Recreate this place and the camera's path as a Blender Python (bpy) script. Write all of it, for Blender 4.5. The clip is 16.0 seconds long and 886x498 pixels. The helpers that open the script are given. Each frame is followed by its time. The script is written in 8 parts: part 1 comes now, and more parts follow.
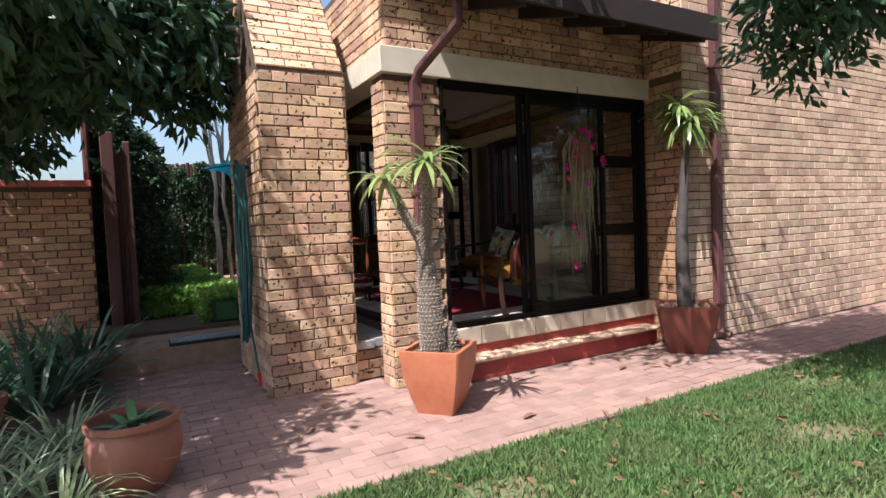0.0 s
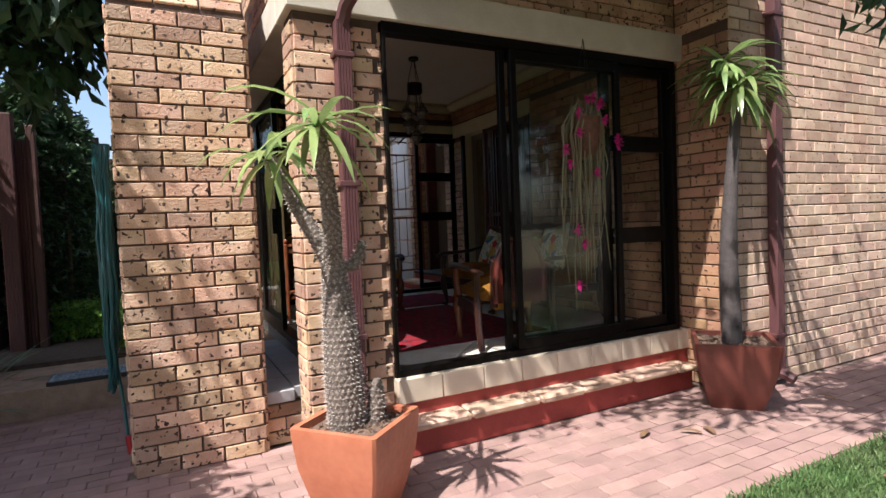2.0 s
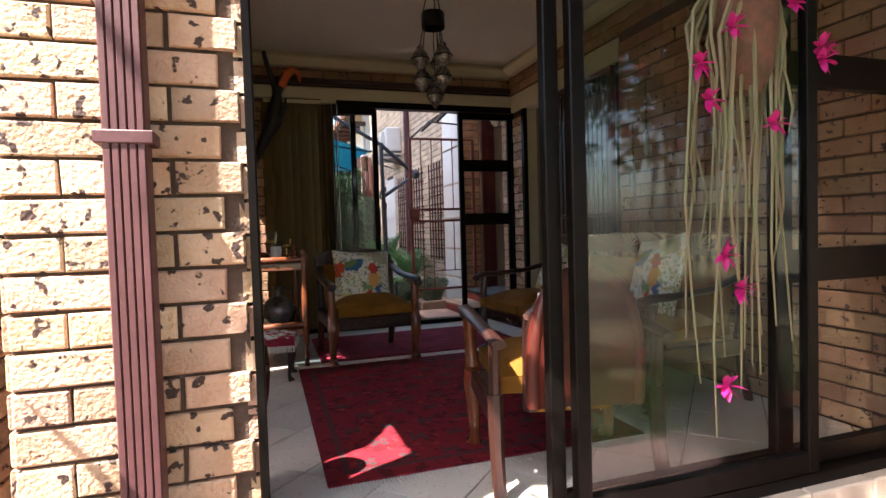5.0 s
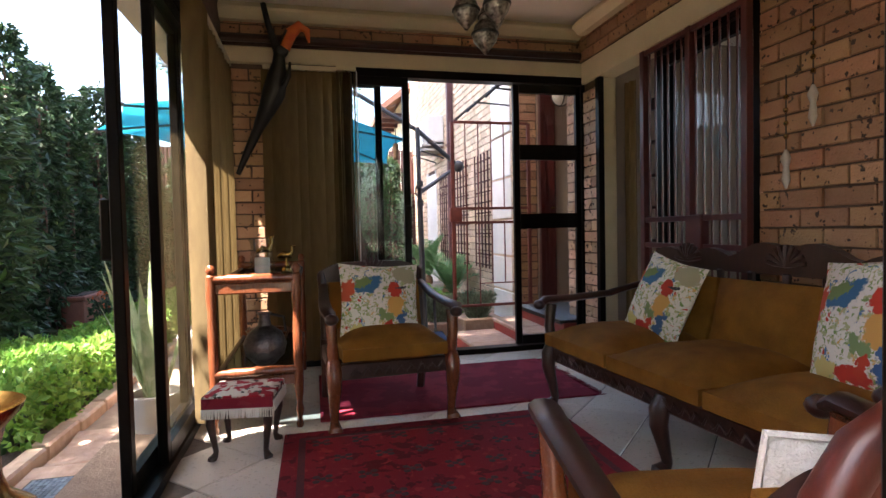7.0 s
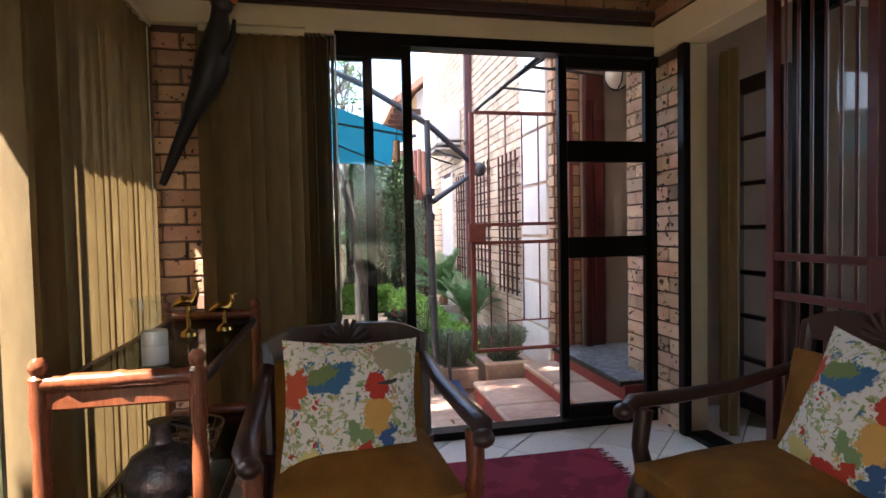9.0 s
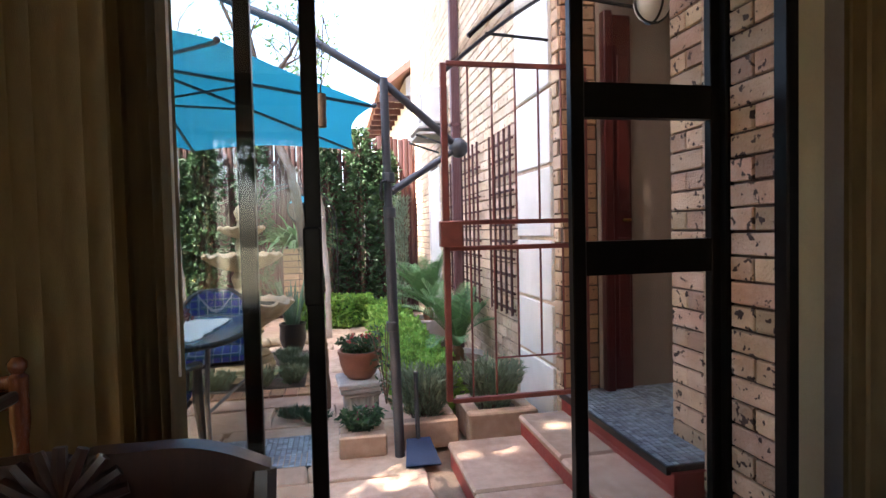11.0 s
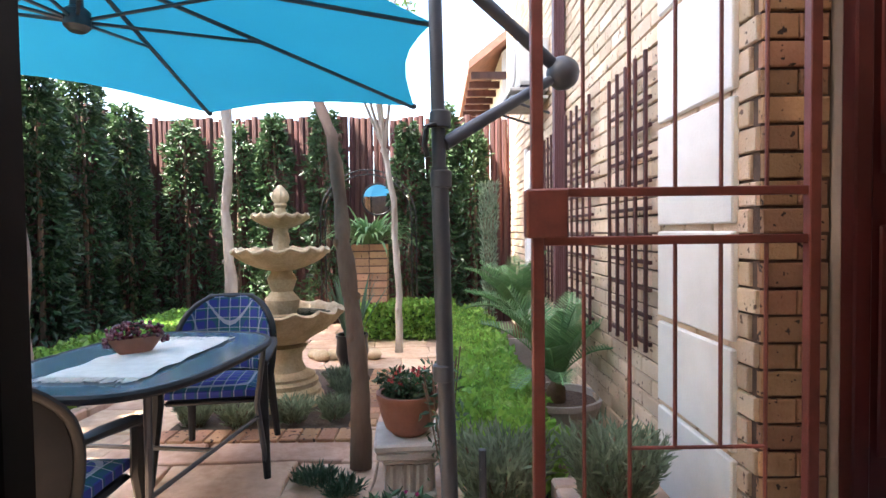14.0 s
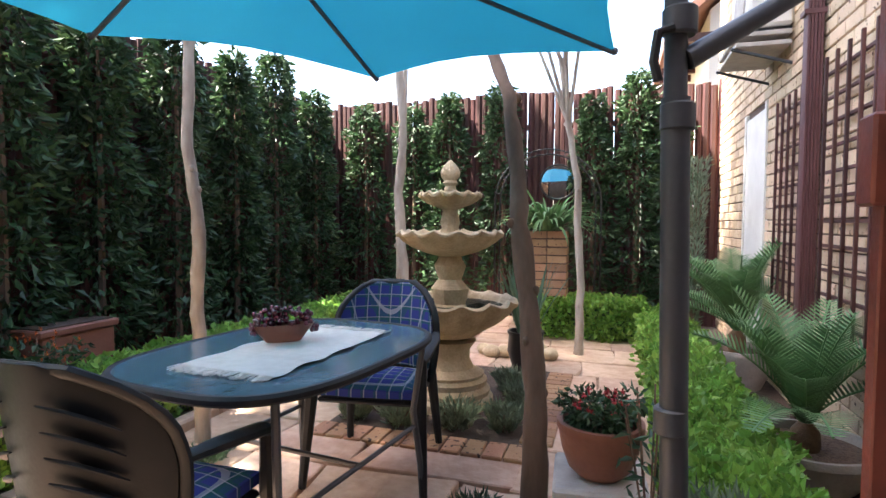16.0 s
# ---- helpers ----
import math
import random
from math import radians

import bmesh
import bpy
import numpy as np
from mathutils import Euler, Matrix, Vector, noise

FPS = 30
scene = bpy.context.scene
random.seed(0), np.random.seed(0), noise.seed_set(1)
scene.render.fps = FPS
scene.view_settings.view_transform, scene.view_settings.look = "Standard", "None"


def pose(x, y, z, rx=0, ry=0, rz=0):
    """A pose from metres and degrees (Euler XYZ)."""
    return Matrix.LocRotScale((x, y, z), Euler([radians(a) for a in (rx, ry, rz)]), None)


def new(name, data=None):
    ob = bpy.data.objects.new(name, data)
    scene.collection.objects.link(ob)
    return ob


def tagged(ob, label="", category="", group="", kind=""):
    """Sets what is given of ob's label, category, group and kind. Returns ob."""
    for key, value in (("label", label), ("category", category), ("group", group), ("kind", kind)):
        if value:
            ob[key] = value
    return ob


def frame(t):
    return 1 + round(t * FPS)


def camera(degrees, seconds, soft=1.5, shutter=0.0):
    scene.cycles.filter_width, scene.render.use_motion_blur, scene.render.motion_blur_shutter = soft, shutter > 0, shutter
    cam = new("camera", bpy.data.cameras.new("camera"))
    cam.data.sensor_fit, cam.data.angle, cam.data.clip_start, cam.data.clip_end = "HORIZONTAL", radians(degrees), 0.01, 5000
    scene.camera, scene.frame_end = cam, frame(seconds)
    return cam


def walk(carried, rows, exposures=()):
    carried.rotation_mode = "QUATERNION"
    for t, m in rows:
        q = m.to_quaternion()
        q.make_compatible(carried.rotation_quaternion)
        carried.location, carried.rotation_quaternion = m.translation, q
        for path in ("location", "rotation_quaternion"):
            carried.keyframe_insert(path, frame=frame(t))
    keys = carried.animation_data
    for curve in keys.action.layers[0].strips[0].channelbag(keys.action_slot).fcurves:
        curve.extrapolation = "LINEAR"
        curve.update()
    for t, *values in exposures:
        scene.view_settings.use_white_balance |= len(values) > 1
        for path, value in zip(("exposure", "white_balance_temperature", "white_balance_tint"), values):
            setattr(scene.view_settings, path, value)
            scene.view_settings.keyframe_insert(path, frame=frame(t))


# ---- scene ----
cam = camera(78.0, 16.0)
METRES, EYE, TILT, LEAN, TURN = 9.2, 1.335, 0.0, 0.0, -29.4
ROWS = [
    (0.0, 0.0, 0.0, 0.0, -0.11, -2.66, 2.4),
    (0.5, 0.0128, 0.0409, -0.0015, 0.4, -2.6, 2.42),
    (1.0, 0.027, 0.0765, -0.0006, 0.89, -2.55, 2.43),
    (1.5, 0.0419, 0.1154, -0.0001, 1.49, -2.56, 2.4),
    (2.0, 0.0516, 0.1519, 0.0004, 2.2, -2.54, 2.32),
    (2.5, 0.0612, 0.1901, 0.0005, 3.24, -2.44, 2.2),
    (3.0, 0.0686, 0.2262, 0.0021, 4.55, -2.42, 2.11),
    (3.5, 0.0739, 0.2668, 0.0026, 6.31, -2.3, 2.01),
    (4.0, 0.08, 0.3028, 0.0027, 7.91, -2.22, 1.99),
    (6.5, 0.0644, 0.4706, 0.0061, 15.41, -2.03, 1.22),
    (7.0, 0.0543, 0.4998, 0.0076, 16.08, -2.02, 1.21),
    (7.5, 0.0409, 0.5308, 0.0137, 16.7, -2.05, 1.09),
    (8.0, 0.0322, 0.5594, 0.0199, 17.1, -2.08, 1.05),
    (8.5, 0.0234, 0.5962, 0.0245, 17.58, -2.05, 1.1),
    (9.0, 0.0178, 0.6284, 0.0264, 17.86, -2.03, 1.14),
    (9.5, 0.015, 0.6656, 0.0259, 18.01, -1.96, 1.14),
    (10.0, 0.0105, 0.6993, 0.0258, 17.97, -1.89, 1.15),
    (12.5, -0.0124, 0.8452, 0.0228, 21.28, -2.11, 1.45),
    (13.0, -0.0197, 0.866, 0.0211, 23.35, -2.01, 1.23),
    (13.5, -0.0315, 0.8867, 0.0203, 25.99, -1.9, 1.01),
    (14.0, -0.0406, 0.9028, 0.0181, 28.85, -1.8, 0.72),
    (14.5, -0.05, 0.9231, 0.0186, 33.07, -1.73, 0.48),
    (15.0, -0.0602, 0.9349, 0.0174, 37.35, -1.66, 0.23),
    (15.5, -0.0724, 0.9442, 0.016, 42.52, -1.61, -0.02),
    (16.0, -0.0817, 0.9521, 0.0128, 47.01, -2.78, -0.22),
]
walk(cam, [(t, pose(0, 0, EYE, TILT, LEAN, TURN) @ pose(METRES * x, METRES * y, METRES * z, 90 + pitch, roll, yaw)) for t, x, y, z, yaw, pitch, roll in ROWS],
     [(0.0, 0.95, 5900, 12), (2.8, 1.12, 5850, 13), (4.2, 1.75, 5900, 14), (6.0, 3.30, 6350, 18), (10.2, 3.50, 6150, 18), (12.3, 3.50, 6350, 13), (14.0, 3.45, 6380, 13), (15.2, 3.15, 6400, 13), (16.0, 3.10, 6400, 13)])

# ---- world, sun and exposure ----
SUN_WAY = Vector((0.94, 0.46, -1.77)).normalized()
world = bpy.data.worlds.new("sky")
scene.world = world
world.use_nodes = True
wn = world.node_tree
sky = wn.nodes.new("ShaderNodeTexSky")
sky.sky_type = "NISHITA"
sky.sun_disc = False
sky.sun_elevation = math.asin(-SUN_WAY.z)
sky.sun_rotation = math.atan2(-SUN_WAY.x, -SUN_WAY.y)
sky.air_density, sky.dust_density = 1.2, 3.0
wn.links.new(sky.outputs[0], wn.nodes["Background"].inputs[0])
wn.nodes["Background"].inputs[1].default_value = 0.11
sun_data = bpy.data.lights.new("sun", "SUN")
sun_data.energy, sun_data.angle, sun_data.color = 5.0, radians(0.53), (1.0, 0.93, 0.82)
sun = new("sun", sun_data)
sun.rotation_euler = SUN_WAY.to_track_quat("-Z", "Y").to_euler()


# ---- materials ----
def mat(name, a, b=None, scale=8.0, rough=0.7, bump=0.0, bscale=60.0, metal=0.0, speck=None, vary=0.0,
        stretch=(1, 1, 1), spec=0.5, coat=0.0, sheen=0.0, through_light=0.0, fine=0.25):
    """A node material: two colours mixed by noise at two scales, specks, a piece's own shade, relief."""
    m = bpy.data.materials.new(name)
    m.use_nodes = True
    nt = m.node_tree
    N, L = nt.nodes.new, nt.links.new
    bs = nt.nodes["Principled BSDF"]
    geo = N("ShaderNodeNewGeometry")
    mp = N("ShaderNodeMapping")
    mp.inputs["Scale"].default_value = stretch
    L(geo.outputs["Position"], mp.inputs["Vector"])
    n1 = N("ShaderNodeTexNoise")
    n1.inputs["Scale"].default_value, n1.inputs["Detail"].default_value = scale, 5
    n2 = N("ShaderNodeTexNoise")
    n2.inputs["Scale"].default_value, n2.inputs["Detail"].default_value = bscale, 4
    L(mp.outputs[0], n1.inputs["Vector"])
    L(mp.outputs[0], n2.inputs["Vector"])
    b = b or tuple(c * 0.75 for c in a)
    mx = N("ShaderNodeMix")
    mx.data_type = "RGBA"
    ramp = N("ShaderNodeMapRange")
    ramp.inputs[1].default_value, ramp.inputs[2].default_value = 0.3, 0.7
    add = N("ShaderNodeMath")
    add.operation = "MULTIPLY_ADD"
    add.inputs[1].default_value = fine
    L(n2.outputs[0], add.inputs[0])
    sub = N("ShaderNodeMath")
    sub.operation = "SUBTRACT"
    sub.inputs[1].default_value = fine * 0.5
    L(n1.outputs[0], sub.inputs[0])
    L(sub.outputs[0], add.inputs[2])
    L(add.outputs[0], ramp.inputs[0])
    L(ramp.outputs[0], mx.inputs[0])
    mx.inputs[6].default_value, mx.inputs[7].default_value = (*a, 1), (*b, 1)
    col = mx.outputs[2]
    if vary:
        oi = N("ShaderNodeObjectInfo")
        ad = N("ShaderNodeMath")
        L(oi.outputs["Random"], ad.inputs[0])
        L(geo.outputs["Random Per Island"], ad.inputs[1])
        fr = N("ShaderNodeMath")
        fr.operation = "FRACT"
        L(ad.outputs[0], fr.inputs[0])
        wr = N("ShaderNodeMapRange")
        wr.inputs[3].default_value, wr.inputs[4].default_value = 1 - vary, 1 + vary * 0.6
        L(fr.outputs[0], wr.inputs[0])
        hs = N("ShaderNodeHueSaturation")
        L(wr.outputs[0], hs.inputs["Value"])
        hr = N("ShaderNodeMapRange")
        f2 = N("ShaderNodeMath")
        f2.operation = "MULTIPLY"
        f2.inputs[1].default_value = 7.31
        L(fr.outputs[0], f2.inputs[0])
        f3 = N("ShaderNodeMath")
        f3.operation = "FRACT"
        L(f2.outputs[0], f3.inputs[0])
        hr.inputs[3].default_value, hr.inputs[4].default_value = 0.5 - vary * 0.045, 0.5 + vary * 0.03
        L(f3.outputs[0], hr.inputs[0])
        L(hr.outputs[0], hs.inputs["Hue"])
        L(col, hs.inputs["Color"])
        col = hs.outputs[0]
    if speck:
        sc, sscale, lo, hi = speck
        n3 = N("ShaderNodeTexNoise")
        n3.inputs["Scale"].default_value, n3.inputs["Detail"].default_value = sscale, 2
        L(geo.outputs["Position"], n3.inputs["Vector"])
        sr = N("ShaderNodeMapRange")
        sr.inputs[1].default_value, sr.inputs[2].default_value = lo, hi
        L(n3.outputs[0], sr.inputs[0])
        sm = N("ShaderNodeMix")
        sm.data_type = "RGBA"
        L(sr.outputs[0], sm.inputs[0])
        L(col, sm.inputs[6])
        sm.inputs[7].default_value = (*sc, 1)
        col = sm.outputs[2]
    L(col, bs.inputs["Base Color"])
    rr = N("ShaderNodeMapRange")
    rr.inputs[3].default_value, rr.inputs[4].default_value = max(rough - 0.1, 0.02), min(rough + 0.1, 1)
    L(n2.outputs[0], rr.inputs[0])
    L(rr.outputs[0], bs.inputs["Roughness"])
    bs.inputs["Metallic"].default_value = metal
    bs.inputs["Specular IOR Level"].default_value = spec
    bs.inputs["Coat Weight"].default_value = coat
    bs.inputs["Coat Roughness"].default_value = 0.12
    bs.inputs["Sheen Weight"].default_value = sheen
    if bump:
        bp = N("ShaderNodeBump")
        bp.inputs["Strength"].default_value, bp.inputs["Distance"].default_value = bump, 0.01
        L(n2.outputs[0], bp.inputs["Height"])
        L(bp.outputs[0], bs.inputs["Normal"])
    if through_light:
        tr = N("ShaderNodeBsdfTranslucent")
        L(col, tr.inputs[0])
        ms = N("ShaderNodeMixShader")
        ms.inputs[0].default_value = through_light
        L(bs.outputs[0], ms.inputs[1])
        L(tr.outputs[0], ms.inputs[2])
        L(ms.outputs[0], nt.nodes["Material Output"].inputs[0])
    return m


BRICK = mat("face brick", (0.66, 0.46, 0.31), (0.50, 0.30, 0.175), 7, 0.85, 0.7, 90, vary=0.36,
            speck=((0.06, 0.033, 0.024), 30, 0.615, 0.65))
# Redder brick, its colour also lowered to stand for shade on sheltered faces.
BRICKRED = mat("warm shade-darkened brick", (0.44, 0.255, 0.14), (0.34, 0.18, 0.095), 5, 0.85, 0.5, 90, vary=0.3,
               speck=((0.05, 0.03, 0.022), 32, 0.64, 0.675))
BRICKPINK = mat("pinkish face brick", (0.70, 0.51, 0.38), (0.55, 0.36, 0.25), 6, 0.85, 0.6, 90, vary=0.28,
                speck=((0.10, 0.06, 0.045), 32, 0.65, 0.69))
BRICKPALE = mat("pale face brick", (0.69, 0.53, 0.37), (0.55, 0.39, 0.25), 5, 0.85, 0.5, 90, vary=0.2,
                speck=((0.12, 0.07, 0.05), 34, 0.66, 0.70))
# Joint colour darkened to paint in the shadow between raked bricks.
MORTAR = mat("shade-darkened mortar", (0.115, 0.072, 0.052), (0.08, 0.05, 0.035), 20, 0.95, 0.5, 120)
PAVER = mat("clay paver", (0.34, 0.215, 0.18), (0.25, 0.155, 0.13), 6, 0.85, 0.4, 120, vary=0.16)
PAVEJOINT = mat("sand joint", (0.20, 0.13, 0.10), (0.13, 0.09, 0.07), 14, 0.95, 0.4, 120)
LAWN = mat("lawn soil", (0.13, 0.13, 0.06), (0.17, 0.13, 0.08), 5, 0.95, 0.6, 80)
GRASS = mat("grass blade", (0.10, 0.205, 0.055), (0.15, 0.20, 0.075), 3, 0.7, vary=0.4, through_light=0.25)
SOIL = mat("dark soil", (0.06, 0.04, 0.028), (0.10, 0.07, 0.05), 25, 0.95, 0.9, 60)
MULCH = mat("bark mulch", (0.20, 0.13, 0.09), (0.10, 0.06, 0.04), 60, 0.95, 1.0, 90)
FLAG = mat("sandstone flag", (0.64, 0.45, 0.32), (0.46, 0.29, 0.19), 3, 0.75, 1.0, 16, vary=0.22, fine=0.6)
FLAGJOINT = mat("cement joint", (0.36, 0.25, 0.17), (0.25, 0.165, 0.11), 12, 0.95, 0.5, 80)
WHITEPAINT = mat("white paint", (0.78, 0.74, 0.68), (0.70, 0.66, 0.60), 6, 0.7, 0.15, 90)
LINTEL = mat("muted cream paint", (0.60, 0.54, 0.44), (0.50, 0.44, 0.35), 5, 0.8, 0.25, 60)
CREAM = mat("cream plaster", (0.62, 0.54, 0.36), (0.56, 0.48, 0.32), 5, 0.8, 0.15, 70)
CEIL = mat("ceiling paint", (0.72, 0.67, 0.60), (0.68, 0.63, 0.56), 3, 0.9, 0.1, 60)
TILE = mat("cream floor tile", (0.72, 0.65, 0.56), (0.64, 0.57, 0.48), 4, 0.3, 0.05, 60, vary=0.06)
SILLTILE = mat("beige sill tile", (0.60, 0.50, 0.38), (0.54, 0.44, 0.33), 8, 0.45, 0.08, 80, vary=0.06)
GREYTILE = mat("grey step tile", (0.40, 0.38, 0.38), (0.34, 0.32, 0.32), 8, 0.5, 0.08, 80, vary=0.05)
GROUT = mat("grout", (0.22, 0.19, 0.16), (0.16, 0.14, 0.12), 30, 0.95, 0.3, 120)
REDPAINT = mat("red step paint", (0.36, 0.055, 0.04), (0.28, 0.04, 0.03), 10, 0.6, 0.3, 60)
BRONZE = mat("bronze aluminium", (0.008, 0.006, 0.005), (0.005, 0.004, 0.0035), 20, 0.34, 0.0, 90, spec=0.10)
BLACK = mat("black metal", (0.008, 0.007, 0.007), (0.013, 0.012, 0.012), 20, 0.45, 0.05, 90)
PIPE = mat("maroon gutter paint", (0.115, 0.045, 0.045), (0.09, 0.034, 0.034), 8, 0.5, 0.1, 70)
EAVE = mat("stained eave timber", (0.035, 0.020, 0.016), (0.022, 0.013, 0.011), 8, 0.7, 0.4, 60, stretch=(1, 6, 6))
FASCIA = mat("painted fascia", (0.50, 0.13, 0.10), (0.42, 0.10, 0.08), 6, 0.6, 0.1, 60)
DARKWOOD = mat("dark polished wood", (0.045, 0.016, 0.010), (0.028, 0.010, 0.007), 10, 0.36, 0.06, 60, stretch=(8, 8, 1), coat=0.15)
REDWOOD = mat("imbuia wood", (0.21, 0.062, 0.024), (0.13, 0.036, 0.014), 12, 0.25, 0.08, 60, stretch=(8, 8, 1), coat=0.5)
REDOXIDE = mat("red oxide steel", (0.18, 0.042, 0.028), (0.13, 0.03, 0.02), 14, 0.5, 0.1, 90)
MAROON = mat("maroon steel", (0.10, 0.022, 0.020), (0.075, 0.017, 0.015), 14, 0.4, 0.05, 90)
MUSTARD = mat("mustard velvet", (0.25, 0.112, 0.014), (0.16, 0.066, 0.008), 9, 0.85, 0.3, 160, spec=0.2)
TERRA = mat("terracotta glaze", (0.48, 0.17, 0.09), (0.38, 0.12, 0.06), 5, 0.42, 0.12, 30, fine=0.4)
RUSTPOT = mat("oxblood glaze", (0.15, 0.042, 0.028), (0.11, 0.03, 0.02), 5, 0.4, 0.12, 40)
CLAY = mat("red clay", (0.30, 0.12, 0.075), (0.22, 0.085, 0.055), 6, 0.55, 0.2, 50)
STONE = mat("cast stone", (0.62, 0.49, 0.32), (0.40, 0.30, 0.18), 7, 0.85, 0.5, 60, fine=0.5)
PALESTONE = mat("pale cast stone", (0.52, 0.47, 0.42), (0.40, 0.35, 0.31), 9, 0.85, 0.4, 70)
BARK = mat("grey smooth bark", (0.47, 0.41, 0.34), (0.24, 0.18, 0.14), 8, 0.85, 0.5, 40, stretch=(1, 1, 0.3))
BARKBROWN = mat("brown smooth bark", (0.20, 0.125, 0.085), (0.12, 0.075, 0.05), 8, 0.85, 0.5, 40, stretch=(1, 1, 0.3))
PACHY = mat("spiny grey stem", (0.27, 0.215, 0.17), (0.18, 0.14, 0.11), 14, 0.85, 0.6, 70)
PACHYDARK = mat("dark grey stem", (0.085, 0.070, 0.064), (0.055, 0.045, 0.042), 14, 0.85, 0.6, 70)
TRAIL = mat("olive trailing stem", (0.17, 0.18, 0.085), (0.20, 0.14, 0.07), 8, 0.6, vary=0.3)
SPINE = mat("pale spine", (0.50, 0.45, 0.40), (0.36, 0.31, 0.27), 20, 0.7)
LOG = mat("creosoted log", (0.095, 0.033, 0.025), (0.055, 0.019, 0.015), 8, 0.75, 0.5, 50, vary=0.35, stretch=(1, 1, 0.2))
LEAF = mat("ivy leaf", (0.060, 0.115, 0.045), (0.034, 0.072, 0.027), 4, 0.45, vary=0.55, through_light=0.22, spec=0.4)
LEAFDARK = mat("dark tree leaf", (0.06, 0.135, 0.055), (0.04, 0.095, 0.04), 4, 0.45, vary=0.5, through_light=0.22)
LEAFLIME = mat("lime hedge leaf", (0.30, 0.50, 0.095), (0.17, 0.35, 0.06), 4, 0.5, vary=0.45, through_light=0.45)
STRAP = mat("strap leaf", (0.08, 0.15, 0.085), (0.05, 0.11, 0.065), 5, 0.4, vary=0.4, through_light=0.15)
VARIEG = mat("variegated leaf", (0.48, 0.52, 0.34), (0.15, 0.26, 0.10), 18, 0.5, vary=0.35, through_light=0.25)
PALMLEAF = mat("pachypodium leaf", (0.33, 0.40, 0.15), (0.17, 0.28, 0.09), 6, 0.25, vary=0.35, through_light=0.35)
CYCAD = mat("cycad frond", (0.17, 0.31, 0.12), (0.11, 0.23, 0.09), 5, 0.55, vary=0.3, through_light=0.2)
LAVENDER = mat("lavender leaf", (0.27, 0.33, 0.22), (0.18, 0.24, 0.15), 8, 0.7, vary=0.35, through_light=0.2)
CANVAS = mat("turquoise canvas", (0.020, 0.30, 0.43), (0.017, 0.27, 0.39), 2, 0.75, 0.1, 200, through_light=0.4)
POLE = mat("charcoal powder coat", (0.055, 0.058, 0.068), (0.045, 0.048, 0.056), 12, 0.42, 0.05, 90)
PLASTIC = mat("dark green plastic", (0.013, 0.015, 0.017), (0.019, 0.020, 0.022), 14, 0.55, 0.05, 90, spec=0.3)
FRINGE = mat("cream cotton", (0.80, 0.76, 0.70), (0.70, 0.66, 0.60), 30, 0.9, 0.5, 200)
BLIND = mat("beige blind fabric", (0.20, 0.138, 0.055), (0.15, 0.10, 0.04), 6, 0.85, 0.2, 160, through_light=0.32, stretch=(4, 4, 1))
BRASS = mat("brass", (0.44, 0.28, 0.085), (0.30, 0.18, 0.05), 10, 0.2, 0.06, 40, metal=1.0)
CANDLE = mat("candle wax", (0.82, 0.78, 0.70), (0.78, 0.74, 0.66), 10, 0.5)
HOSE = mat("green hose rubber", (0.012, 0.085, 0.085), (0.010, 0.065, 0.07), 12, 0.4)
PINK = mat("magenta petal", (0.62, 0.02, 0.24), (0.50, 0.015, 0.18), 20, 0.5, through_light=0.3)
REDPETAL = mat("red petal", (0.55, 0.03, 0.03), (0.42, 0.02, 0.03), 20, 0.5, through_light=0.2)
ORANGE = mat("orange petal", (0.75, 0.20, 0.03), (0.65, 0.12, 0.03), 20, 0.5, through_light=0.2)
GRAPE = mat("dark glass grape", (0.17, 0.016, 0.034), (0.09, 0.008, 0.022), 10, 0.2, coat=0.5)
WICKER = mat("woven cane", (0.20, 0.11, 0.05), (0.13, 0.07, 0.035), 30, 0.75, 0.4, 120)
REDDOOR = mat("red door enamel", (0.075, 0.011, 0.009), (0.055, 0.008, 0.007), 5, 0.4, 0.05, 40)
# Plaster colour darkened to carry the dimness of hall and porch.
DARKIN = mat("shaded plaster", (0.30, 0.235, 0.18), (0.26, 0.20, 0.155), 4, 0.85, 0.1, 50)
ROOFTILE = mat("roof tile", (0.24, 0.10, 0.07), (0.17, 0.07, 0.05), 7, 0.8, 0.4, 40, vary=0.2)
BLUETILE = mat("mosaic glass", (0.36, 0.40, 0.44), (0.20, 0.25, 0.33), 60, 0.3, 0.1, 90, vary=0.5)
WHITEWALL = mat("white gable plaster", (0.75, 0.68, 0.60), (0.70, 0.62, 0.55), 5, 0.8, 0.1, 50)


def glass(name, tint=(0.92, 0.95, 0.94), rough=0.0):
    m = bpy.data.materials.new(name)
    m.use_nodes = True
    nt = m.node_tree
    tr = nt.nodes.new("ShaderNodeBsdfTransparent")
    tr.inputs[0].default_value = (*tint, 1)
    gl = nt.nodes.new("ShaderNodeBsdfGlossy")
    gl.inputs["Roughness"].default_value = rough + 0.01
    lw = nt.nodes.new("ShaderNodeLayerWeight")
    lw.inputs[0].default_value = 0.5
    pw = nt.nodes.new("ShaderNodeMath")
    pw.operation = "POWER"
    pw.inputs[1].default_value = 5.0
    nt.links.new(lw.outputs["Facing"], pw.inputs[0])
    fr = nt.nodes.new("ShaderNodeMath")
    fr.operation = "MULTIPLY_ADD"
    fr.inputs[1].default_value, fr.inputs[2].default_value = 0.24, 0.035
    nt.links.new(pw.outputs[0], fr.inputs[0])
    ms = nt.nodes.new("ShaderNodeMixShader")
    nt.links.new(fr.outputs[0], ms.inputs[0])
    nt.links.new(tr.outputs[0], ms.inputs[1])
    nt.links.new(gl.outputs[0], ms.inputs[2])
    nt.links.new(ms.outputs[0], nt.nodes["Material Output"].inputs[0])
    return m


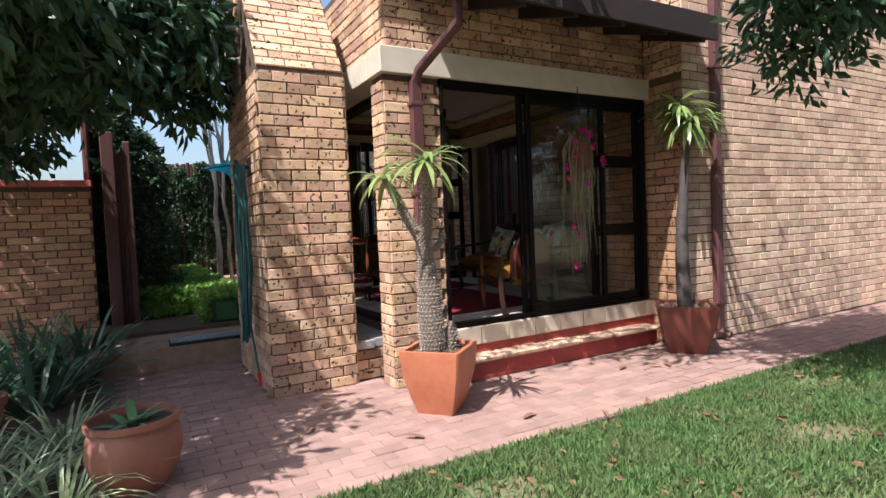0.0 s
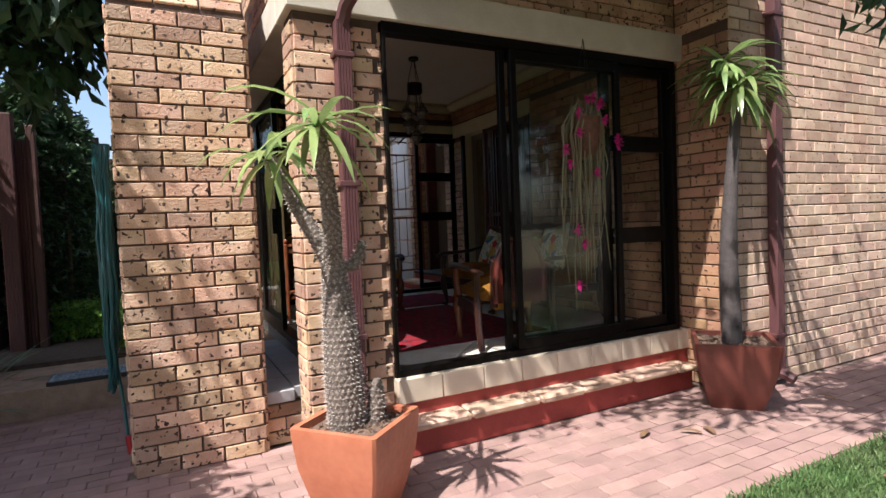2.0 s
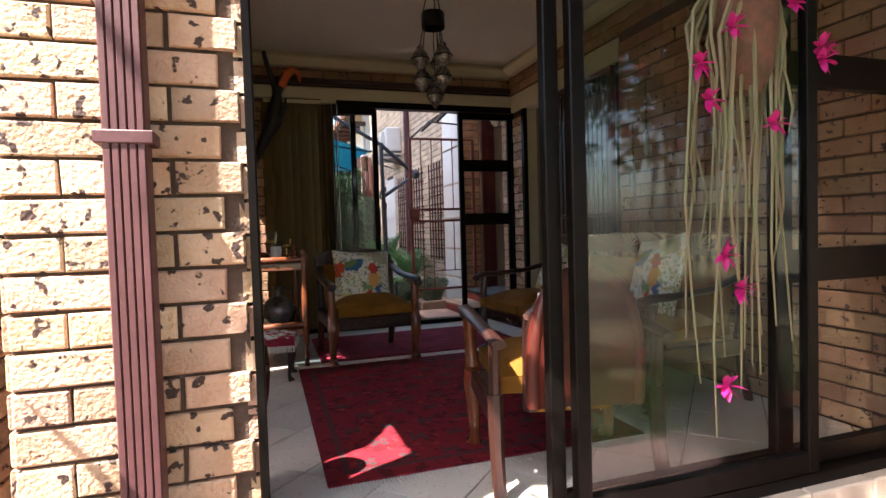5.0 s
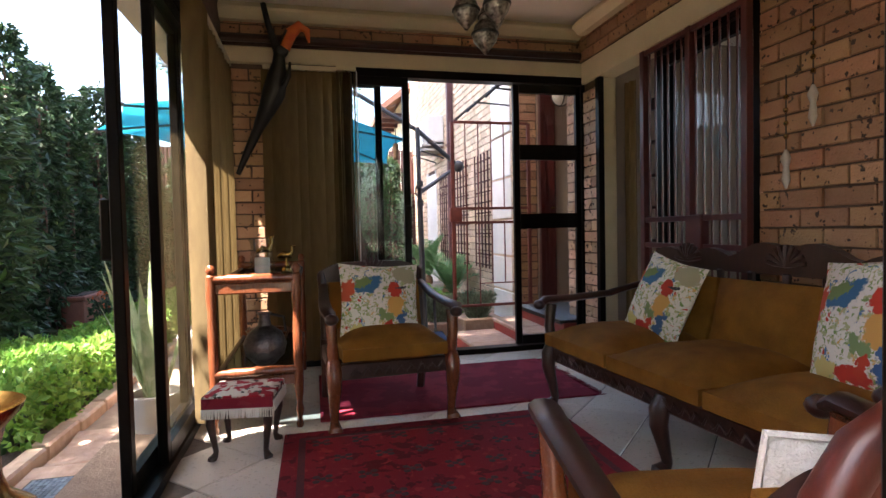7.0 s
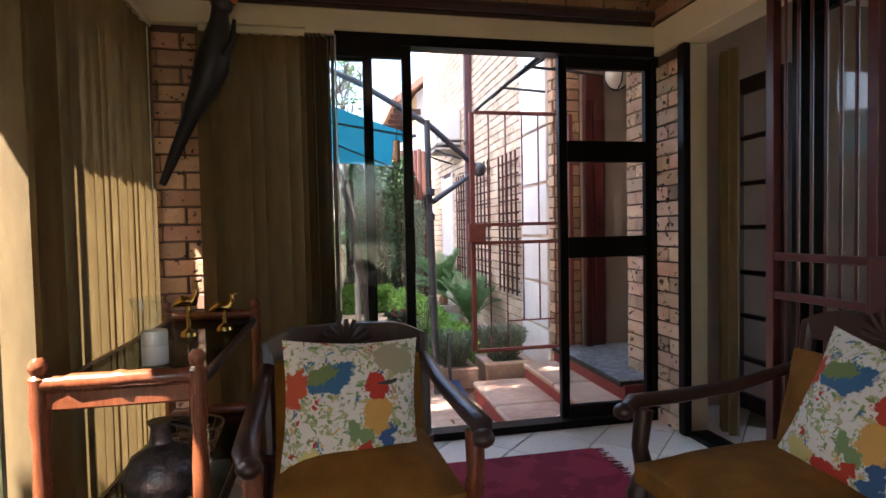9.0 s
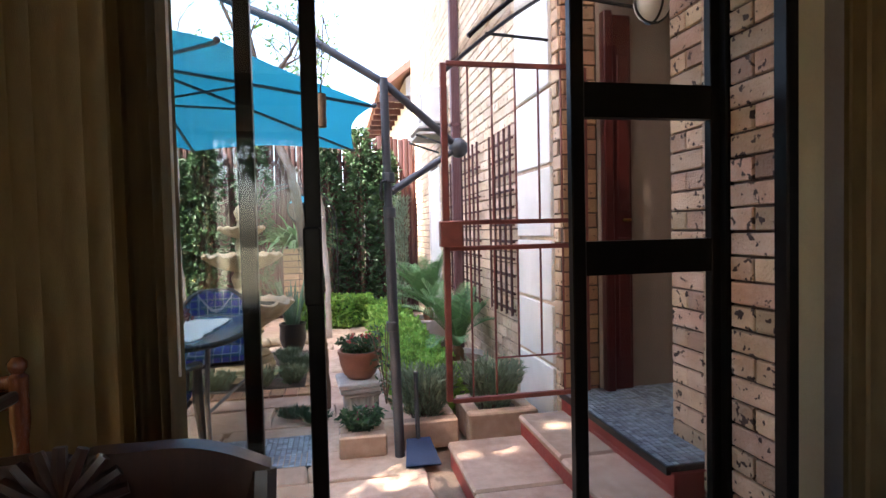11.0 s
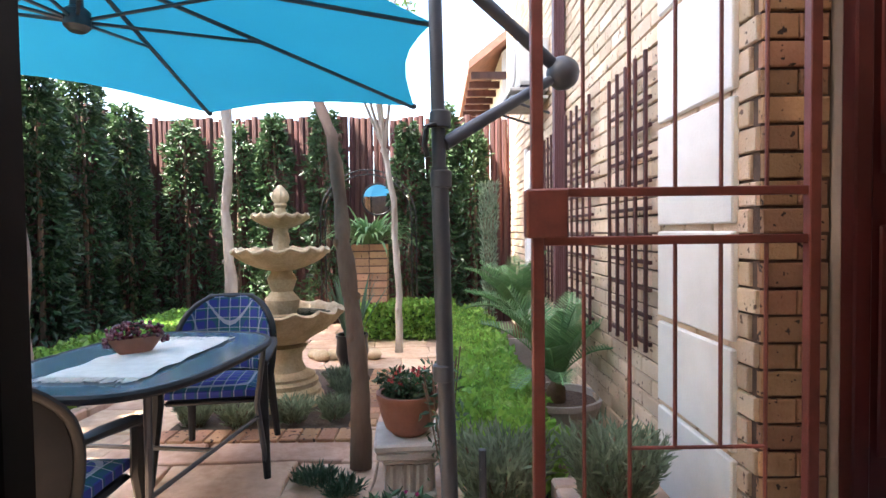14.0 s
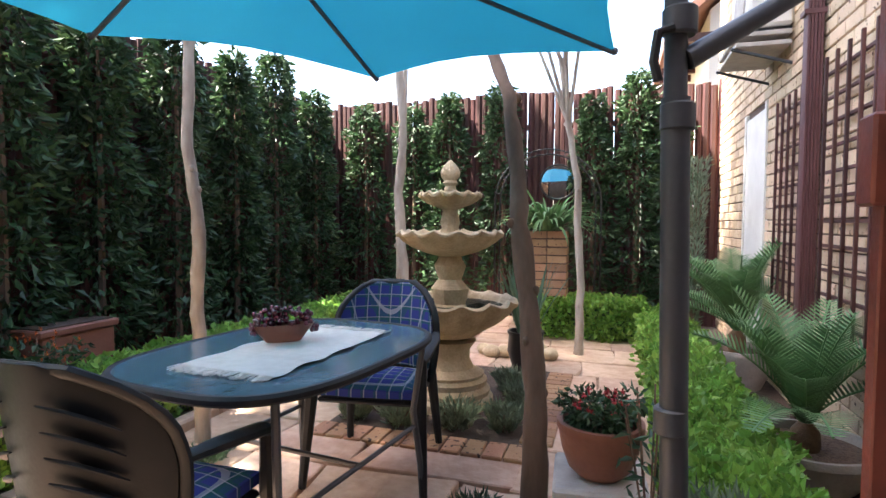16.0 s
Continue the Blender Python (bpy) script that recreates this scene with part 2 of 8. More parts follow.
GLASS = glass("window glass", (0.92, 0.94, 0.93))
CLEAR = glass("clear lamp glass", (0.93, 0.95, 0.95))
AMBERGLASS = glass("smoky table glass", (0.30, 0.36, 0.38), 0.05)


def pattern(name, colors, scale, rough=0.85, checks=None, base=None, warp=0.3, spots=()):
    """Printed or woven cloth: blotches in several colours over a ground, or crossing stripes."""
    m = bpy.data.materials.new(name)
    m.use_nodes = True
    nt = m.node_tree
    N, L = nt.nodes.new, nt.links.new
    bs = nt.nodes["Principled BSDF"]
    tc = N("ShaderNodeTexCoord")
    col = None
    if checks:
        sep = N("ShaderNodeSeparateXYZ")
        L(tc.outputs["Object"], sep.inputs[0])
        rgb = N("ShaderNodeRGB")
        rgb.outputs[0].default_value = (*base, 1)
        col = rgb.outputs[0]
        for axis, freq, lo, c, amount in checks:
            mu = N("ShaderNodeMath")
            mu.operation = "MULTIPLY"
            mu.inputs[1].default_value = freq
            L(sep.outputs[axis], mu.inputs[0])
            fr = N("ShaderNodeMath")
            fr.operation = "FRACT"
            L(mu.outputs[0], fr.inputs[0])
            gt = N("ShaderNodeMath")
            gt.operation = "GREATER_THAN"
            gt.inputs[1].default_value = lo
            L(fr.outputs[0], gt.inputs[0])
            am = N("ShaderNodeMath")
            am.operation = "MULTIPLY"
            am.inputs[1].default_value = amount
            L(gt.outputs[0], am.inputs[0])
            mx = N("ShaderNodeMix")
            mx.data_type = "RGBA"
            L(am.outputs[0], mx.inputs[0])
            L(col, mx.inputs[6])
            mx.inputs[7].default_value = (*c, 1)
            col = mx.outputs[2]
    else:
        rgb = N("ShaderNodeRGB")
        rgb.outputs[0].default_value = (*base, 1)
        col = rgb.outputs[0]
        for i, (c, lo, s) in enumerate(colors):
            mp = N("ShaderNodeMapping")
            mp.inputs["Location"].default_value = (3.7 * i, 1.9 * i, 5.3 * i)
            L(tc.outputs["Object"], mp.inputs[0])
            ns = N("ShaderNodeTexNoise")
            ns.inputs["Scale"].default_value, ns.inputs["Detail"].default_value, ns.inputs["Distortion"].default_value = scale * s, 4, warp
            L(mp.outputs[0], ns.inputs["Vector"])
            rp = N("ShaderNodeMapRange")
            rp.inputs[1].default_value, rp.inputs[2].default_value = lo, lo + 0.025
            L(ns.outputs[0], rp.inputs[0])
            mx = N("ShaderNodeMix")
            mx.data_type = "RGBA"
            L(rp.outputs[0], mx.inputs[0])
            L(col, mx.inputs[6])
            mx.inputs[7].default_value = (*c, 1)
            col = mx.outputs[2]
    if spots:
        wn = N("ShaderNodeTexNoise")
        wn.inputs["Scale"].default_value, wn.inputs["Detail"].default_value = 38, 4
        L(tc.outputs["Object"], wn.inputs["Vector"])
        sc_ = N("ShaderNodeVectorMath")
        sc_.operation = "SCALE"
        sc_.inputs["Scale"].default_value = 0.07
        L(wn.outputs["Color"], sc_.inputs[0])
        ad = N("ShaderNodeVectorMath")
        ad.operation = "ADD"
        L(tc.outputs["Object"], ad.inputs[0])
        L(sc_.outputs[0], ad.inputs[1])
        for cx, cz, rx, rz, turn, c in spots:
            mp = N("ShaderNodeMapping")
            mp.vector_type = "TEXTURE"
            mp.inputs["Location"].default_value = (cx + 0.035, 0, cz + 0.035)
            mp.inputs["Rotation"].default_value = (0, radians(turn), 0)
            mp.inputs["Scale"].default_value = (rx, 10, rz)
            L(ad.outputs[0], mp.inputs[0])
            ln_ = N("ShaderNodeVectorMath")
            ln_.operation = "LENGTH"
            L(mp.outputs[0], ln_.inputs[0])
            rp = N("ShaderNodeMapRange")
            rp.inputs[1].default_value, rp.inputs[2].default_value = 1.0, 0.88
            L(ln_.outputs["Value"], rp.inputs[0])
            mx = N("ShaderNodeMix")
            mx.data_type = "RGBA"
            L(rp.outputs[0], mx.inputs[0])
            L(col, mx.inputs[6])
            mx.inputs[7].default_value = (*c, 1)
            col = mx.outputs[2]
    L(col, bs.inputs["Base Color"])
    bs.inputs["Roughness"].default_value = rough
    bs.inputs["Specular IOR Level"].default_value = 0.2
    ns = N("ShaderNodeTexNoise")
    ns.inputs["Scale"].default_value = 260
    L(tc.outputs["Object"], ns.inputs["Vector"])
    bp = N("ShaderNodeBump")
    bp.inputs["Strength"].default_value, bp.inputs["Distance"].default_value = 0.3, 0.004
    L(ns.outputs[0], bp.inputs["Height"])
    L(bp.outputs[0], bs.inputs["Normal"])
    return m


PRINT = pattern("floral print", [((0.42, 0.44, 0.22), 0.53, 2.3), ((0.20, 0.30, 0.10), 0.58, 3.0), ((0.09, 0.19, 0.34), 0.64, 1.1), ((0.50, 0.06, 0.03), 0.62, 1.3),
                                 ((0.62, 0.40, 0.14), 0.64, 2.0), ((0.74, 0.70, 0.62), 0.57, 2.4)], 14, base=(0.72, 0.68, 0.61), warp=1.2, spots=[
    (0.13, 0.15, 0.075, 0.05, 10, (0.38, 0.35, 0.22)), (-0.07, 0.09, 0.085, 0.042, -25, (0.05, 0.14, 0.26)), (-0.10, 0.10, 0.055, 0.026, -20, (0.17, 0.23, 0.08)),
    (-0.18, 0.06, 0.035, 0.065, 15, (0.52, 0.09, 0.04)), (0.02, -0.075, 0.055, 0.024, 35, (0.20, 0.29, 0.12)), (0.10, -0.12, 0.028, 0.075, 12, (0.06, 0.13, 0.27)),
    (0.075, -0.02, 0.045, 0.065, 10, (0.62, 0.34, 0.09)), (0.072, 0.065, 0.040, 0.045, 0, (0.48, 0.05, 0.03)), (0.115, 0.075, 0.035, 0.010, -25, (0.06, 0.06, 0.07)),
    (-0.01, -0.165, 0.075, 0.028, 8, (0.50, 0.05, 0.03)), (0.03, -0.14, 0.024, 0.045, 30, (0.50, 0.06, 0.03)), (-0.12, -0.15, 0.05, 0.035, 0, (0.60, 0.50, 0.18))])
CARPET = pattern("red carpet pile", [((0.10, 0.008, 0.012), 0.56, 2.2), ((0.28, 0.03, 0.03), 0.62, 3.0)], 7, base=(0.20, 0.012, 0.020))
REDRUG = pattern("plain red rug", [((0.18, 0.010, 0.025), 0.5, 1.0), ((0.27, 0.03, 0.05), 0.66, 2.0)], 6, base=(0.24, 0.018, 0.035))
KILIM = pattern("woven stool cover", [((0.06, 0.05, 0.05), 0.56, 1.0), ((0.30, 0.015, 0.03), 0.51, 0.7)], 26, base=(0.58, 0.54, 0.48))
PLAID = pattern("blue plaid", None, 1, base=(0.030, 0.045, 0.24), checks=[
    (0, 17.0, 0.72, (0.012, 0.10, 0.08), 0.5), (1, 17.0, 0.72, (0.012, 0.10, 0.08), 0.5), (2, 17.0, 0.72, (0.012, 0.11, 0.08), 0.55),
    (0, 17.0, 0.92, (0.45, 0.46, 0.55), 0.6), (1, 17.0, 0.92, (0.45, 0.46, 0.55), 0.6), (2, 17.0, 0.92, (0.45, 0.46, 0.55), 0.5)])


# ---- mesh helpers ----
class Geo:
    """Collects vertices and faces for one mesh."""

    def __init__(self):
        self.v, self.f = [], []

    def add(self, vs, fs):
        k = len(self.v)
        self.v += [tuple(p) for p in vs]
        self.f += [tuple(i + k for i in q) for q in fs]
        return self

    def box(self, x0, y0, z0, x1, y1, z1):
        return self.add([(x0, y0, z0), (x1, y0, z0), (x1, y1, z0), (x0, y1, z0), (x0, y0, z1), (x1, y0, z1), (x1, y1, z1), (x0, y1, z1)],
                        [(0, 3, 2, 1), (4, 5, 6, 7), (0, 1, 5, 4), (1, 2, 6, 5), (2, 3, 7, 6), (3, 0, 4, 7)])

    def cbox(self, x0, y0, z0, x1, y1, z1, c=0.006):
        """A box with chamfered edges."""
        c = min(c, (x1 - x0) * 0.45, (y1 - y0) * 0.45, (z1 - z0) * 0.45)
        vs, ids = [], {}
        for sx in (0, 1):
            for sy in (0, 1):
                for sz in (0, 1):
                    for ax in range(3):
                        p = [(x0, x1)[sx], (y0, y1)[sy], (z0, z1)[sz]]
                        s = (sx, sy, sz)
                        for b in range(3):
                            if b != ax:
                                p[b] += c if s[b] == 0 else -c
                        ids[s, ax] = len(vs)
                        vs.append(p)
        fs = []
        for ax in range(3):
            o = [b for b in range(3) if b != ax]
            for sd in (0, 1):
                q = []
                for a, b in ((0, 0), (1, 0), (1, 1), (0, 1)):
                    s = [0, 0, 0]
                    s[ax], s[o[0]], s[o[1]] = sd, a, b
                    q.append(ids[tuple(s), ax])
                fs.append(tuple(q))
        for ax in range(3):
            o = [b for b in range(3) if b != ax]
            for a in (0, 1):
                for b in (0, 1):
                    s0, s1 = [0, 0, 0], [0, 0, 0]
                    s0[o[0]] = s1[o[0]] = a
                    s0[o[1]] = s1[o[1]] = b
                    s0[ax], s1[ax] = 0, 1
                    s0, s1 = tuple(s0), tuple(s1)
                    fs.append((ids[s0, o[0]], ids[s1, o[0]], ids[s1, o[1]], ids[s0, o[1]]))
        for sx in (0, 1):
            for sy in (0, 1):
                for sz in (0, 1):
                    fs.append(tuple(ids[(sx, sy, sz), a] for a in range(3)))
        return self.add(vs, fs)

    def lathe(self, prof, seg=24, c=(0, 0), wob=0.0, lobes=0):
        """A turned shape from (radius, z) pairs; lobes scallop its outline."""
        vs, fs = [], []
        for k, (r, z) in enumerate(prof):
            for i in range(seg):
                a = 2 * math.pi * i / seg
                rr = r * (1 + (wob * math.cos(a * lobes) if lobes else 0))
                vs.append((c[0] + rr * math.cos(a), c[1] + rr * math.sin(a), z))
        for k in range(len(prof) - 1):
            for i in range(seg):
                j = (i + 1) % seg
                fs.append((k * seg + i, k * seg + j, (k + 1) * seg + j, (k + 1) * seg + i))
        fs.append(tuple(range(seg))[::-1])
        fs.append(tuple((len(prof) - 1) * seg + i for i in range(seg)))
        return self.add(vs, fs)

    def tube(self, pts, rad, seg=8, flat=1.0):
        """A tube along points; rad is one radius or one a point."""
        pts = [Vector(p) for p in pts]
        rad = rad if isinstance(rad, (list, tuple)) else [rad] * len(pts)
        vs, fs = [], []
        up = None
        for k, p in enumerate(pts):
            d = (pts[min(k + 1, len(pts) - 1)] - pts[max(k - 1, 0)]).normalized()
            if up is None:
                up = Vector((0, 0, 1)) if abs(d.z) < 0.9 else Vector((0, 1, 0))
            s = d.cross(up).normalized()
            up = s.cross(d).normalized()
            for i in range(seg):
                a = 2 * math.pi * (i + 0.5) / seg
                vs.append(p + s * (math.cos(a) * rad[k]) + up * (math.sin(a) * rad[k] * flat))
        for k in range(len(pts) - 1):
            for i in range(seg):
                j = (i + 1) % seg
                fs.append((k * seg + i, k * seg + j, (k + 1) * seg + j, (k + 1) * seg + i))
        fs.append(tuple(range(seg))[::-1])
        fs.append(tuple((len(pts) - 1) * seg + i for i in range(seg)))
        return self.add(vs, fs)

    def bar(self, a, b, w, h=None):
        """A square bar from a to b."""
        return self.tube([a, b], w * 0.707, 4, (h or w) / w)

    def prism(self, outline, z0, z1):
        n = len(outline)
        return self.add([(x, y, z0) for x, y in outline] + [(x, y, z1) for x, y in outline],
                        [tuple(range(n))[::-1], tuple(range(n, 2 * n))] + [(i, (i + 1) % n, n + (i + 1) % n, n + i) for i in range(n)])

    def ball(self, c, r, seg=10, rings=6, sz=1.0):
        prof = [(max(r * math.sin(math.pi * k / rings), r * 0.02), c[2] - r * sz * math.cos(math.pi * k / rings)) for k in range(rings + 1)]
        return self.lathe(prof, seg, c[:2])

    def blade(self, base, way, length, width, droop=0.3, n=4, fold=0.15):
        """A strap leaf that bends down towards its tip."""
        way = Vector(way).normalized()
        side = way.cross(Vector((0, 0, 1)))
        side = side.normalized() if side.length > 0.05 else Vector((1, 0, 0))
        p, vs = Vector(base), []
        for k in range(n + 1):
            t = k / n
            w = width * (math.sin(math.pi * min(0.16 + 0.84 * t, 1.0)) ** 0.7 if t < 1 else 0.04)
            vs += [p - side * w / 2 + Vector((0, 0, fold * w)), p, p + side * w / 2 + Vector((0, 0, fold * w))]
            way = (way + Vector((0, 0, -droop / n * (0.4 + t)))).normalized()
            p = p + way * (length / n)
        fs = []
        for k in range(n):
            a = 3 * k
            fs += [(a, a + 1, a + 4, a + 3), (a + 1, a + 2, a + 5, a + 4)]
        return self.add(vs, fs)

    def mesh(self, name, material, smooth=False):
        me = bpy.data.meshes.new(name)
        me.from_pydata(self.v, [], self.f)
        me.materials.append(material)
        if smooth:
            me.polygons.foreach_set("use_smooth", [True] * len(me.polygons))
            me.set_sharp_from_angle(angle=radians(40))
        me.update()
        return me


def shift_geo(g, o):
    return [(x + o[0], y + o[1], z + o[2]) for x, y, z in g.v], g.f


def part(name, g, material, parent=None, label="", smooth=True, m=None):
    """One mesh object under a thing or a part."""
    ob = new(name, g.mesh(name, material, smooth))
    ob.parent = parent
    if m is not None:
        ob.matrix_basis = m
    if label:
        ob["label"] = label
    return ob


def thing(name, label, category, m=None, group=""):
    ob = new(name)
    ob.empty_display_size = 0.1
    if m is not None:
        ob.matrix_basis = m
    return tagged(ob, label, category, group)


def solo(name, g, material, label, category, group="", kind="", m=None, smooth=True):
    return tagged(part(name, g, material, None, "", smooth, m), label, category, group, kind)


def setting(name, g, material, label, smooth=False):
    return tagged(part(name, g, material, None, "", smooth), label, name.split("_")[0], "", "structure")


def leaves(name, pts, ways, size, material, parent=None, label="", category="", ratio=0.5, vary=0.4, seed=1, kind="stuff"):
    """Many small folded leaves, one at each point, in one mesh."""
    rng = np.random.default_rng(seed)
    pts, ways = np.asarray(pts, float), np.asarray(ways, float)
    n = len(pts)
    ways = ways / np.maximum(np.linalg.norm(ways, axis=1, keepdims=True), 1e-6)
    ref = rng.normal(size=(n, 3))
    side = np.cross(ways, ref)
    side /= np.maximum(np.linalg.norm(side, axis=1, keepdims=True), 1e-6)
    nor = np.cross(side, ways)
    s = (size * (1 + vary * rng.uniform(-1, 1, n)))[:, None]
    w = s * ratio / 2
    v = np.stack([pts, pts + ways * s * 0.45 + side * w + nor * s * 0.10, pts + ways * s - nor * s * 0.12, pts + ways * s * 0.45 - side * w + nor * s * 0.10], 1).reshape(-1, 3)
    idx = np.arange(n)[:, None] * 4
    f = np.concatenate([idx + np.array([0, 1, 2]), idx + np.array([0, 2, 3])], 0)
    me = bpy.data.meshes.new(name)
    me.from_pydata(v.tolist(), [], f.tolist())
    me.materials.append(material)
    ob = new(name, me)
    ob.parent = parent
    tagged(ob, label, category, "", kind)
    return ob


# ---- brickwork ----
COURSE, BRICK_L, JOINT = 0.0863, 0.222, 0.010
brick_meshes = {}


def brick_geo(g, u, w, n, o, length, height, proud, rng):
    """One brick face with slumped, chamfered edges, proud of the joint."""
    c = 0.004
    j = [rng.uniform(-0.002, 0.002) for _ in range(8)]
    pr = proud + rng.uniform(-0.0015, 0.002)
    def P(a, b, d):
        return o + u * a + w * b + n * d
    vs = [P(0, 0, -0.012), P(length, 0, -0.012), P(length, height, -0.012), P(0, height, -0.012),
          P(j[0], j[1], pr - c), P(length + j[2], j[3], pr - c), P(length + j[4], height + j[5], pr - c), P(j[6], height + j[7], pr - c),
          P(c, c, pr), P(length - c, c, pr), P(length - c, height - c, pr), P(c, height - c, pr)]
    fs = [(8, 9, 10, 11)] + [(a, (a + 1) % 4, 4 + (a + 1) % 4, 4 + a) for a in range(4)] + [(4 + a, 4 + (a + 1) % 4, 8 + (a + 1) % 4, 8 + a) for a in range(4)]
    g.add(vs, fs)


def brickwork(parent, o, u, w, n, length, height, near=None, holes=(), material=None, proud=0.015, seed=0, cap=300, shift=0.0):
    """Courses of bricks on a face: origin o, along u, up w, outward n. Bricks whose middle lies within near = (u0, u1, w0, w1) are objects of their own."""
    rng = random.Random(seed)
    material = material or BRICK
    o, u, w, n = Vector(o), Vector(u).normalized(), Vector(w).normalized(), Vector(n).normalized()
    rot = Matrix((u, w, n)).transposed().to_4x4()
    rest, made = Geo(), 0
    X, Y, Z = Vector((1, 0, 0)), Vector((0, 1, 0)), Vector((0, 0, 1))
    for k in range(int(height / COURSE)):
        b0 = k * COURSE + JOINT * 0.5
        a = -(BRICK_L + JOINT) * (0.5 * (k % 2)) - shift % (BRICK_L + JOINT)
        while a < length - 0.03:
            s, e = max(a, 0.0), min(a + BRICK_L, length)
            a += BRICK_L + JOINT
            if e - s < 0.04:
                continue
            mid, mb = (s + e) / 2, b0 + COURSE / 2
            if any(h[0] < mid < h[1] and h[2] < mb < h[3] for h in holes):
                continue
            if near and made < cap and near[0] <= mid <= near[1] and near[2] <= mb <= near[3]:
                key = (round(e - s, 2), rng.randrange(5), proud, material.name)
                if key not in brick_meshes:
                    g = Geo()
                    brick_geo(g, X, Y, Z, Vector((0, 0, 0)), key[0], COURSE - JOINT, proud, rng)
                    brick_meshes[key] = g.mesh("brick", material)
                ob = new("brick", brick_meshes[key])
                ob.parent = parent
                ob.matrix_basis = Matrix.Translation(o + u * s + w * b0) @ rot
                made += 1
            else:
                brick_geo(rest, u, w, n, o + u * s + w * b0, e - s, COURSE - JOINT, proud, rng)
    if rest.v:
        tagged(part("brick_courses", rest, material, parent, "", False), "", "", "", "stuff")

# ---- large structure ----
G, F = 0.25, 0.42          # levels of the garden and of the room's floor
DOOR_TOP = 2.55
UPZ = (0, 0, 1)

ground = setting("ground", Geo().box(-60, -60, -0.3, 60, 60, -0.03), LAWN, "green lawn soil that reaches to the horizon")
setting("pavement_front", Geo().box(-0.35, 2.62, -0.03, 16, 6.05, -0.008), PAVEJOINT, "pink brick paving along the house")
setting("garden_floor", Geo().box(-0.6, 6.05, -0.03, 5.6, 15.6, G - 0.03), FLAGJOINT, "raised garden floor of earth and cement")
# room floor slab
setting("floor", Geo().box(2.0, 4.075, 0, 7.6, 8.0, F - 0.006), GROUT, "tiled floor slab of the sun room")

# pier with a sloping shoulder
pier = Geo().box(0.9, 4.42, 0, 1.6, 5.85, 2.62)
pier.add([(0.9, 4.42, 2.62), (1.6, 4.42, 2.62), (1.6, 5.85, 2.62), (0.9, 5.85, 2.62), (0.9, 5.06, 3.65), (1.6, 5.06, 3.65), (1.6, 5.85, 3.65), (0.9, 5.85, 3.65)],
         [(0, 1, 5, 4), (1, 2, 6, 5), (2, 3, 7, 6), (3, 0, 4, 7), (4, 5, 6, 7)])
wall_pier = setting("wall_pier", pier, MORTAR, "face brick chimney pier with a sloping shoulder")
# plinth under the side sill, corner pillar, wall over the lintel
wall_corner = setting("wall_corner", Geo().box(1.62, 4.5, 0, 1.99, 4.62, 0.27).box(1.8, 4.06, 0, 2.3, 4.28, DOOR_TOP).box(1.85, 4.1, 2.76, 5.05, 4.4, 3.5)
                      .box(1.85, 4.4, 2.76, 2.1, 8.0, 3.6), MORTAR, "face brick corner pillar beside the sliding door")
setting("beam_front", Geo().cbox(1.76, 4.0, DOOR_TOP, 4.84, 4.3, 2.76), LINTEL, "white painted concrete lintel over the sliding door")
setting("beam_side", Geo().cbox(1.76, 4.31, DOOR_TOP, 2.1, 8.0, 2.76), LINTEL, "white painted concrete lintel over the side door")
wall_east = setting("wall_right", Geo().box(4.84, 3.61, 0, 16, 4.05, 6.2).box(4.84, 4.05, 0, 5.05, 6.02, 2.75), MORTAR, "tall face brick wall beside the lawn")
# room shell: ceiling, cornice, lintels
setting("ceiling", Geo().box(1.9, 4.39, 3.02, 5.05, 8.05, 3.1), CEIL, "plain off-white ceiling")
setting("cornice_north", Geo().cbox(2.0, 7.78, 2.9, 4.86, 7.98, 3.02, 0.05), CREAM, "cream plaster cornice")
setting("cornice_east", Geo().cbox(4.70, 4.3, 2.9, 4.86, 7.78, 3.02, 0.05), CREAM, "cream plaster cornice")
setting("beam_north", Geo().cbox(2.0, 7.84, DOOR_TOP + 0.06, 4.86, 8.0, 2.72), CREAM, "cream lintel over the garden door")
wall_n = setting("wall_north", Geo().box(2.0, 7.90, 2.72, 4.9, 8.02, 3.6).box(2.05, 7.90, F, 2.46, 8.02, DOOR_TOP + 0.06).box(4.88, 7.84, F, 5.02, 8.02, DOOR_TOP + 0.06), MORTAR,
                 "face brick of the room's garden side")
setting("trim_north", Geo().cbox(2.0, 7.83, 2.72, 4.82, 7.90, 2.80, 0.01).tube([(2.1, 7.80, 2.76), (4.8, 7.80, 2.76)], 0.03), DARKWOOD, "dark wooden curtain rail over the garden door", True)
setting("beam_east", Geo().cbox(4.83, 6.03, DOOR_TOP, 5.0, 7.84, 2.72), CREAM, "cream lintel over the inner door")
wall_eu = setting("wall_east", Geo().box(4.86, 4.05, 2.74, 5.05, 8.0, 3.05).box(4.86, 7.63, F, 5.0, 7.84, DOOR_TOP), MORTAR, "face brick over the inner door")
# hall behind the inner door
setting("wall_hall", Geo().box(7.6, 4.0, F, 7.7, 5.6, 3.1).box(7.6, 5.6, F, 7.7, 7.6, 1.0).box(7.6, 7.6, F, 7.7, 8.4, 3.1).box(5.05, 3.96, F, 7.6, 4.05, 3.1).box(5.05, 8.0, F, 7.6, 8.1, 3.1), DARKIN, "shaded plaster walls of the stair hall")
setting("ceiling_hall", Geo().box(5.05, 4.05, 3.0, 7.6, 8.0, 3.1), CEIL, "plain hall ceiling")
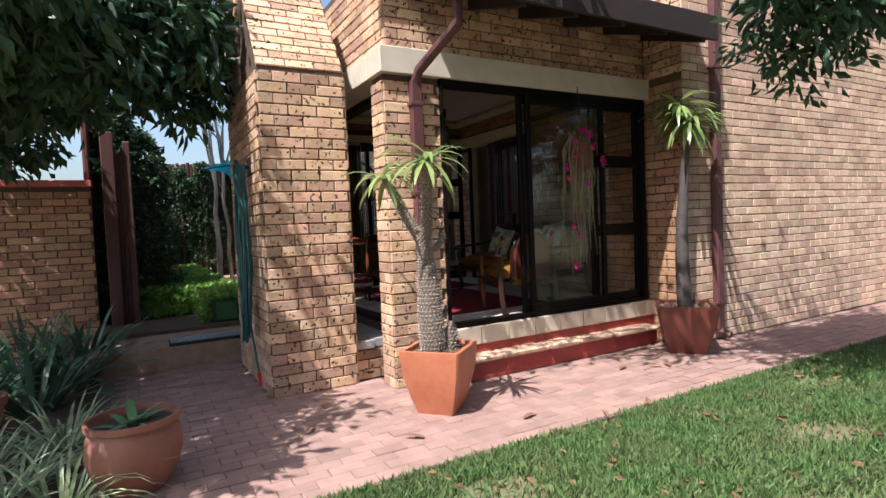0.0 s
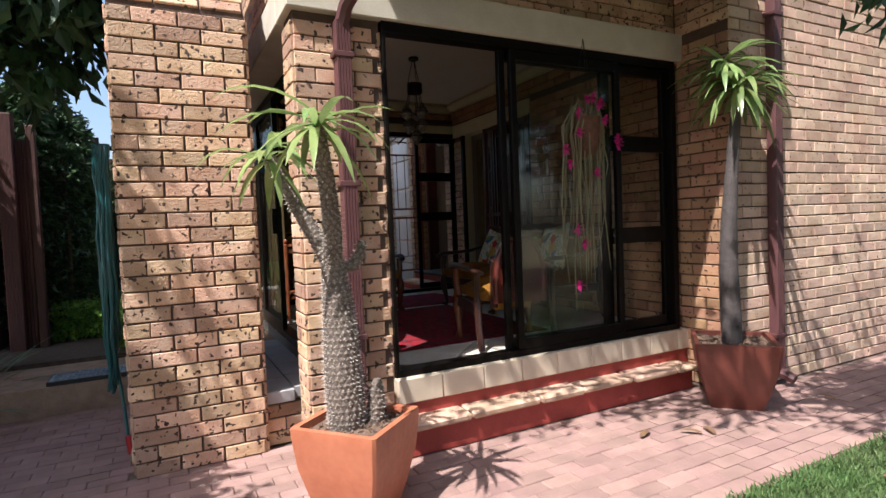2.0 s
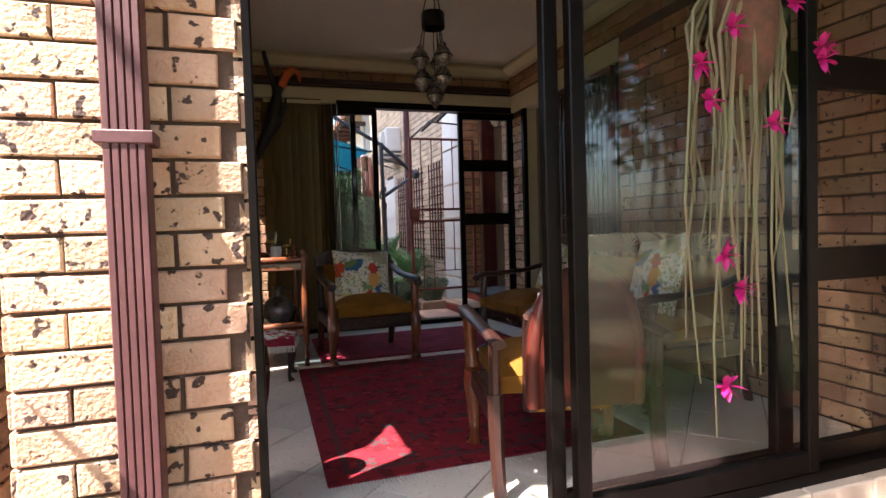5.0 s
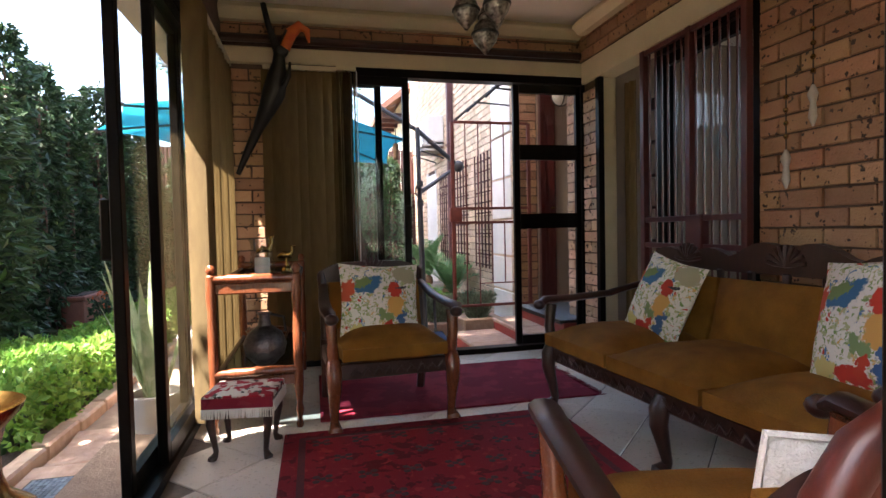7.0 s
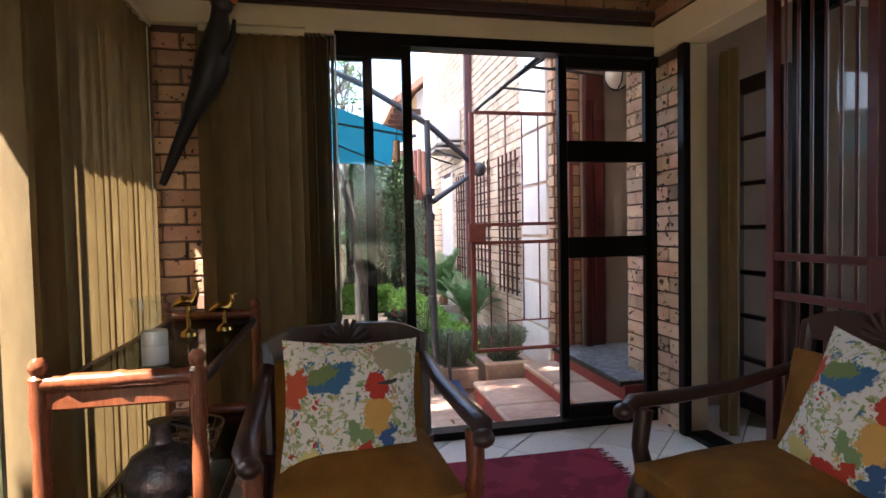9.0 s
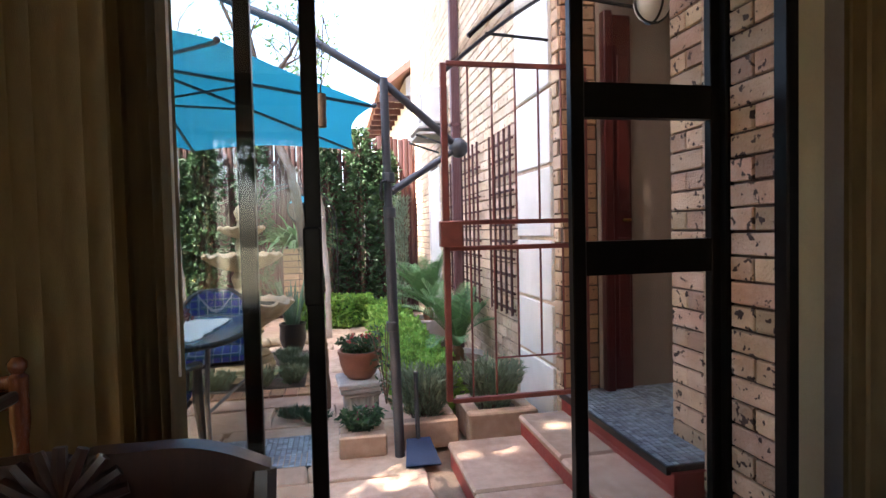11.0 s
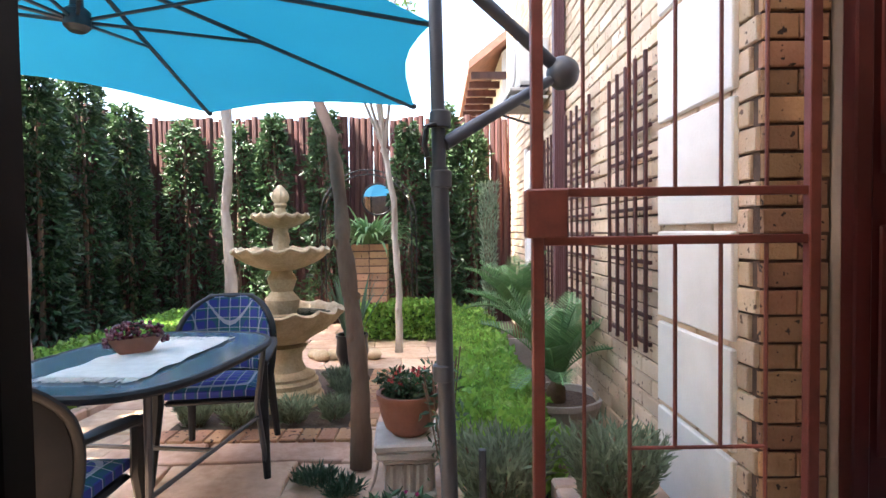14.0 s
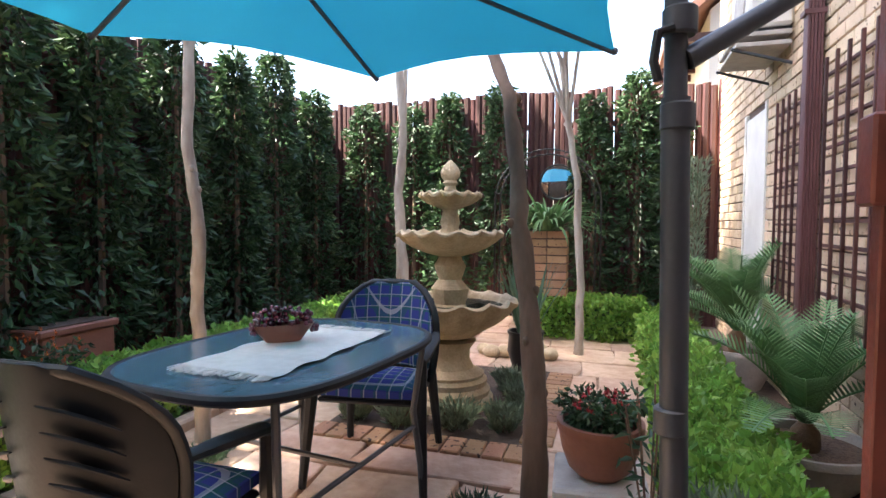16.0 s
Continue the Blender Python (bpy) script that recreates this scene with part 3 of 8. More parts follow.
# garden side: long house wall, porch
wall_g = setting("wall_garden", Geo().box(4.77, 9.14, 0, 5.5, 15.2, 5.6), MORTAR, "tall face brick house wall beside the garden")
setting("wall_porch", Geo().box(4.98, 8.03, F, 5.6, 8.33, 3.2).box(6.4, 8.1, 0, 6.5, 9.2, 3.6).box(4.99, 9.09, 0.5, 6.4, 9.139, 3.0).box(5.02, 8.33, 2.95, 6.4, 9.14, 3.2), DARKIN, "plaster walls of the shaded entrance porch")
wall_p = setting("wall_porch_pier", Geo().box(4.97, 8.03, G, 5.3, 8.36, 3.2), MORTAR, "pale face brick pier of the porch")
# boundary walls beyond the paving
wall_b = setting("wall_boundary", Geo().box(-6, 7.8, 0, -0.42, 8.02, 1.95), MORTAR, "low face brick boundary wall")

# eave over the front door
eave = thing("eave", "dark stained timber eave over the sliding door", "eave")
part("roof_deck", Geo().add([(2.02, 3.35, 3.12), (5.0, 3.35, 3.12), (5.0, 5.2, 3.75), (2.02, 5.2, 3.75), (2.02, 3.35, 3.20), (5.0, 3.35, 3.20), (5.0, 5.2, 3.83), (2.02, 5.2, 3.83)],
                            [(3, 2, 1, 0), (4, 5, 6, 7), (0, 1, 5, 4), (1, 2, 6, 5), (2, 3, 7, 6), (3, 0, 4, 7)]), EAVE, eave, "", False)
part("fascia", Geo().cbox(2.02, 3.31, 2.98, 5.0, 3.345, 3.21), EAVE, eave)
part("barge_board", Geo().cbox(1.64, 4.02, 3.22, 2.10, 4.06, 3.50), FASCIA, eave, "salmon red painted board")
for i in range(6):
    x = 2.15 + i * 0.54
    part("rafter", Geo().bar((x, 3.35, 3.03), (x, 4.1, 3.27), 0.06, 0.14), EAVE, eave, "", False)

# ---- sliding doors ----
def slider(name, label, m, width, height, stiles, rails=(), glass_mat=GLASS, d=0.05, jamb=0.055):
    """An aluminium sliding door: frame and leaves in its own plane, x along, z up."""
    door = tagged(thing(name, label, "door", m), kind="structure")
    part("frame", Geo().box(0, -0.05, 0, width, 0.05, 0.045).box(0, -0.05, height - 0.06, width, 0.05, height), BRONZE, door, "", False)
    part("frame", Geo().cbox(0, -0.055, 0.045, jamb, 0.055, height - 0.06, 0.004), BRONZE, door)
    part("frame", Geo().cbox(width - 0.055, -0.055, 0.045, width, 0.055, height - 0.06, 0.004), BRONZE, door)
    for k, (a, b, y, bars) in enumerate(stiles):
        leaf = Geo().cbox(a, y - 0.02, 0.05, a + d, y + 0.02, height - 0.065, 0.004).cbox(b - d, y - 0.02, 0.05, b, y + 0.02, height - 0.065, 0.004)
        leaf.box(a + d, y - 0.02, 0.05, b - d, y + 0.02, 0.12).box(a + d, y - 0.02, height - 0.13, b - d, y + 0.02, height - 0.065)
        for z0, z1 in bars:
            leaf.box(a + d, y - 0.02, z0, b - d, y + 0.02, z1)
        lf = part("door_leaf", leaf, BRONZE, door, "", False)
        gl = part("pane", Geo().box(a + d, y - 0.003, 0.12, b - d, y + 0.003, height - 0.13), glass_mat, lf, "clear glass pane", False)
        gl.visible_shadow = False
    return door


door_1 = slider("door_1", "bronze aluminium sliding door standing half open", pose(2.31, 4.08, F), 2.47, DOOR_TOP - F,
                [(0.84, 1.82, 0.02, ()), (0.90, 1.88, -0.03, ()), (1.74, 2.42, 0.02, ((0.72, 0.84), (1.42, 1.54)))], jamb=0.022)
door_2 = slider("door_2", "bronze aluminium sliding side door pushed open", pose(2.05, 4.29, F, 0, 0, 90), 3.56, DOOR_TOP - F,
                [(1.60, 2.55, 0.03, ()), (1.88, 2.71, -0.02, ()), (2.56, 3.51, 0.03, ())], GLASS)
part("lock", Geo().cbox(1.61, 0.05, 0.9, 1.65, 0.085, 1.12), BRONZE, door_2)
door_3 = slider("door_3", "bronze aluminium garden door standing half open", pose(2.45, 7.90, F), 2.44, DOOR_TOP - F + 0.06,
                [(0.1, 0.965, -0.045, ()), (0.10, 0.765, 0.015, ()), (1.81, 2.40, 0.0, ((0.98, 1.10), (1.53, 1.65)))])
part("lock", Geo().cbox(0.91, -0.10, 0.93, 0.963, -0.066, 1.17), BRONZE, door_3)

# step and sills at the front
step = tagged(thing("step_front", "stone step on a red painted riser", "step"), kind="structure")
part("riser", Geo().box(2.26, 3.86, 0, 4.70, 4.06, 0.15), REDPAINT, step, "red painted riser", False)
part("riser", Geo().box(2.30, 4.0, 0.15, 4.84, 4.06, 0.27), REDPAINT, step, "red painted riser", False)
rs = random.Random(5)
x = 2.26
while x < 4.66:
    wd = min(rs.uniform(0.36, 0.52), 4.70 - x)
    part("flagstone", Geo().cbox(x + 0.006, 3.82 + rs.uniform(-0.02, 0.015), 0.15, x + wd - 0.006, 4.02, 0.19 + rs.uniform(-0.004, 0.006), 0.012), FLAG, step)
    x += wd
x = 2.30
while x < 4.82:
    part("tile", Geo().cbox(x + 0.002, 3.985, 0.27, min(x + 0.30, 4.83) - 0.002, 4.07, F + 0.003, 0.006), SILLTILE, step)
    x += 0.30
sill = tagged(thing("sill_side", "grey tiled ledge beside the side door", "sill"), kind="structure")
for k in range(5):
    part("tile", Geo().cbox(1.612, 4.46 + k * 0.33, 0.27, 1.79, 4.46 + k * 0.33 + 0.326, 0.345, 0.005), GREYTILE, sill)
    part("tile", Geo().cbox(1.794, 4.51 + k * 0.33, 0.27, 1.99, 4.51 + k * 0.33 + 0.326, 0.347, 0.005), GREYTILE, sill)
part("kerb", Geo().box(1.612, 6.2, 0.0, 1.99, 7.9, 0.33), FLAGJOINT, sill, "", False)

# ---- front: potted plants, pipes, shrubs ----
def square_pot(name, label, material, m, top, base, h):
    """A square planter that tapers with slightly bowed sides."""
    pot = thing(name, label, "plant pot", m)
    prof = [(base, 0.0), (base * 1.12 + 0.02, h * 0.25), (top * 0.93, h * 0.6), (top * 0.985, h * 0.86), (top, h * 0.9), (top, h), (top - 0.03, h), (top - 0.035, h - 0.06)]
    vs, fs = [], []
    for r, z in prof:
        c = r * 0.06
        for sx, sy in ((-1, -1), (1, -1), (1, 1), (-1, 1)):
            vs += [(sx * r, sy * (r - c), z), (sx * (r - c), sy * r, z)] if sx * sy > 0 else [(sx * (r - c), sy * r, z), (sx * r, sy * (r - c), z)]
    for k in range(len(prof) - 1):
        for i in range(8):
            fs.append((k * 8 + i, k * 8 + (i + 1) % 8, k * 8 + 8 + (i + 1) % 8, k * 8 + 8 + i))
    fs.append(tuple(range(8))[::-1])
    part("body", Geo().add(vs, fs), material, pot)
    r = top - 0.032
    part("mulch", Geo().prism([(-r, -r), (r, -r), (r, r), (-r, r)], h - 0.07, h - 0.035), MULCH, pot, "bark chip mulch", False)
    chips = Geo()
    rc = random.Random(top)
    for k in range(160):
        x, y = rc.uniform(-r, r), rc.uniform(-r, r)
        chips.bar((x, y, h - 0.033), (x + rc.uniform(-0.03, 0.03), y + rc.uniform(-0.03, 0.03), h - 0.028 + rc.uniform(0, 0.012)), rc.uniform(0.006, 0.014), 0.005)
    tagged(part("bark_chips", chips, MULCH, pot, "", False), kind="stuff")
    return pot


def round_pot(name, label, material, m, prof, fill, seg=28):
    """A turned pot with soil: prof runs from the foot to the rim."""
    pot = thing(name, label, "plant pot", m)
    r, z = prof[-1]
    part("body", Geo().lathe(prof + [(r - 0.02, z), (r - 0.025, z - 0.06)], seg), material, pot)
    part("soil", Geo().lathe([(r - 0.024, z - 0.07), (r - 0.024, z - 0.045)], seg), fill, pot, "", False)
    return pot


def spiny(pts, rad, rs, step=0.022, length=0.02):
    """Thin spines round a stem."""
    g = Geo()
    for a, b, ra, rb in zip(pts[:-1], pts[1:], rad[:-1], rad[1:]):
        a, b = Vector(a), Vector(b)
        d = (b - a)
        n = int(d.length / step)
        s = d.normalized().cross(Vector((0.3, 1, 0))).normalized()
        t = d.normalized().cross(s)
        for k in range(n):
            p, r = a + d * (k / max(n, 1)), ra + (rb - ra) * k / max(n, 1)
            m = max(int(2 * math.pi * r / 0.024), 5)
            for i in range(m):
                an = 2 * math.pi * (i + 0.5 * (k % 2)) / m + rs.uniform(-0.1, 0.1)
                o = s * math.cos(an) + t * math.sin(an)
                q = p + o * r
                e = q + o * length * rs.uniform(0.7, 1.2) + d.normalized() * length * rs.uniform(-0.3, 0.5)
                w = t * math.cos(an) - s * math.sin(an)
                g.add([q + w * 0.0022, q - w * 0.0022, q + d.normalized() * 0.003, e], [(0, 1, 3), (1, 2, 3), (2, 0, 3)])
    return g


def crown(centre, n, length, width, rs, lean=(0, 0, 0), droop=0.5):
    g = Geo()
    for k in range(n):
        a = 2.4 * k + rs.uniform(-0.2, 0.2)
        up = 0.9 - 1.5 * (k / n) + rs.uniform(-0.15, 0.15)
        g.blade(Vector(centre) + Vector((0, 0, rs.uniform(-0.05, 0.03))), Vector((math.cos(a), math.sin(a), up)) + Vector(lean), length * rs.uniform(0.7, 1.1), width, droop * rs.uniform(0.6, 1.4), 5)
    return g


def tubercles(pts, rad, step=0.026):
    """Diamond-shaped raised scars in a spiral over a stem."""
    g = Geo()
    for a, b, ra, rb in zip(pts[:-1], pts[1:], rad[:-1], rad[1:]):
        a, b = Vector(a), Vector(b)
        d = b - a
        u = d.normalized()
        n = max(int(d.length / step), 1)
        s = u.cross(Vector((0.3, 1, 0))).normalized()
        t = u.cross(s)
        for k in range(n):
            p, r = a + d * (k / n), ra + (rb - ra) * k / n
            m = max(int(2 * math.pi * r / 0.028), 6)
            for i in range(m):
                an = 2 * math.pi * (i + 0.5 * (k % 2)) / m
                o = s * math.cos(an) + t * math.sin(an)
                w = t * math.cos(an) - s * math.sin(an)
                q = p + o * (r - 0.001)
                hw, hh = math.pi * r / m * 0.85, step * 0.62
                g.add([q + w * hw, q + u * hh, q - w * hw, q - u * hh, q + o * 0.006 + u * 0.004], [(0, 1, 4), (1, 2, 4), (2, 3, 4), (3, 0, 4)])
    return g


rs = random.Random(11)
square_pot("planter", "square terracotta planter with bark mulch on the paving", TERRA, pose(1.86, 3.42, 0, 0, 0, 40), 0.22, 0.13, 0.46)
PACHYMID = mat("brown grey stem", (0.17, 0.135, 0.11), (0.11, 0.085, 0.07), 14, 0.85, 0.6, 70)
pach = thing("pachypodium", "spiny grey pachypodium with two leafy heads in a terracotta planter", "potted plant", pose(1.815, 3.43, 0.42))
trunk = [(0, 0, 0), (0.0, 0, 0.10), (-0.01, 0, 0.30), (-0.012, 0, 0.48), (-0.02, 0, 0.62), (-0.03, -0.005, 0.72), (-0.04, -0.01, 0.80)]
tr_r = [0.080, 0.088, 0.083, 0.074, 0.063, 0.053, 0.047]
arms = [([(-0.04, -0.01, 0.77), (-0.09, 0.03, 0.88), (-0.16, 0.07, 1.02), (-0.22, 0.10, 1.16), (-0.26, 0.12, 1.25)], [0.043, 0.037, 0.032, 0.028, 0.026]),
        ([(-0.035, -0.01, 0.77), (-0.045, -0.07, 0.90), (-0.075, -0.15, 1.05), (-0.115, -0.23, 1.20), (-0.15, -0.29, 1.33)], [0.046, 0.040, 0.036, 0.032, 0.030]),
        ([(0.015, 0.0, 0.74), (0.06, 0.0, 0.745), (0.095, -0.01, 0.79), (0.11, -0.01, 0.86)], [0.026, 0.026, 0.027, 0.018]),
        ([(0.12, -0.03, 0.0), (0.135, -0.03, 0.08), (0.14, -0.03, 0.16), (0.145, -0.03, 0.21)], [0.037, 0.039, 0.035, 0.018])]
part("trunk", Geo().tube(trunk, tr_r, 16), PACHYMID, pach)
tagged(part("leaf_scars", tubercles(trunk, tr_r), PACHY, pach, "raised grey diamond scars", False), kind="stuff")
tagged(part("spines", spiny(trunk, tr_r, rs, 0.02, 0.02), SPINE, pach, "", False), kind="stuff")
for pts, rad in arms:
    st = part("stem", Geo().tube(pts, rad, 12), PACHYMID, pach)
    tagged(part("leaf_scars", tubercles(pts, rad, 0.022), PACHY, st, "", False), kind="stuff")
    tagged(part("spines", spiny(pts, rad, rs, 0.018, 0.022), SPINE, st, "", False), kind="stuff")
part("leaf_head", crown((-0.265, 0.12, 1.27), 20, 0.36, 0.038, rs, droop=2.0), PALMLEAF, pach, "long green strap leaves")
part("leaf_head", crown((-0.15, -0.29, 1.35), 24, 0.38, 0.038, rs, droop=1.5), PALMLEAF, pach, "long green strap leaves")

square_pot("planter", "square oxblood planter with bark mulch beside the step", RUSTPOT, pose(4.64, 3.47, 0, 0, 0, 42), 0.26, 0.16, 0.46)
pach2 = thing("pachypodium", "tall dark pachypodium with one dense leafy head", "potted plant", pose(4.66, 3.47, 0.42))
t2 = [(-0.03, 0, 0), (-0.04, 0, 0.2), (-0.055, 0, 0.5), (-0.045, 0, 0.85), (-0.005, 0, 1.2), (0.05, 0, 1.6), (0.08, 0, 1.76)]
r2 = [0.066, 0.068, 0.062, 0.052, 0.042, 0.034, 0.030]
part("trunk", Geo().tube(t2, r2, 16), PACHYDARK, pach2)
tagged(part("spines", spiny(t2, r2, rs, 0.03, 0.010), PACHYDARK, pach2, "", False), kind="stuff")
part("leaf_head", crown((0.09, 0, 1.80), 60, 0.46, 0.046, rs, droop=1.9).add(*shift_geo(crown((0, 0, 0), 34, 0.40, 0.042, rs, droop=1.2), (0.02, 0.06, 1.98))), PALMLEAF, pach2, "dense green strap leaves")


def downpipe(label, x, y, z0, z1, bend=None):
    dp = thing("downpipe", label, "downpipe", pose(x, y, z0), "downpipes")
    h = z1 - z0
    front = []
    for i in range(-2, 3):
        front += [(i * 0.017 - 0.0055, -0.038), (i * 0.017 + 0.0055, -0.038), (i * 0.017 + 0.0085, -0.032)]
    g = Geo().prism([(-0.0425, 0.034), (-0.0425, -0.034)] + front + [(0.0425, -0.034), (0.0425, 0.034)], 0, h)
    part("pipe", g, PIPE, dp)
    for z in (0.25, h * 0.55, h - 0.2):
        part("bracket", Geo().cbox(-0.06, -0.042, z, 0.06, 0.045, z + 0.03, 0.003), PIPE, dp)
    part("shoe", Geo().tube([(0, 0, 0.05), (0, -0.01, -0.02), (0.02, -0.12, -0.06)], 0.04, 8), PIPE, dp)
    if bend:
        part("offset_bend", Geo().tube([(0, 0, h - 0.02), (0.02, -0.05, h + 0.08), (bend[0], bend[1], h + 0.34), (bend[0], bend[1], h + 0.6)], 0.042, 8), PIPE, dp)
    return dp


downpipe("maroon fluted downpipe on the corner pillar", 2.06, 4.01, 0.45, 2.50, (0.16, -0.45))
downpipe("maroon fluted downpipe on the tall brick wall", 5.28, 3.55, 0.12, 5.0)

hose = thing("garden_hose", "dark green garden hose looped on a hook of the pier", "hose", pose(0.86, 4.85, 0.1))
part("hook", Geo().tube([(0.05, 0, 1.78), (-0.07, 0, 1.78), (-0.08, 0, 1.84)], 0.015, 6).cbox(0.02, -0.08, 1.70, 0.045, 0.08, 1.86), BLACK, hose, "black steel hook")
for k in range(12):
    low = 0.62 - 0.10 * rs.random() - (0.25 if k > 7 else 0)
    w = 0.10 + 0.07 * rs.random()
    o = -0.03 - 0.012 * (k % 6)
    pts = [(o + 0.01 * rs.uniform(-1, 1), w * math.sin(a) * (0.45 + 0.55 * (1 - (math.cos(a) + 1) / 2)), 1.80 - (1.80 - low) * (1 - math.cos(a)) / 2) for a in [2 * math.pi * i / 26 for i in range(27)]]
    part("loop", Geo().tube(pts, 0.0105, 6), HOSE, hose)
part("tail", Geo().tube([(-0.04, 0.05, 0.9), (-0.05, -0.02, 0.5), (-0.02, -0.06, 0.2), (-0.01, -0.10, 0.05)], 0.0105, 6), HOSE, hose)
part("nozzle", Geo().tube([(-0.01, -0.10, 0.05), (0.0, -0.11, -0.06)], [0.016, 0.013], 8), REDPETAL, hose, "red plastic nozzle")

round_pot("clay_pot", "round red clay pot with a small green plant", CLAY, pose(-0.06, 3.33, 0), [(0.14, 0), (0.20, 0.08), (0.235, 0.20), (0.225, 0.30), (0.205, 0.34), (0.23, 0.355), (0.23, 0.385)], SOIL)
solo("potted_sprout", crown((0, 0, 0), 22, 0.24, 0.05, rs), CYCAD, "small green sprout in a clay pot", "plant", m=pose(-0.06, 3.33, 0.33), kind="stuff")


def tuft(name, label, m, n, length, width, material, spread=0.15, up=1.0, droop=0.9, seed=3, category="plant", kind="", group="", single=False):
    r = random.Random(seed)
    g = Geo()
    plant = thing(name, label, category, m, group) if single else None
    for k in range(n):
        a, d = r.uniform(0, 6.283), spread * math.sqrt(r.random())
        g.blade((d * math.cos(a), d * math.sin(a), 0), (math.cos(a) * r.uniform(0.3, 1.0), math.sin(a) * r.uniform(0.3, 1.0), up * r.uniform(0.5, 1.3)), length * r.uniform(0.6, 1.15), width, droop * r.uniform(0.5, 1.4), 5)
        if single:
            part("leaf", g, material, plant)
            g = Geo()
    if single:
        return plant
    return solo(name, g, material, label, category, group, m=m, kind=kind)


for k, (x, y) in enumerate([(-0.75, 5.2), (-0.55, 5.9), (-0.95, 6.1), (-0.5, 6.7), (-1.2, 5.3), (-1.0, 6.8)]):
    tuft("strap_lily", "dark green strap-leaved lily clump in the bed", pose(x, y, 0), 46, 0.75, 0.045, STRAP, 0.16, 1.0, 1.1, 20 + k, group="lily clumps along the paving", single=True)
for k, (x, y) in enumerate([(-0.62, 3.55), (-0.45, 4.1), (-0.85, 3.9), (-0.75, 3.15), (-1.0, 3.4), (-0.38, 3.2)]):
    tuft("spider_plant", "variegated cream and green spider plant clump", pose(x, y, 0.0), 90, 0.42, 0.018, VARIEG, 0.12, 1.0, 1.6, 40 + k, group="spider plants in the bed")
setting("bed_front", Geo().box(-6, 2.3, -0.03, -0.36, 7.8, 0.02), SOIL, "dark planting bed beside the paving")
round_pot("clay_pot", "red clay pot among the lilies", CLAY, pose(-0.98, 4.55, 0.0), [(0.10, 0), (0.15, 0.10), (0.17, 0.26), (0.19, 0.27), (0.19, 0.33)], SOIL)
gate_l = thing("garden_gate", "red-brown timber gate standing open beside the hedge", "gate", pose(-0.22, 7.75, 0))
part("post", Geo().cbox(-0.07, -0.07, 0, 0.07, 0.07, 2.6, 0.01), LOG, gate_l)
part("post", Geo().cbox(0.16, 0.0, 0, 0.24, 0.08, 2.5, 0.01), LOG, gate_l)
for i in range(3):
    part("board", Geo().cbox(0.075 + 0.028 * i, 0.0, 0.12, 0.10 + 0.028 * i, 0.35 + 0.2 * i, 2.35, 0.004), LOG, gate_l)
solo("coping", Geo().cbox(-6, 7.76, 1.95, -0.40, 8.06, 2.03, 0.01), FASCIA, "red painted coping on the boundary wall", "coping", kind="structure")


# overhanging trees
def tree(name, label, base, limbs, clumps, size, material, bark, n, seed, ratio=0.45, r0=0.1):
    t = thing(name, label, "tree", pose(*base))
    for k, (pts, r) in enumerate(limbs):
        part("trunk" if k == 0 else "limb", Geo().tube(pts, [r * (1 - 0.7 * i / (len(pts) - 1)) for i in range(len(pts))], 9), bark, t)
    rng = np.random.default_rng(seed)
    P, W = [], []
    for (cx, cy, cz, rx, ry, rz, share) in clumps:
        m = int(n * share)
        d = rng.normal(size=(m, 3))
        d /= np.linalg.norm(d, axis=1, keepdims=True)
        q = d * (rng.uniform(0.25, 1, (m, 1)) ** 0.5) * np.array([rx, ry, rz])
        tw = rng.integers(0, max(m // 9, 1), m)
        cen = q[tw]
        q = cen + rng.normal(size=(m, 3)) * 0.09
        P.append(q + np.array([cx, cy, cz]))
        W.append((q - cen) * 4 + rng.normal(size=(m, 3)) * 0.35 + np.array([0, 0, -0.5]))
    leaves("crown", np.concatenate(P), np.concatenate(W), size, material, t, "", "", ratio, 0.35, seed)
    return t


# The clump at (-0.4, 2.4, 3.4) is added to keep sun off the boundary wall.
tree("shade_tree", "dark broad-leaved tree that overhangs the paving", (-1.9, 4.6, 0),
     [([(0, 0, 0), (0.05, 0.05, 1.2), (0.1, -0.1, 2.6), (0.4, -0.3, 4.2)], 0.12), ([(0.1, -0.1, 2.3), (0.8, 0.2, 2.9), (1.7, 0.3, 3.1)], 0.05), ([(0.1, 0, 2.4), (0.6, -0.9, 2.8), (1.0, -1.8, 2.7)], 0.05)],
     [(0.9, 0.4, 3.0, 1.35, 1.5, 0.75, 0.40), (0.4, -1.2, 3.0, 1.2, 1.1, 0.8, 0.27), (1.2, 1.3, 3.6, 1.0, 1.2, 0.9, 0.2), (2.3, 0.7, 3.1, 0.45, 0.6, 0.8, 0.12), (-0.4, 2.4, 3.4, 1.4, 1.0, 0.6, 0.16), (0.6, 2.2, 2.55, 0.8, 0.8, 0.5, 0.08), (0.2, 0, 4.4, 1.8, 1.8, 0.9, 0.10), (1.1, -1.9, 2.2, 0.25, 0.25, 0.3, 0.02)],
     0.15, LEAFDARK, BARKBROWN, 19000, 5)
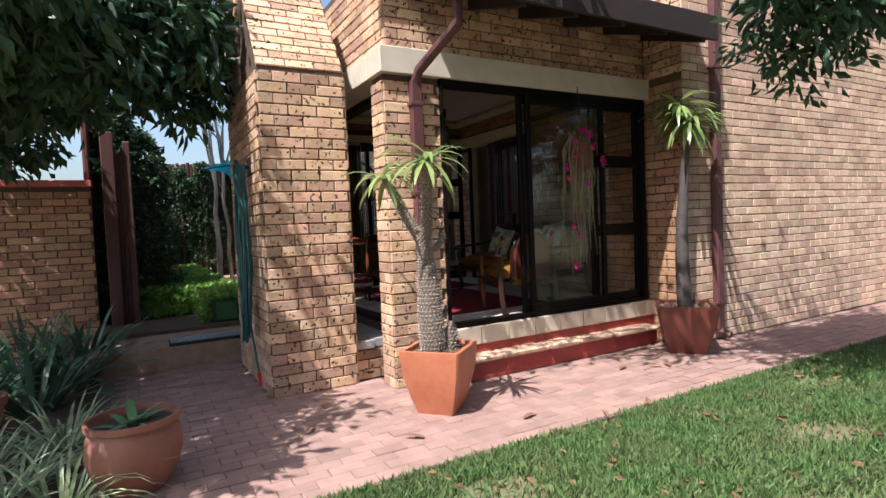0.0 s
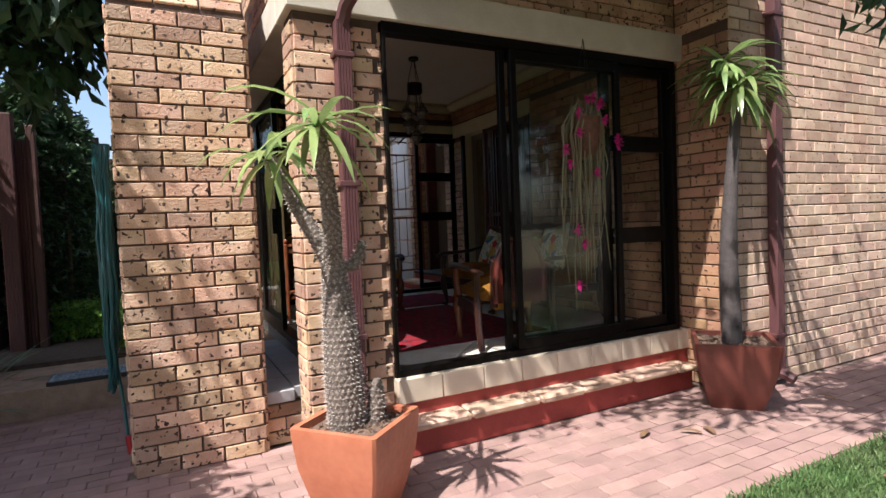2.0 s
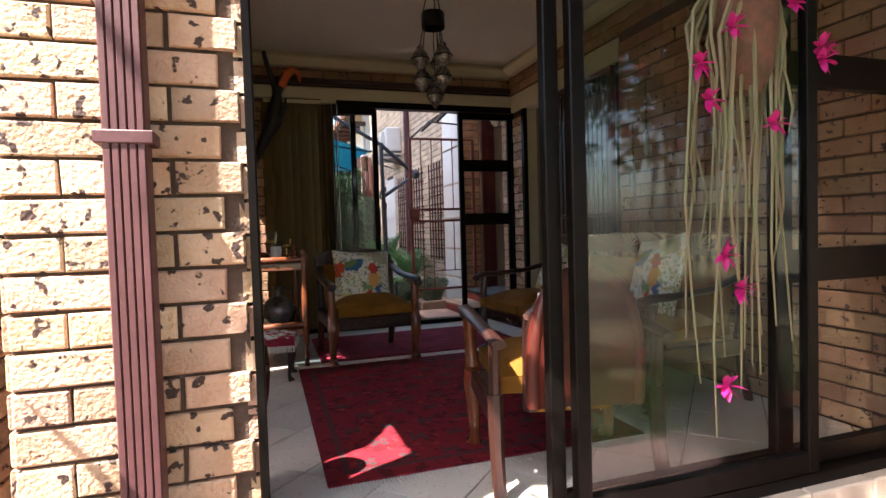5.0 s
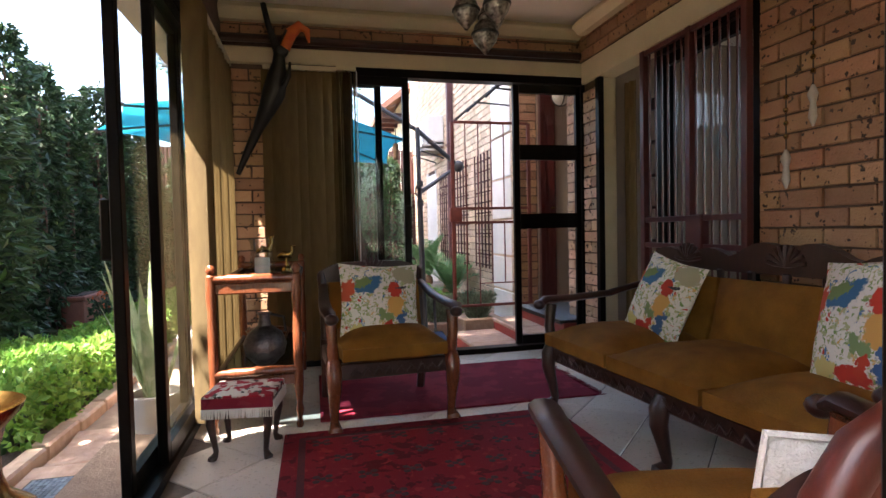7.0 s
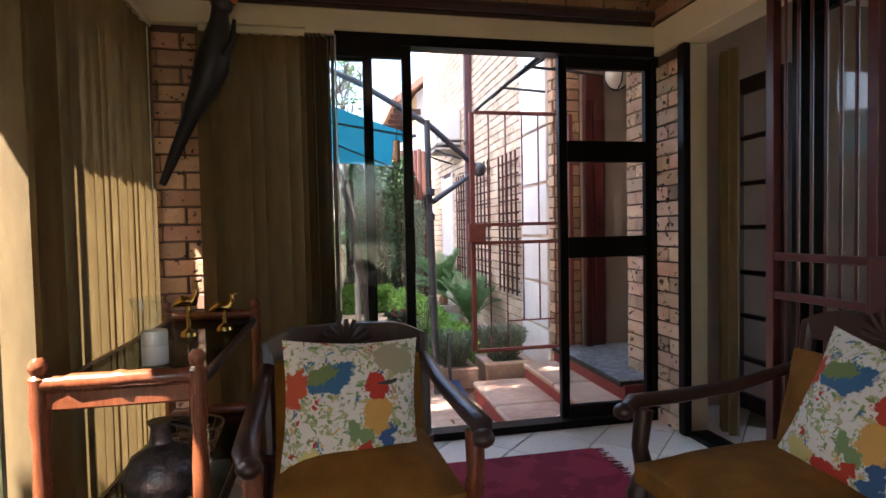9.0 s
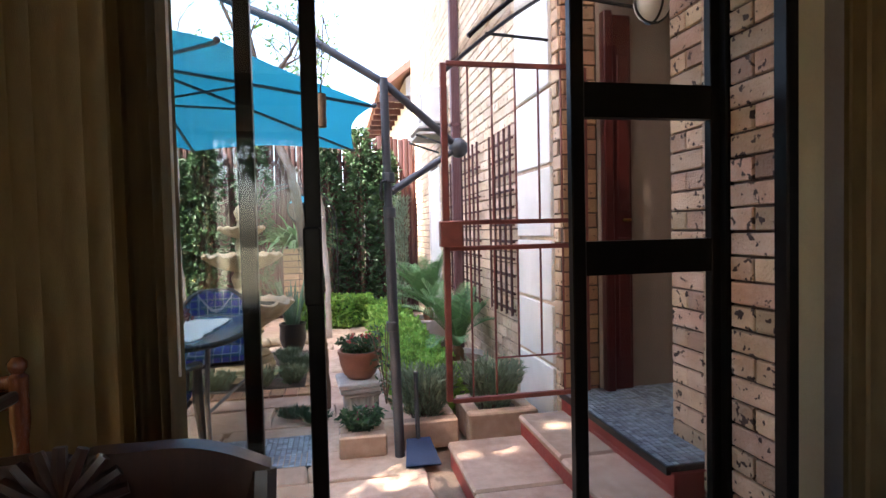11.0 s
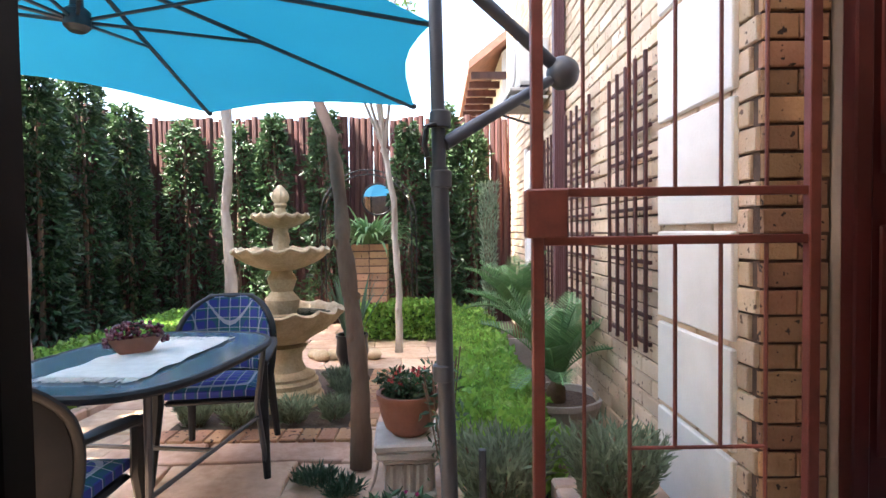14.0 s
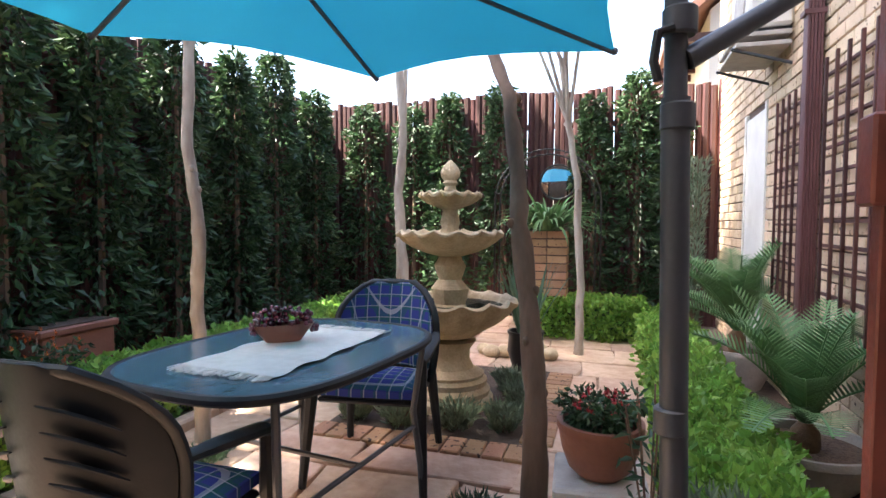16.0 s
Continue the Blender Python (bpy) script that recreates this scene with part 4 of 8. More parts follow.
# The last four clumps and last three limbs are unseen, added to shade lawn and step.
tree("lawn_tree", "broad-leaved tree over the lawn with dark drooping leaves", (4.6, 0.4, 0),
     [([(0, 0, 0), (0.0, 0.1, 1.6), (0.1, 0.3, 2.8), (0.2, 0.6, 4.2)], 0.13), ([(0.05, 0.25, 2.5), (0.1, 0.9, 3.1), (0.0, 1.7, 3.3)], 0.05), ([(0.05, 0.25, 2.5), (0.9, 0.8, 3.0), (1.8, 1.3, 3.2)], 0.045), ([(0.1, 0.3, 2.8), (-0.8, -0.9, 4.6), (-2.4, -2.4, 6.1)], 0.07), ([(0.1, 0.3, 2.9), (0.6, -0.9, 4.8), (1.2, -2.3, 6.3)], 0.07), ([(0.1, 0.3, 2.9), (-1.4, 1.6, 3.9), (-2.4, 2.3, 4.0), (-3.8, 2.7, 4.1)], 0.05)],
     [(-0.1, 1.85, 2.95, 0.45, 0.5, 0.65, 0.14), (0.8, 1.5, 3.35, 0.9, 0.7, 0.45, 0.24), (-1.0, 1.3, 3.85, 0.9, 0.9, 0.4, 0.2), (0.4, 0.6, 4.5, 2.0, 1.6, 0.8, 0.28), (-2.6, -2.6, 6.3, 2.6, 1.8, 0.8, 0.4), (1.2, -2.4, 6.5, 2.4, 1.6, 0.8, 0.4), (-2.9, 2.6, 4.0, 1.3, 0.35, 0.3, 0.055), (-2.05, 2.05, 4.0, 0.5, 0.35, 0.3, 0.03)],
     0.12, LEAFDARK, BARKBROWN, 12000, 6, 0.4)

# hanging basket in front of the fixed glass
bask = thing("hanging_basket", "hanging clay basket with trailing stems and magenta flowers", "hanging plant", pose(3.80, 3.98, 1.77))
part("pot", Geo().lathe([(0.05, 0), (0.085, 0.06), (0.10, 0.2), (0.105, 0.28), (0.095, 0.28), (0.09, 0.22)], 18), mat("dark brown clay", (0.17, 0.065, 0.04), (0.08, 0.05, 0.025), 20, 0.9, 0.6, 60), bask)
for i in range(3):
    a = 2.1 * i
    part("wire", Geo().tube([(0.1 * math.cos(a), 0.1 * math.sin(a), 0.27), (0, 0, 0.83)], 0.002, 5), BLACK, bask)
for k in range(34):
    a = rs.uniform(0, 6.283)
    L = rs.choice([0.35, 0.5, 0.7, 0.9, 1.15, 1.3]) * rs.uniform(0.7, 1.0)
    r = rs.uniform(0.09, 0.2)
    zt = rs.uniform(0.28, 0.42)
    pts = [(0.06 * math.cos(a), 0.06 * math.sin(a), 0.26), (0.10 * math.cos(a), 0.08 * math.sin(a), zt), (r * math.cos(a), min(r * math.sin(a) * 0.5, 0.05), zt - 0.12)]
    for q in range(1, 5):
        pts.append((r * math.cos(a) * (1 + 0.15 * math.sin(q + k)) + 0.02 * rs.uniform(-1, 1), min(r * math.sin(a) * 0.5, 0.05), zt - 0.12 - L * q / 4))
    part("trailing_stem", Geo().tube(pts, [0.005, 0.007, 0.007, 0.006, 0.005, 0.004, 0.0025], 5), TRAIL, bask)


def flower(g, c, r, rs):
    for i in range(9):
        a = 0.7 * i + rs.uniform(-0.2, 0.2)
        g.blade(c, (math.cos(a), -0.5 + 0.8 * rs.random() - 0.4, math.sin(a)), r * rs.uniform(0.8, 1.2), r * 0.45, 0.3, 3)


for x, z in [(-0.083, 0.38), (-0.035, 0.386), (0.02, 0.34), (0.03, 0.36), (0.065, 0.24), (-0.166, 0.15), (-0.28, 0.04), (-0.25, -0.06), (0.18, 0.12), (0.185, 0.08), (-0.015, -0.12), (-0.14, -0.60), (-0.20, -0.50), (-0.20, -0.88), (-0.17, 0.28)]:
    g = Geo()
    flower(g, (x, -0.12, z), 0.05, rs)
    part("flower", g, PINK, bask, "magenta petals")


# leaf litter on the paving
for x, y, a in [(3.6, 3.35, 20), (4.0, 3.15, 70), (3.95, 3.2, 130), (2.2, 2.9, 10), (0.9, 3.5, 50), (5.2, 3.1, 80), (1.5, 3.0, 140)]:
    tagged(solo("fallen_leaf", Geo().blade((0, 0, 0.012), (1, 0, 0.25), 0.13, 0.04, 0.6, 4), WICKER, "dry curled brown leaf on the paving", "leaf", "fallen leaves", m=pose(x, y, 0.0, 0, 0, a)))

# ---- room ----
def scroll_leg(h, r=0.028, lean=(0.02, 0)):
    """A curved leg that ends in a carved foot."""
    pts = [(lean[0] * f, lean[1] * f, h * z) for f, z in ((0.0, 1.0), (0.9, 0.85), (1.0, 0.65), (0.2, 0.35), (-0.3, 0.14), (0.1, 0.07), (0.9, 0.02), (1.0, 0.0))]
    return Geo().tube(pts, [r * 1.25, r * 1.35, r * 1.2, r * 0.85, r * 0.7, r * 0.95, r * 1.25, r * 1.1], 10)


def pad(x0, y0, z0, x1, y1, z1, puff=0.03, n=8, seed=0):
    """A soft upholstered pad with rounded edges."""
    vs, fs = [], []
    def lift(a, b):
        return (1 - abs(2 * a - 1) ** 4) * (1 - abs(2 * b - 1) ** 4)
    for top in (0, 1):
        for i in range(n + 1):
            for j in range(n + 1):
                a, b = i / n, j / n
                s = 1 if top else -1
                mid = (z0 + z1) / 2
                z = mid + s * ((z1 - z0) / 2 * (0.55 + 0.45 * lift(a, b)) + puff * lift(a, b) * (1 if top else 0.3)) + 0.004 * noise.noise((a * 4 + seed, b * 4, top))
                vs.append((x0 + (x1 - x0) * a, y0 + (y1 - y0) * b, z))
    m = (n + 1) ** 2
    for i in range(n):
        for j in range(n):
            a = i * (n + 1) + j
            fs += [(a + 1, a + n + 2, a + n + 1, a)[::1], (m + a, m + a + n + 1, m + a + n + 2, m + a + 1)]
    for i in range(n):
        for a, b in ((i * (n + 1), (i + 1) * (n + 1)), ((i + 1) * (n + 1) + n, i * (n + 1) + n), (i + 1, i), (n * (n + 1) + i, n * (n + 1) + i + 1)):
            fs.append((a, b, m + b, m + a))
    return Geo().add(vs, fs)


def cushion(label, m, size=0.44, thick=0.13):
    """A square scatter cushion with pinched corners, in its own plane (x across, z up)."""
    n, vs, fs = 14, [], []
    for s in (-1, 1):
        for i in range(n + 1):
            for j in range(n + 1):
                u, v = 2 * i / n - 1, 2 * j / n - 1
                pull = 1 - 0.075 * (1 - u * u) * abs(v) - 0.075 * (1 - v * v) * abs(u)
                t = thick / 2 * ((1 - abs(u) ** 2.6) * (1 - abs(v) ** 2.6)) ** 0.55
                vs.append((u * size / 2 * pull, s * (t + 0.006 * noise.noise((u * 2, v * 2, s))), v * size / 2 * pull))
    q = (n + 1) ** 2
    for i in range(n):
        for j in range(n):
            a = i * (n + 1) + j
            fs += [(a, a + n + 1, a + n + 2, a + 1), (q + a, q + a + 1, q + a + n + 2, q + a + n + 1)]
    for i in range(n):
        for a, b in ((i * (n + 1), (i + 1) * (n + 1)), (i * (n + 1) + n, (i + 1) * (n + 1) + n), (i, i + 1), (n * (n + 1) + i, n * (n + 1) + i + 1)):
            fs.append((a, b, q + b, q + a))
    return solo("scatter_cushion", Geo().add(vs, fs), PRINT, label, "cushion", "printed scatter cushions", m=m)


def crest(w, y, z, h, n=30, humps=3):
    """A carved top rail with a shell-shaped wave along its upper edge."""
    vs, fs = [], []
    for i in range(n + 1):
        u = i / n
        x = (u - 0.5) * w
        top = h * (0.45 + 0.40 * abs(math.sin(math.pi * humps * u)) + 0.35 * math.exp(-((u - 0.5) / 0.13) ** 2))
        for yy in (y - 0.022, y + 0.022):
            vs += [(x, yy, z), (x, yy * 1.0, z + top)]
    for i in range(n):
        a = 4 * i
        fs += [(a, a + 4, a + 5, a + 1), (a + 2, a + 3, a + 7, a + 6), (a + 1, a + 5, a + 7, a + 3), (a, a + 2, a + 6, a + 4)]
    fs += [(0, 1, 3, 2), (4 * n, 4 * n + 2, 4 * n + 3, 4 * n + 1)]
    return Geo().add(vs, fs)


def fan(x, y, z, r):
    g = Geo()
    for k in range(9):
        a = math.pi * (0.06 + 0.88 * k / 8)
        g.tube([(x, y, z), (x + 0.6 * r * math.cos(a), y - 0.006, z + 0.6 * r * math.sin(a)), (x + r * math.cos(a), y, z + r * math.sin(a))], [0.006, 0.012, 0.010], 6)
    return g


def seat_frame(name, label, category, m, w, seats, d=0.66, bd=0.0, bw=None):
    """A carved wooden armchair or settee that faces its own -y, with loose pads."""
    s = thing(name, label, category, m)
    bw = bw or w
    hw, hb = w / 2, bw / 2
    for sx in (-1, 1):
        part("front_leg", Geo().add(*shift_geo(scroll_leg(0.34, 0.03, (0, -0.03)), (sx * (hw - 0.04), -d / 2 + 0.05, 0))), REDWOOD if seats == 1 else DARKWOOD, s)
        part("back_leg", Geo().tube([(sx * (hw - 0.05), d / 2 - 0.02, 0.36), (sx * (hw - 0.05), d / 2 + 0.0, 0.15), (sx * (hw - 0.05), d / 2 + 0.05, 0.0)], [0.03, 0.026, 0.024], 8), DARKWOOD, s)
        part("arm_post", Geo().tube([(sx * (hw - 0.04), -d / 2 + 0.05, 0.34), (sx * (hw - 0.035), -d / 2 + 0.03, 0.44), (sx * (hw - 0.03), -d / 2 + 0.05, 0.56)], [0.032, 0.026, 0.03], 10), REDWOOD if seats == 1 else DARKWOOD, s)
        arm = part("arm_rest", Geo().tube([(sx * (hw - 0.03), -d / 2 - 0.03, 0.555), (sx * (hw - 0.02), -d / 2 + 0.02, 0.585), (sx * (hw - 0.02), -d / 4, 0.585), (sx * (hw - 0.03), d / 8, 0.60 if bw == w else 0.575), (sx * (hw - 0.05), d / 2 + (0.02 if bw == w else 0.09), 0.66 if bw == w else 0.555)],
                                          [0.026, 0.036, 0.034, 0.03, 0.026], 10, 0.6), DARKWOOD, s)
        part("scroll", Geo().ball((sx * (hw - 0.03), -d / 2 - 0.025, 0.56), 0.034, 10, 6, 0.8), DARKWOOD, arm, "carved scroll end")
        part("back_post", Geo().tube([(sx * (hb - 0.055), d / 2 - 0.02, 0.3), (sx * (hb - 0.05), d / 2 + 0.02, 0.58), (sx * (hb - 0.045), d / 2 + 0.06, 0.80 - bd)], 0.027, 8), DARKWOOD, s)
        if bw < w:
            part("rear_post", Geo().tube([(sx * (hw - 0.05), d / 2 - 0.02, 0.34), (sx * (hw - 0.05), d / 2 + 0.0, 0.55)], 0.022, 8), DARKWOOD, s)
        part("side_rail", Geo().cbox(sx * (hw - 0.045) - 0.016, -d / 2 + 0.05, 0.25, sx * (hw - 0.045) + 0.016, d / 2, 0.33), DARKWOOD, s)
    if seats > 1:
        part("front_leg", Geo().add(*shift_geo(scroll_leg(0.30, 0.03, (0, -0.03)), (0.02, -d / 2 + 0.05, 0))), DARKWOOD, s)
    rail = part("front_rail", Geo().cbox(-hw + 0.05, -d / 2 + 0.03, 0.25, hw - 0.05, -d / 2 + 0.065, 0.33, 0.008), DARKWOOD, s)
    carve = Geo()
    k = -hw + 0.12
    while k < hw - 0.1:
        carve.tube([(k, -d / 2 + 0.026, 0.27), (k + 0.025, -d / 2 + 0.02, 0.305), (k + 0.05, -d / 2 + 0.026, 0.275)], 0.006, 6)
        k += 0.055
    tagged(part("carving", carve, DARKWOOD, rail, "carved leaf scrolls"), kind="stuff")
    part("back_rail", Geo().cbox(-hb + 0.06, d / 2 + 0.0, 0.40, hb - 0.06, d / 2 + 0.035, 0.46), DARKWOOD, s)
    cr = part("crest_rail", crest(bw - 0.06, d / 2 + 0.06, 0.75 - bd, 0.13, 40, 2 * seats), DARKWOOD, s, "carved shell crest")
    for q in range(seats):
        part("shell", fan((q - (seats - 1) / 2) * (bw - 0.1) / seats, d / 2 + 0.035, 0.79 - bd, 0.095 if bw == w else 0.06), DARKWOOD, cr)
    for q in range(3 * seats):
        x = (q + 0.5) / (3 * seats) * (bw - 0.2) - (bw - 0.2) / 2
        part("splat", Geo().cbox(x - 0.02, d / 2 + 0.03, 0.46, x + 0.02, d / 2 + 0.05, 0.76 - bd), DARKWOOD, s)
    sw, sb = (w - 0.14) / seats, (bw - 0.14) / seats
    for q in range(seats):
        x0 = -(w - 0.14) / 2 + q * sw
        part("seat_pad", pad(x0 + 0.009, -d / 2 - 0.02, 0.325, x0 + sw - 0.009, d / 2 - 0.05, 0.435, 0.045, 12, q), MUSTARD, s, "mustard velvet seat pad")
        x0 = -(bw - 0.14) / 2 + q * sb
        bp = pad(x0 + 0.009, -0.19, -0.055, x0 + sb - 0.009, 0.17, 0.055, 0.032, 10, q + 5)
        part("back_pad", bp, MUSTARD, s, "mustard velvet back pad", True, pose(0, d / 2 - 0.06, 0.555 - bd * 0.6, 76, 0, 0))
    return s


arm1 = seat_frame("armchair", "carved dark wooden armchair with mustard velvet pads beside the trolley", "armchair", pose(3.05, 6.72, F + 0.012, 0, 0, 4), 0.68, 1, 0.60, 0.07)
arm2 = seat_frame("armchair", "carved wooden armchair with its back to the front glass", "armchair", pose(3.42, 4.53, F + 0.012, 0, 0, 167), 0.68, 1, 0.54, 0.16, 0.44)
shield = [(-0.175, 0.34), (-0.18, 0.48), (-0.17, 0.58), (-0.145, 0.68), (-0.11, 0.74), (-0.06, 0.775), (0.0, 0.785), (0.06, 0.775), (0.11, 0.74), (0.145, 0.68), (0.17, 0.58), (0.18, 0.48), (0.175, 0.34)]
MAHOGANY = mat("red mahogany", (0.10, 0.017, 0.009), (0.06, 0.010, 0.006), 9, 0.4, 0.05, 60, stretch=(8, 8, 1), coat=0.15)
part("back_panel", Geo().add([(x, y + 0.10 * (z - 0.5) * 0.4, z) for y in (0.335, 0.375) for x, z in shield],
                             [tuple(range(13))[::-1], tuple(range(13, 26))] + [(i, (i + 1) % 13, 13 + (i + 1) % 13, 13 + i) for i in range(13)]), MAHOGANY, arm2, "polished red mahogany back panel", False)
part("back_moulding", Geo().tube([(x, 0.355 + 0.04 * (z - 0.5), z) for x, z in shield], 0.026, 10), MAHOGANY, arm2, "rounded mahogany edge")
tagged(arm1, group="carved armchairs"), tagged(arm2, group="carved armchairs")
seat_frame("settee", "carved dark wooden three-seat settee with mustard velvet pads", "sofa", pose(4.30, 5.68, F + 0.004, 0, 0, -86), 1.84, 3)
cushion("printed cushion in red, green and blue on an armchair", pose(3.03, 6.71, F + 0.595, -18, 3, 4), 0.44)
cushion("printed floral cushion leaning at the settee's far arm", pose(4.36, 6.13, F + 0.62, -20, 10, -90), 0.42)
cushion("printed floral cushion leaning on the settee beside its near arm", pose(4.36, 5.08, F + 0.66, -18, -8, -96), 0.45)
back_cushion = cushion("cream cotton cushion leaning against an armchair's back", pose(3.43, 4.36, F + 0.535, 15, 3, -13), 0.34, 0.11)
back_cushion.data.materials[0] = FRINGE
part("piping", Geo().tube([(x * 0.172, 0, z * 0.172) for x, z in ((-1, -1), (-0.93, 0), (-1, 1), (0, 0.93), (1, 1), (0.93, 0), (1, -1), (0, -0.93), (-1, -1))], 0.006, 6), FRINGE, back_cushion)

# carpet, runner
def rug(name, label, material, x0, y0, x1, y1, z, fringe):
    r = thing(name, label, "rug", pose(0, 0, 0))
    n, vs, fs = 24, [], []
    g = Geo().cbox(x0, y0, z, x1, y1, z + 0.010, 0.004)
    part("woven_surface", g, material, r)
    fr = Geo()
    rr = random.Random(len(name))
    for side in fringe:
        k = x0 if side in "sn" else y0
        while k < (x1 if side in "sn" else y1):
            L = rr.uniform(0.03, 0.06)
            if side in "sn":
                yy, d = (y0, -1) if side == "s" else (y1, 1)
                fr.bar((k, yy, z + 0.004), (k + rr.uniform(-0.012, 0.012), yy + d * L, z + 0.003), 0.005, 0.003)
            else:
                xx, d = (x0, -1) if side == "w" else (x1, 1)
                fr.bar((xx, k, z + 0.004), (xx + d * L, k + rr.uniform(-0.012, 0.012), z + 0.003), 0.005, 0.003)
            k += 0.013
    tagged(part("fringe", fr, FRINGE if name == "carpet" else REDRUG, r, "", False), kind="stuff")
    return r


carpet = rug("carpet", "deep red hand-knotted carpet with dark motifs on the tiles", CARPET, 2.53, 4.64, 3.93, 6.48, F + 0.0035, "sn")
motif = Geo()
for i in range(7):
    for j in range(9):
        x, y = 2.70 + i * 0.18 + 0.09 * (j % 2), 4.80 + j * 0.19
        if x < 3.85:
            for dx, dy in ((-0.025, 0.02), (0.025, 0.02), (-0.025, -0.02), (0.025, -0.02), (0, 0)):
                motif.ball((x + dx, y + dy, F + 0.0136), 0.016, 7, 4, 0.06)
tagged(part("motif_field", motif, mat("dark wool motif", (0.025, 0.018, 0.018), (0.07, 0.03, 0.03), 60, 0.9), carpet, "", False), kind="stuff")
band = Geo()
for a, b, c, d in ((2.60, 4.72, 3.86, 4.75), (2.60, 6.37, 3.86, 6.40), (2.60, 4.75, 2.63, 6.37), (3.83, 4.75, 3.86, 6.37)):
    band.box(a, b, F + 0.0134, c, d, F + 0.0145)
part("border", band, mat("dark wool border", (0.06, 0.012, 0.016), (0.10, 0.02, 0.02), 60, 0.9), carpet, "", False)
rug("runner", "plain crimson runner rug before the garden door", REDRUG, 2.70, 6.62, 4.28, 7.55, F + 0.0035, "e")

# trolley
tro = thing("trolley", "turned wooden tea trolley with two glass shelves", "trolley", pose(2.18, 6.60, F))
for x in (0.02, 0.42):
    for y in (0.0, 1.18):
        post = part("post", Geo().lathe([(0.014, 0.0), (0.020, 0.02), (0.013, 0.05), (0.022, 0.09), (0.015, 0.13), (0.021, 0.18), (0.024, 0.24), (0.024, 0.50), (0.019, 0.60), (0.026, 0.66), (0.024, 0.74), (0.026, 0.78)], 12, (x, y)), REDWOOD, tro)
        part("finial", Geo().lathe([(0.026, 0.78), (0.016, 0.79), (0.024, 0.805), (0.024, 0.82), (0.012, 0.835)], 12, (x, y)), REDWOOD, post)
for z in (0.735, 0.27):
    for y in (0.0, 1.18):
        part("turned_rail", Geo().tube([(0.02, y, z + 0.03), (0.08, y, z + 0.03), (0.10, y, z + 0.03), (0.20, y, z + 0.03), (0.22, y, z + 0.03), (0.24, y, z + 0.03), (0.34, y, z + 0.03), (0.36, y, z + 0.03), (0.42, y, z + 0.03)],
                                       [0.024, 0.018, 0.024, 0.022, 0.027, 0.022, 0.024, 0.018, 0.024], 12), REDWOOD, tro)
        part("apron", Geo().cbox(0.03, y - 0.01, z - 0.045, 0.41, y + 0.01, z + 0.01), REDWOOD, tro)
    for x in (0.02, 0.42):
        part("side_rail", Geo().cbox(x - 0.012, 0.02, z - 0.02, x + 0.012, 1.16, z + 0.012), DARKWOOD, tro)
    part("shelf", Geo().box(0.035, 0.01, z + 0.0, 0.405, 1.17, z + 0.008), AMBERGLASS, tro, "smoked glass shelf", False)
hur = thing("hurricane_lamp", "glass hurricane lamp with a white pillar candle", "candle holder", pose(2.42, 6.84, F + 0.744))
part("glass_shade", Geo().lathe([(0.045, 0.0), (0.058, 0.02), (0.066, 0.07), (0.058, 0.13), (0.056, 0.17), (0.068, 0.215), (0.066, 0.216), (0.053, 0.17), (0.055, 0.13), (0.063, 0.07)], 24), CLEAR, hur)
part("candle", Geo().lathe([(0.038, 0.005), (0.039, 0.10), (0.036, 0.112), (0.01, 0.108)], 18), CANDLE, hur, "white pillar candle")
for x, y, h in ((2.40, 7.35, 0.20), (2.52, 7.45, 0.14)):
    orn = thing("brass_ornament", "small brass ornament on the trolley", "ornament", pose(x, y, F + 0.744), "brass ornaments")
    part("foot", Geo().lathe([(0.035, 0), (0.032, 0.015), (0.01, 0.03), (0.008, h * 0.6)], 12), BRASS, orn)
    part("body", Geo().tube([(-0.06, 0, h * 0.62), (-0.02, 0, h * 0.72), (0.02, 0, h * 0.70), (0.035, 0, h * 0.9), (0.03, 0, h * 1.1), (0.055, 0, h * 1.12)], [0.006, 0.024, 0.022, 0.011, 0.010, 0.004], 10), BRASS, orn)
bk = thing("jug", "dark hammered metal jug on the trolley's lower shelf", "jug", pose(2.42, 6.86, F + 0.278))
part("body", Geo().lathe([(0.05, 0), (0.10, 0.05), (0.115, 0.11), (0.09, 0.17), (0.035, 0.21), (0.028, 0.26), (0.04, 0.28)], 22), mat("hammered pewter", (0.20, 0.19, 0.19), (0.10, 0.095, 0.095), 40, 0.35, 0.5, 60, metal=0.8), bk)
part("handle", Geo().tube([(0.03, 0, 0.27), (0.10, 0, 0.25), (0.11, 0, 0.17)], 0.008, 8), BLACK, bk)
wb = thing("wire_basket", "dark wire basket on the trolley's lower shelf", "basket", pose(2.40, 7.3, F + 0.278))
for z, r in ((0.01, 0.09), (0.06, 0.11), (0.11, 0.13)):
    part("ring", Geo().tube([(r * math.cos(a), r * math.sin(a), z) for a in [2 * math.pi * i / 20 for i in range(21)]], 0.004, 5), WICKER, wb)
for i in range(14):
    a = 2 * math.pi * i / 14
    part("rib", Geo().tube([(0.09 * math.cos(a), 0.09 * math.sin(a), 0.01), (0.13 * math.cos(a), 0.13 * math.sin(a), 0.11)], 0.003, 5), WICKER, wb)

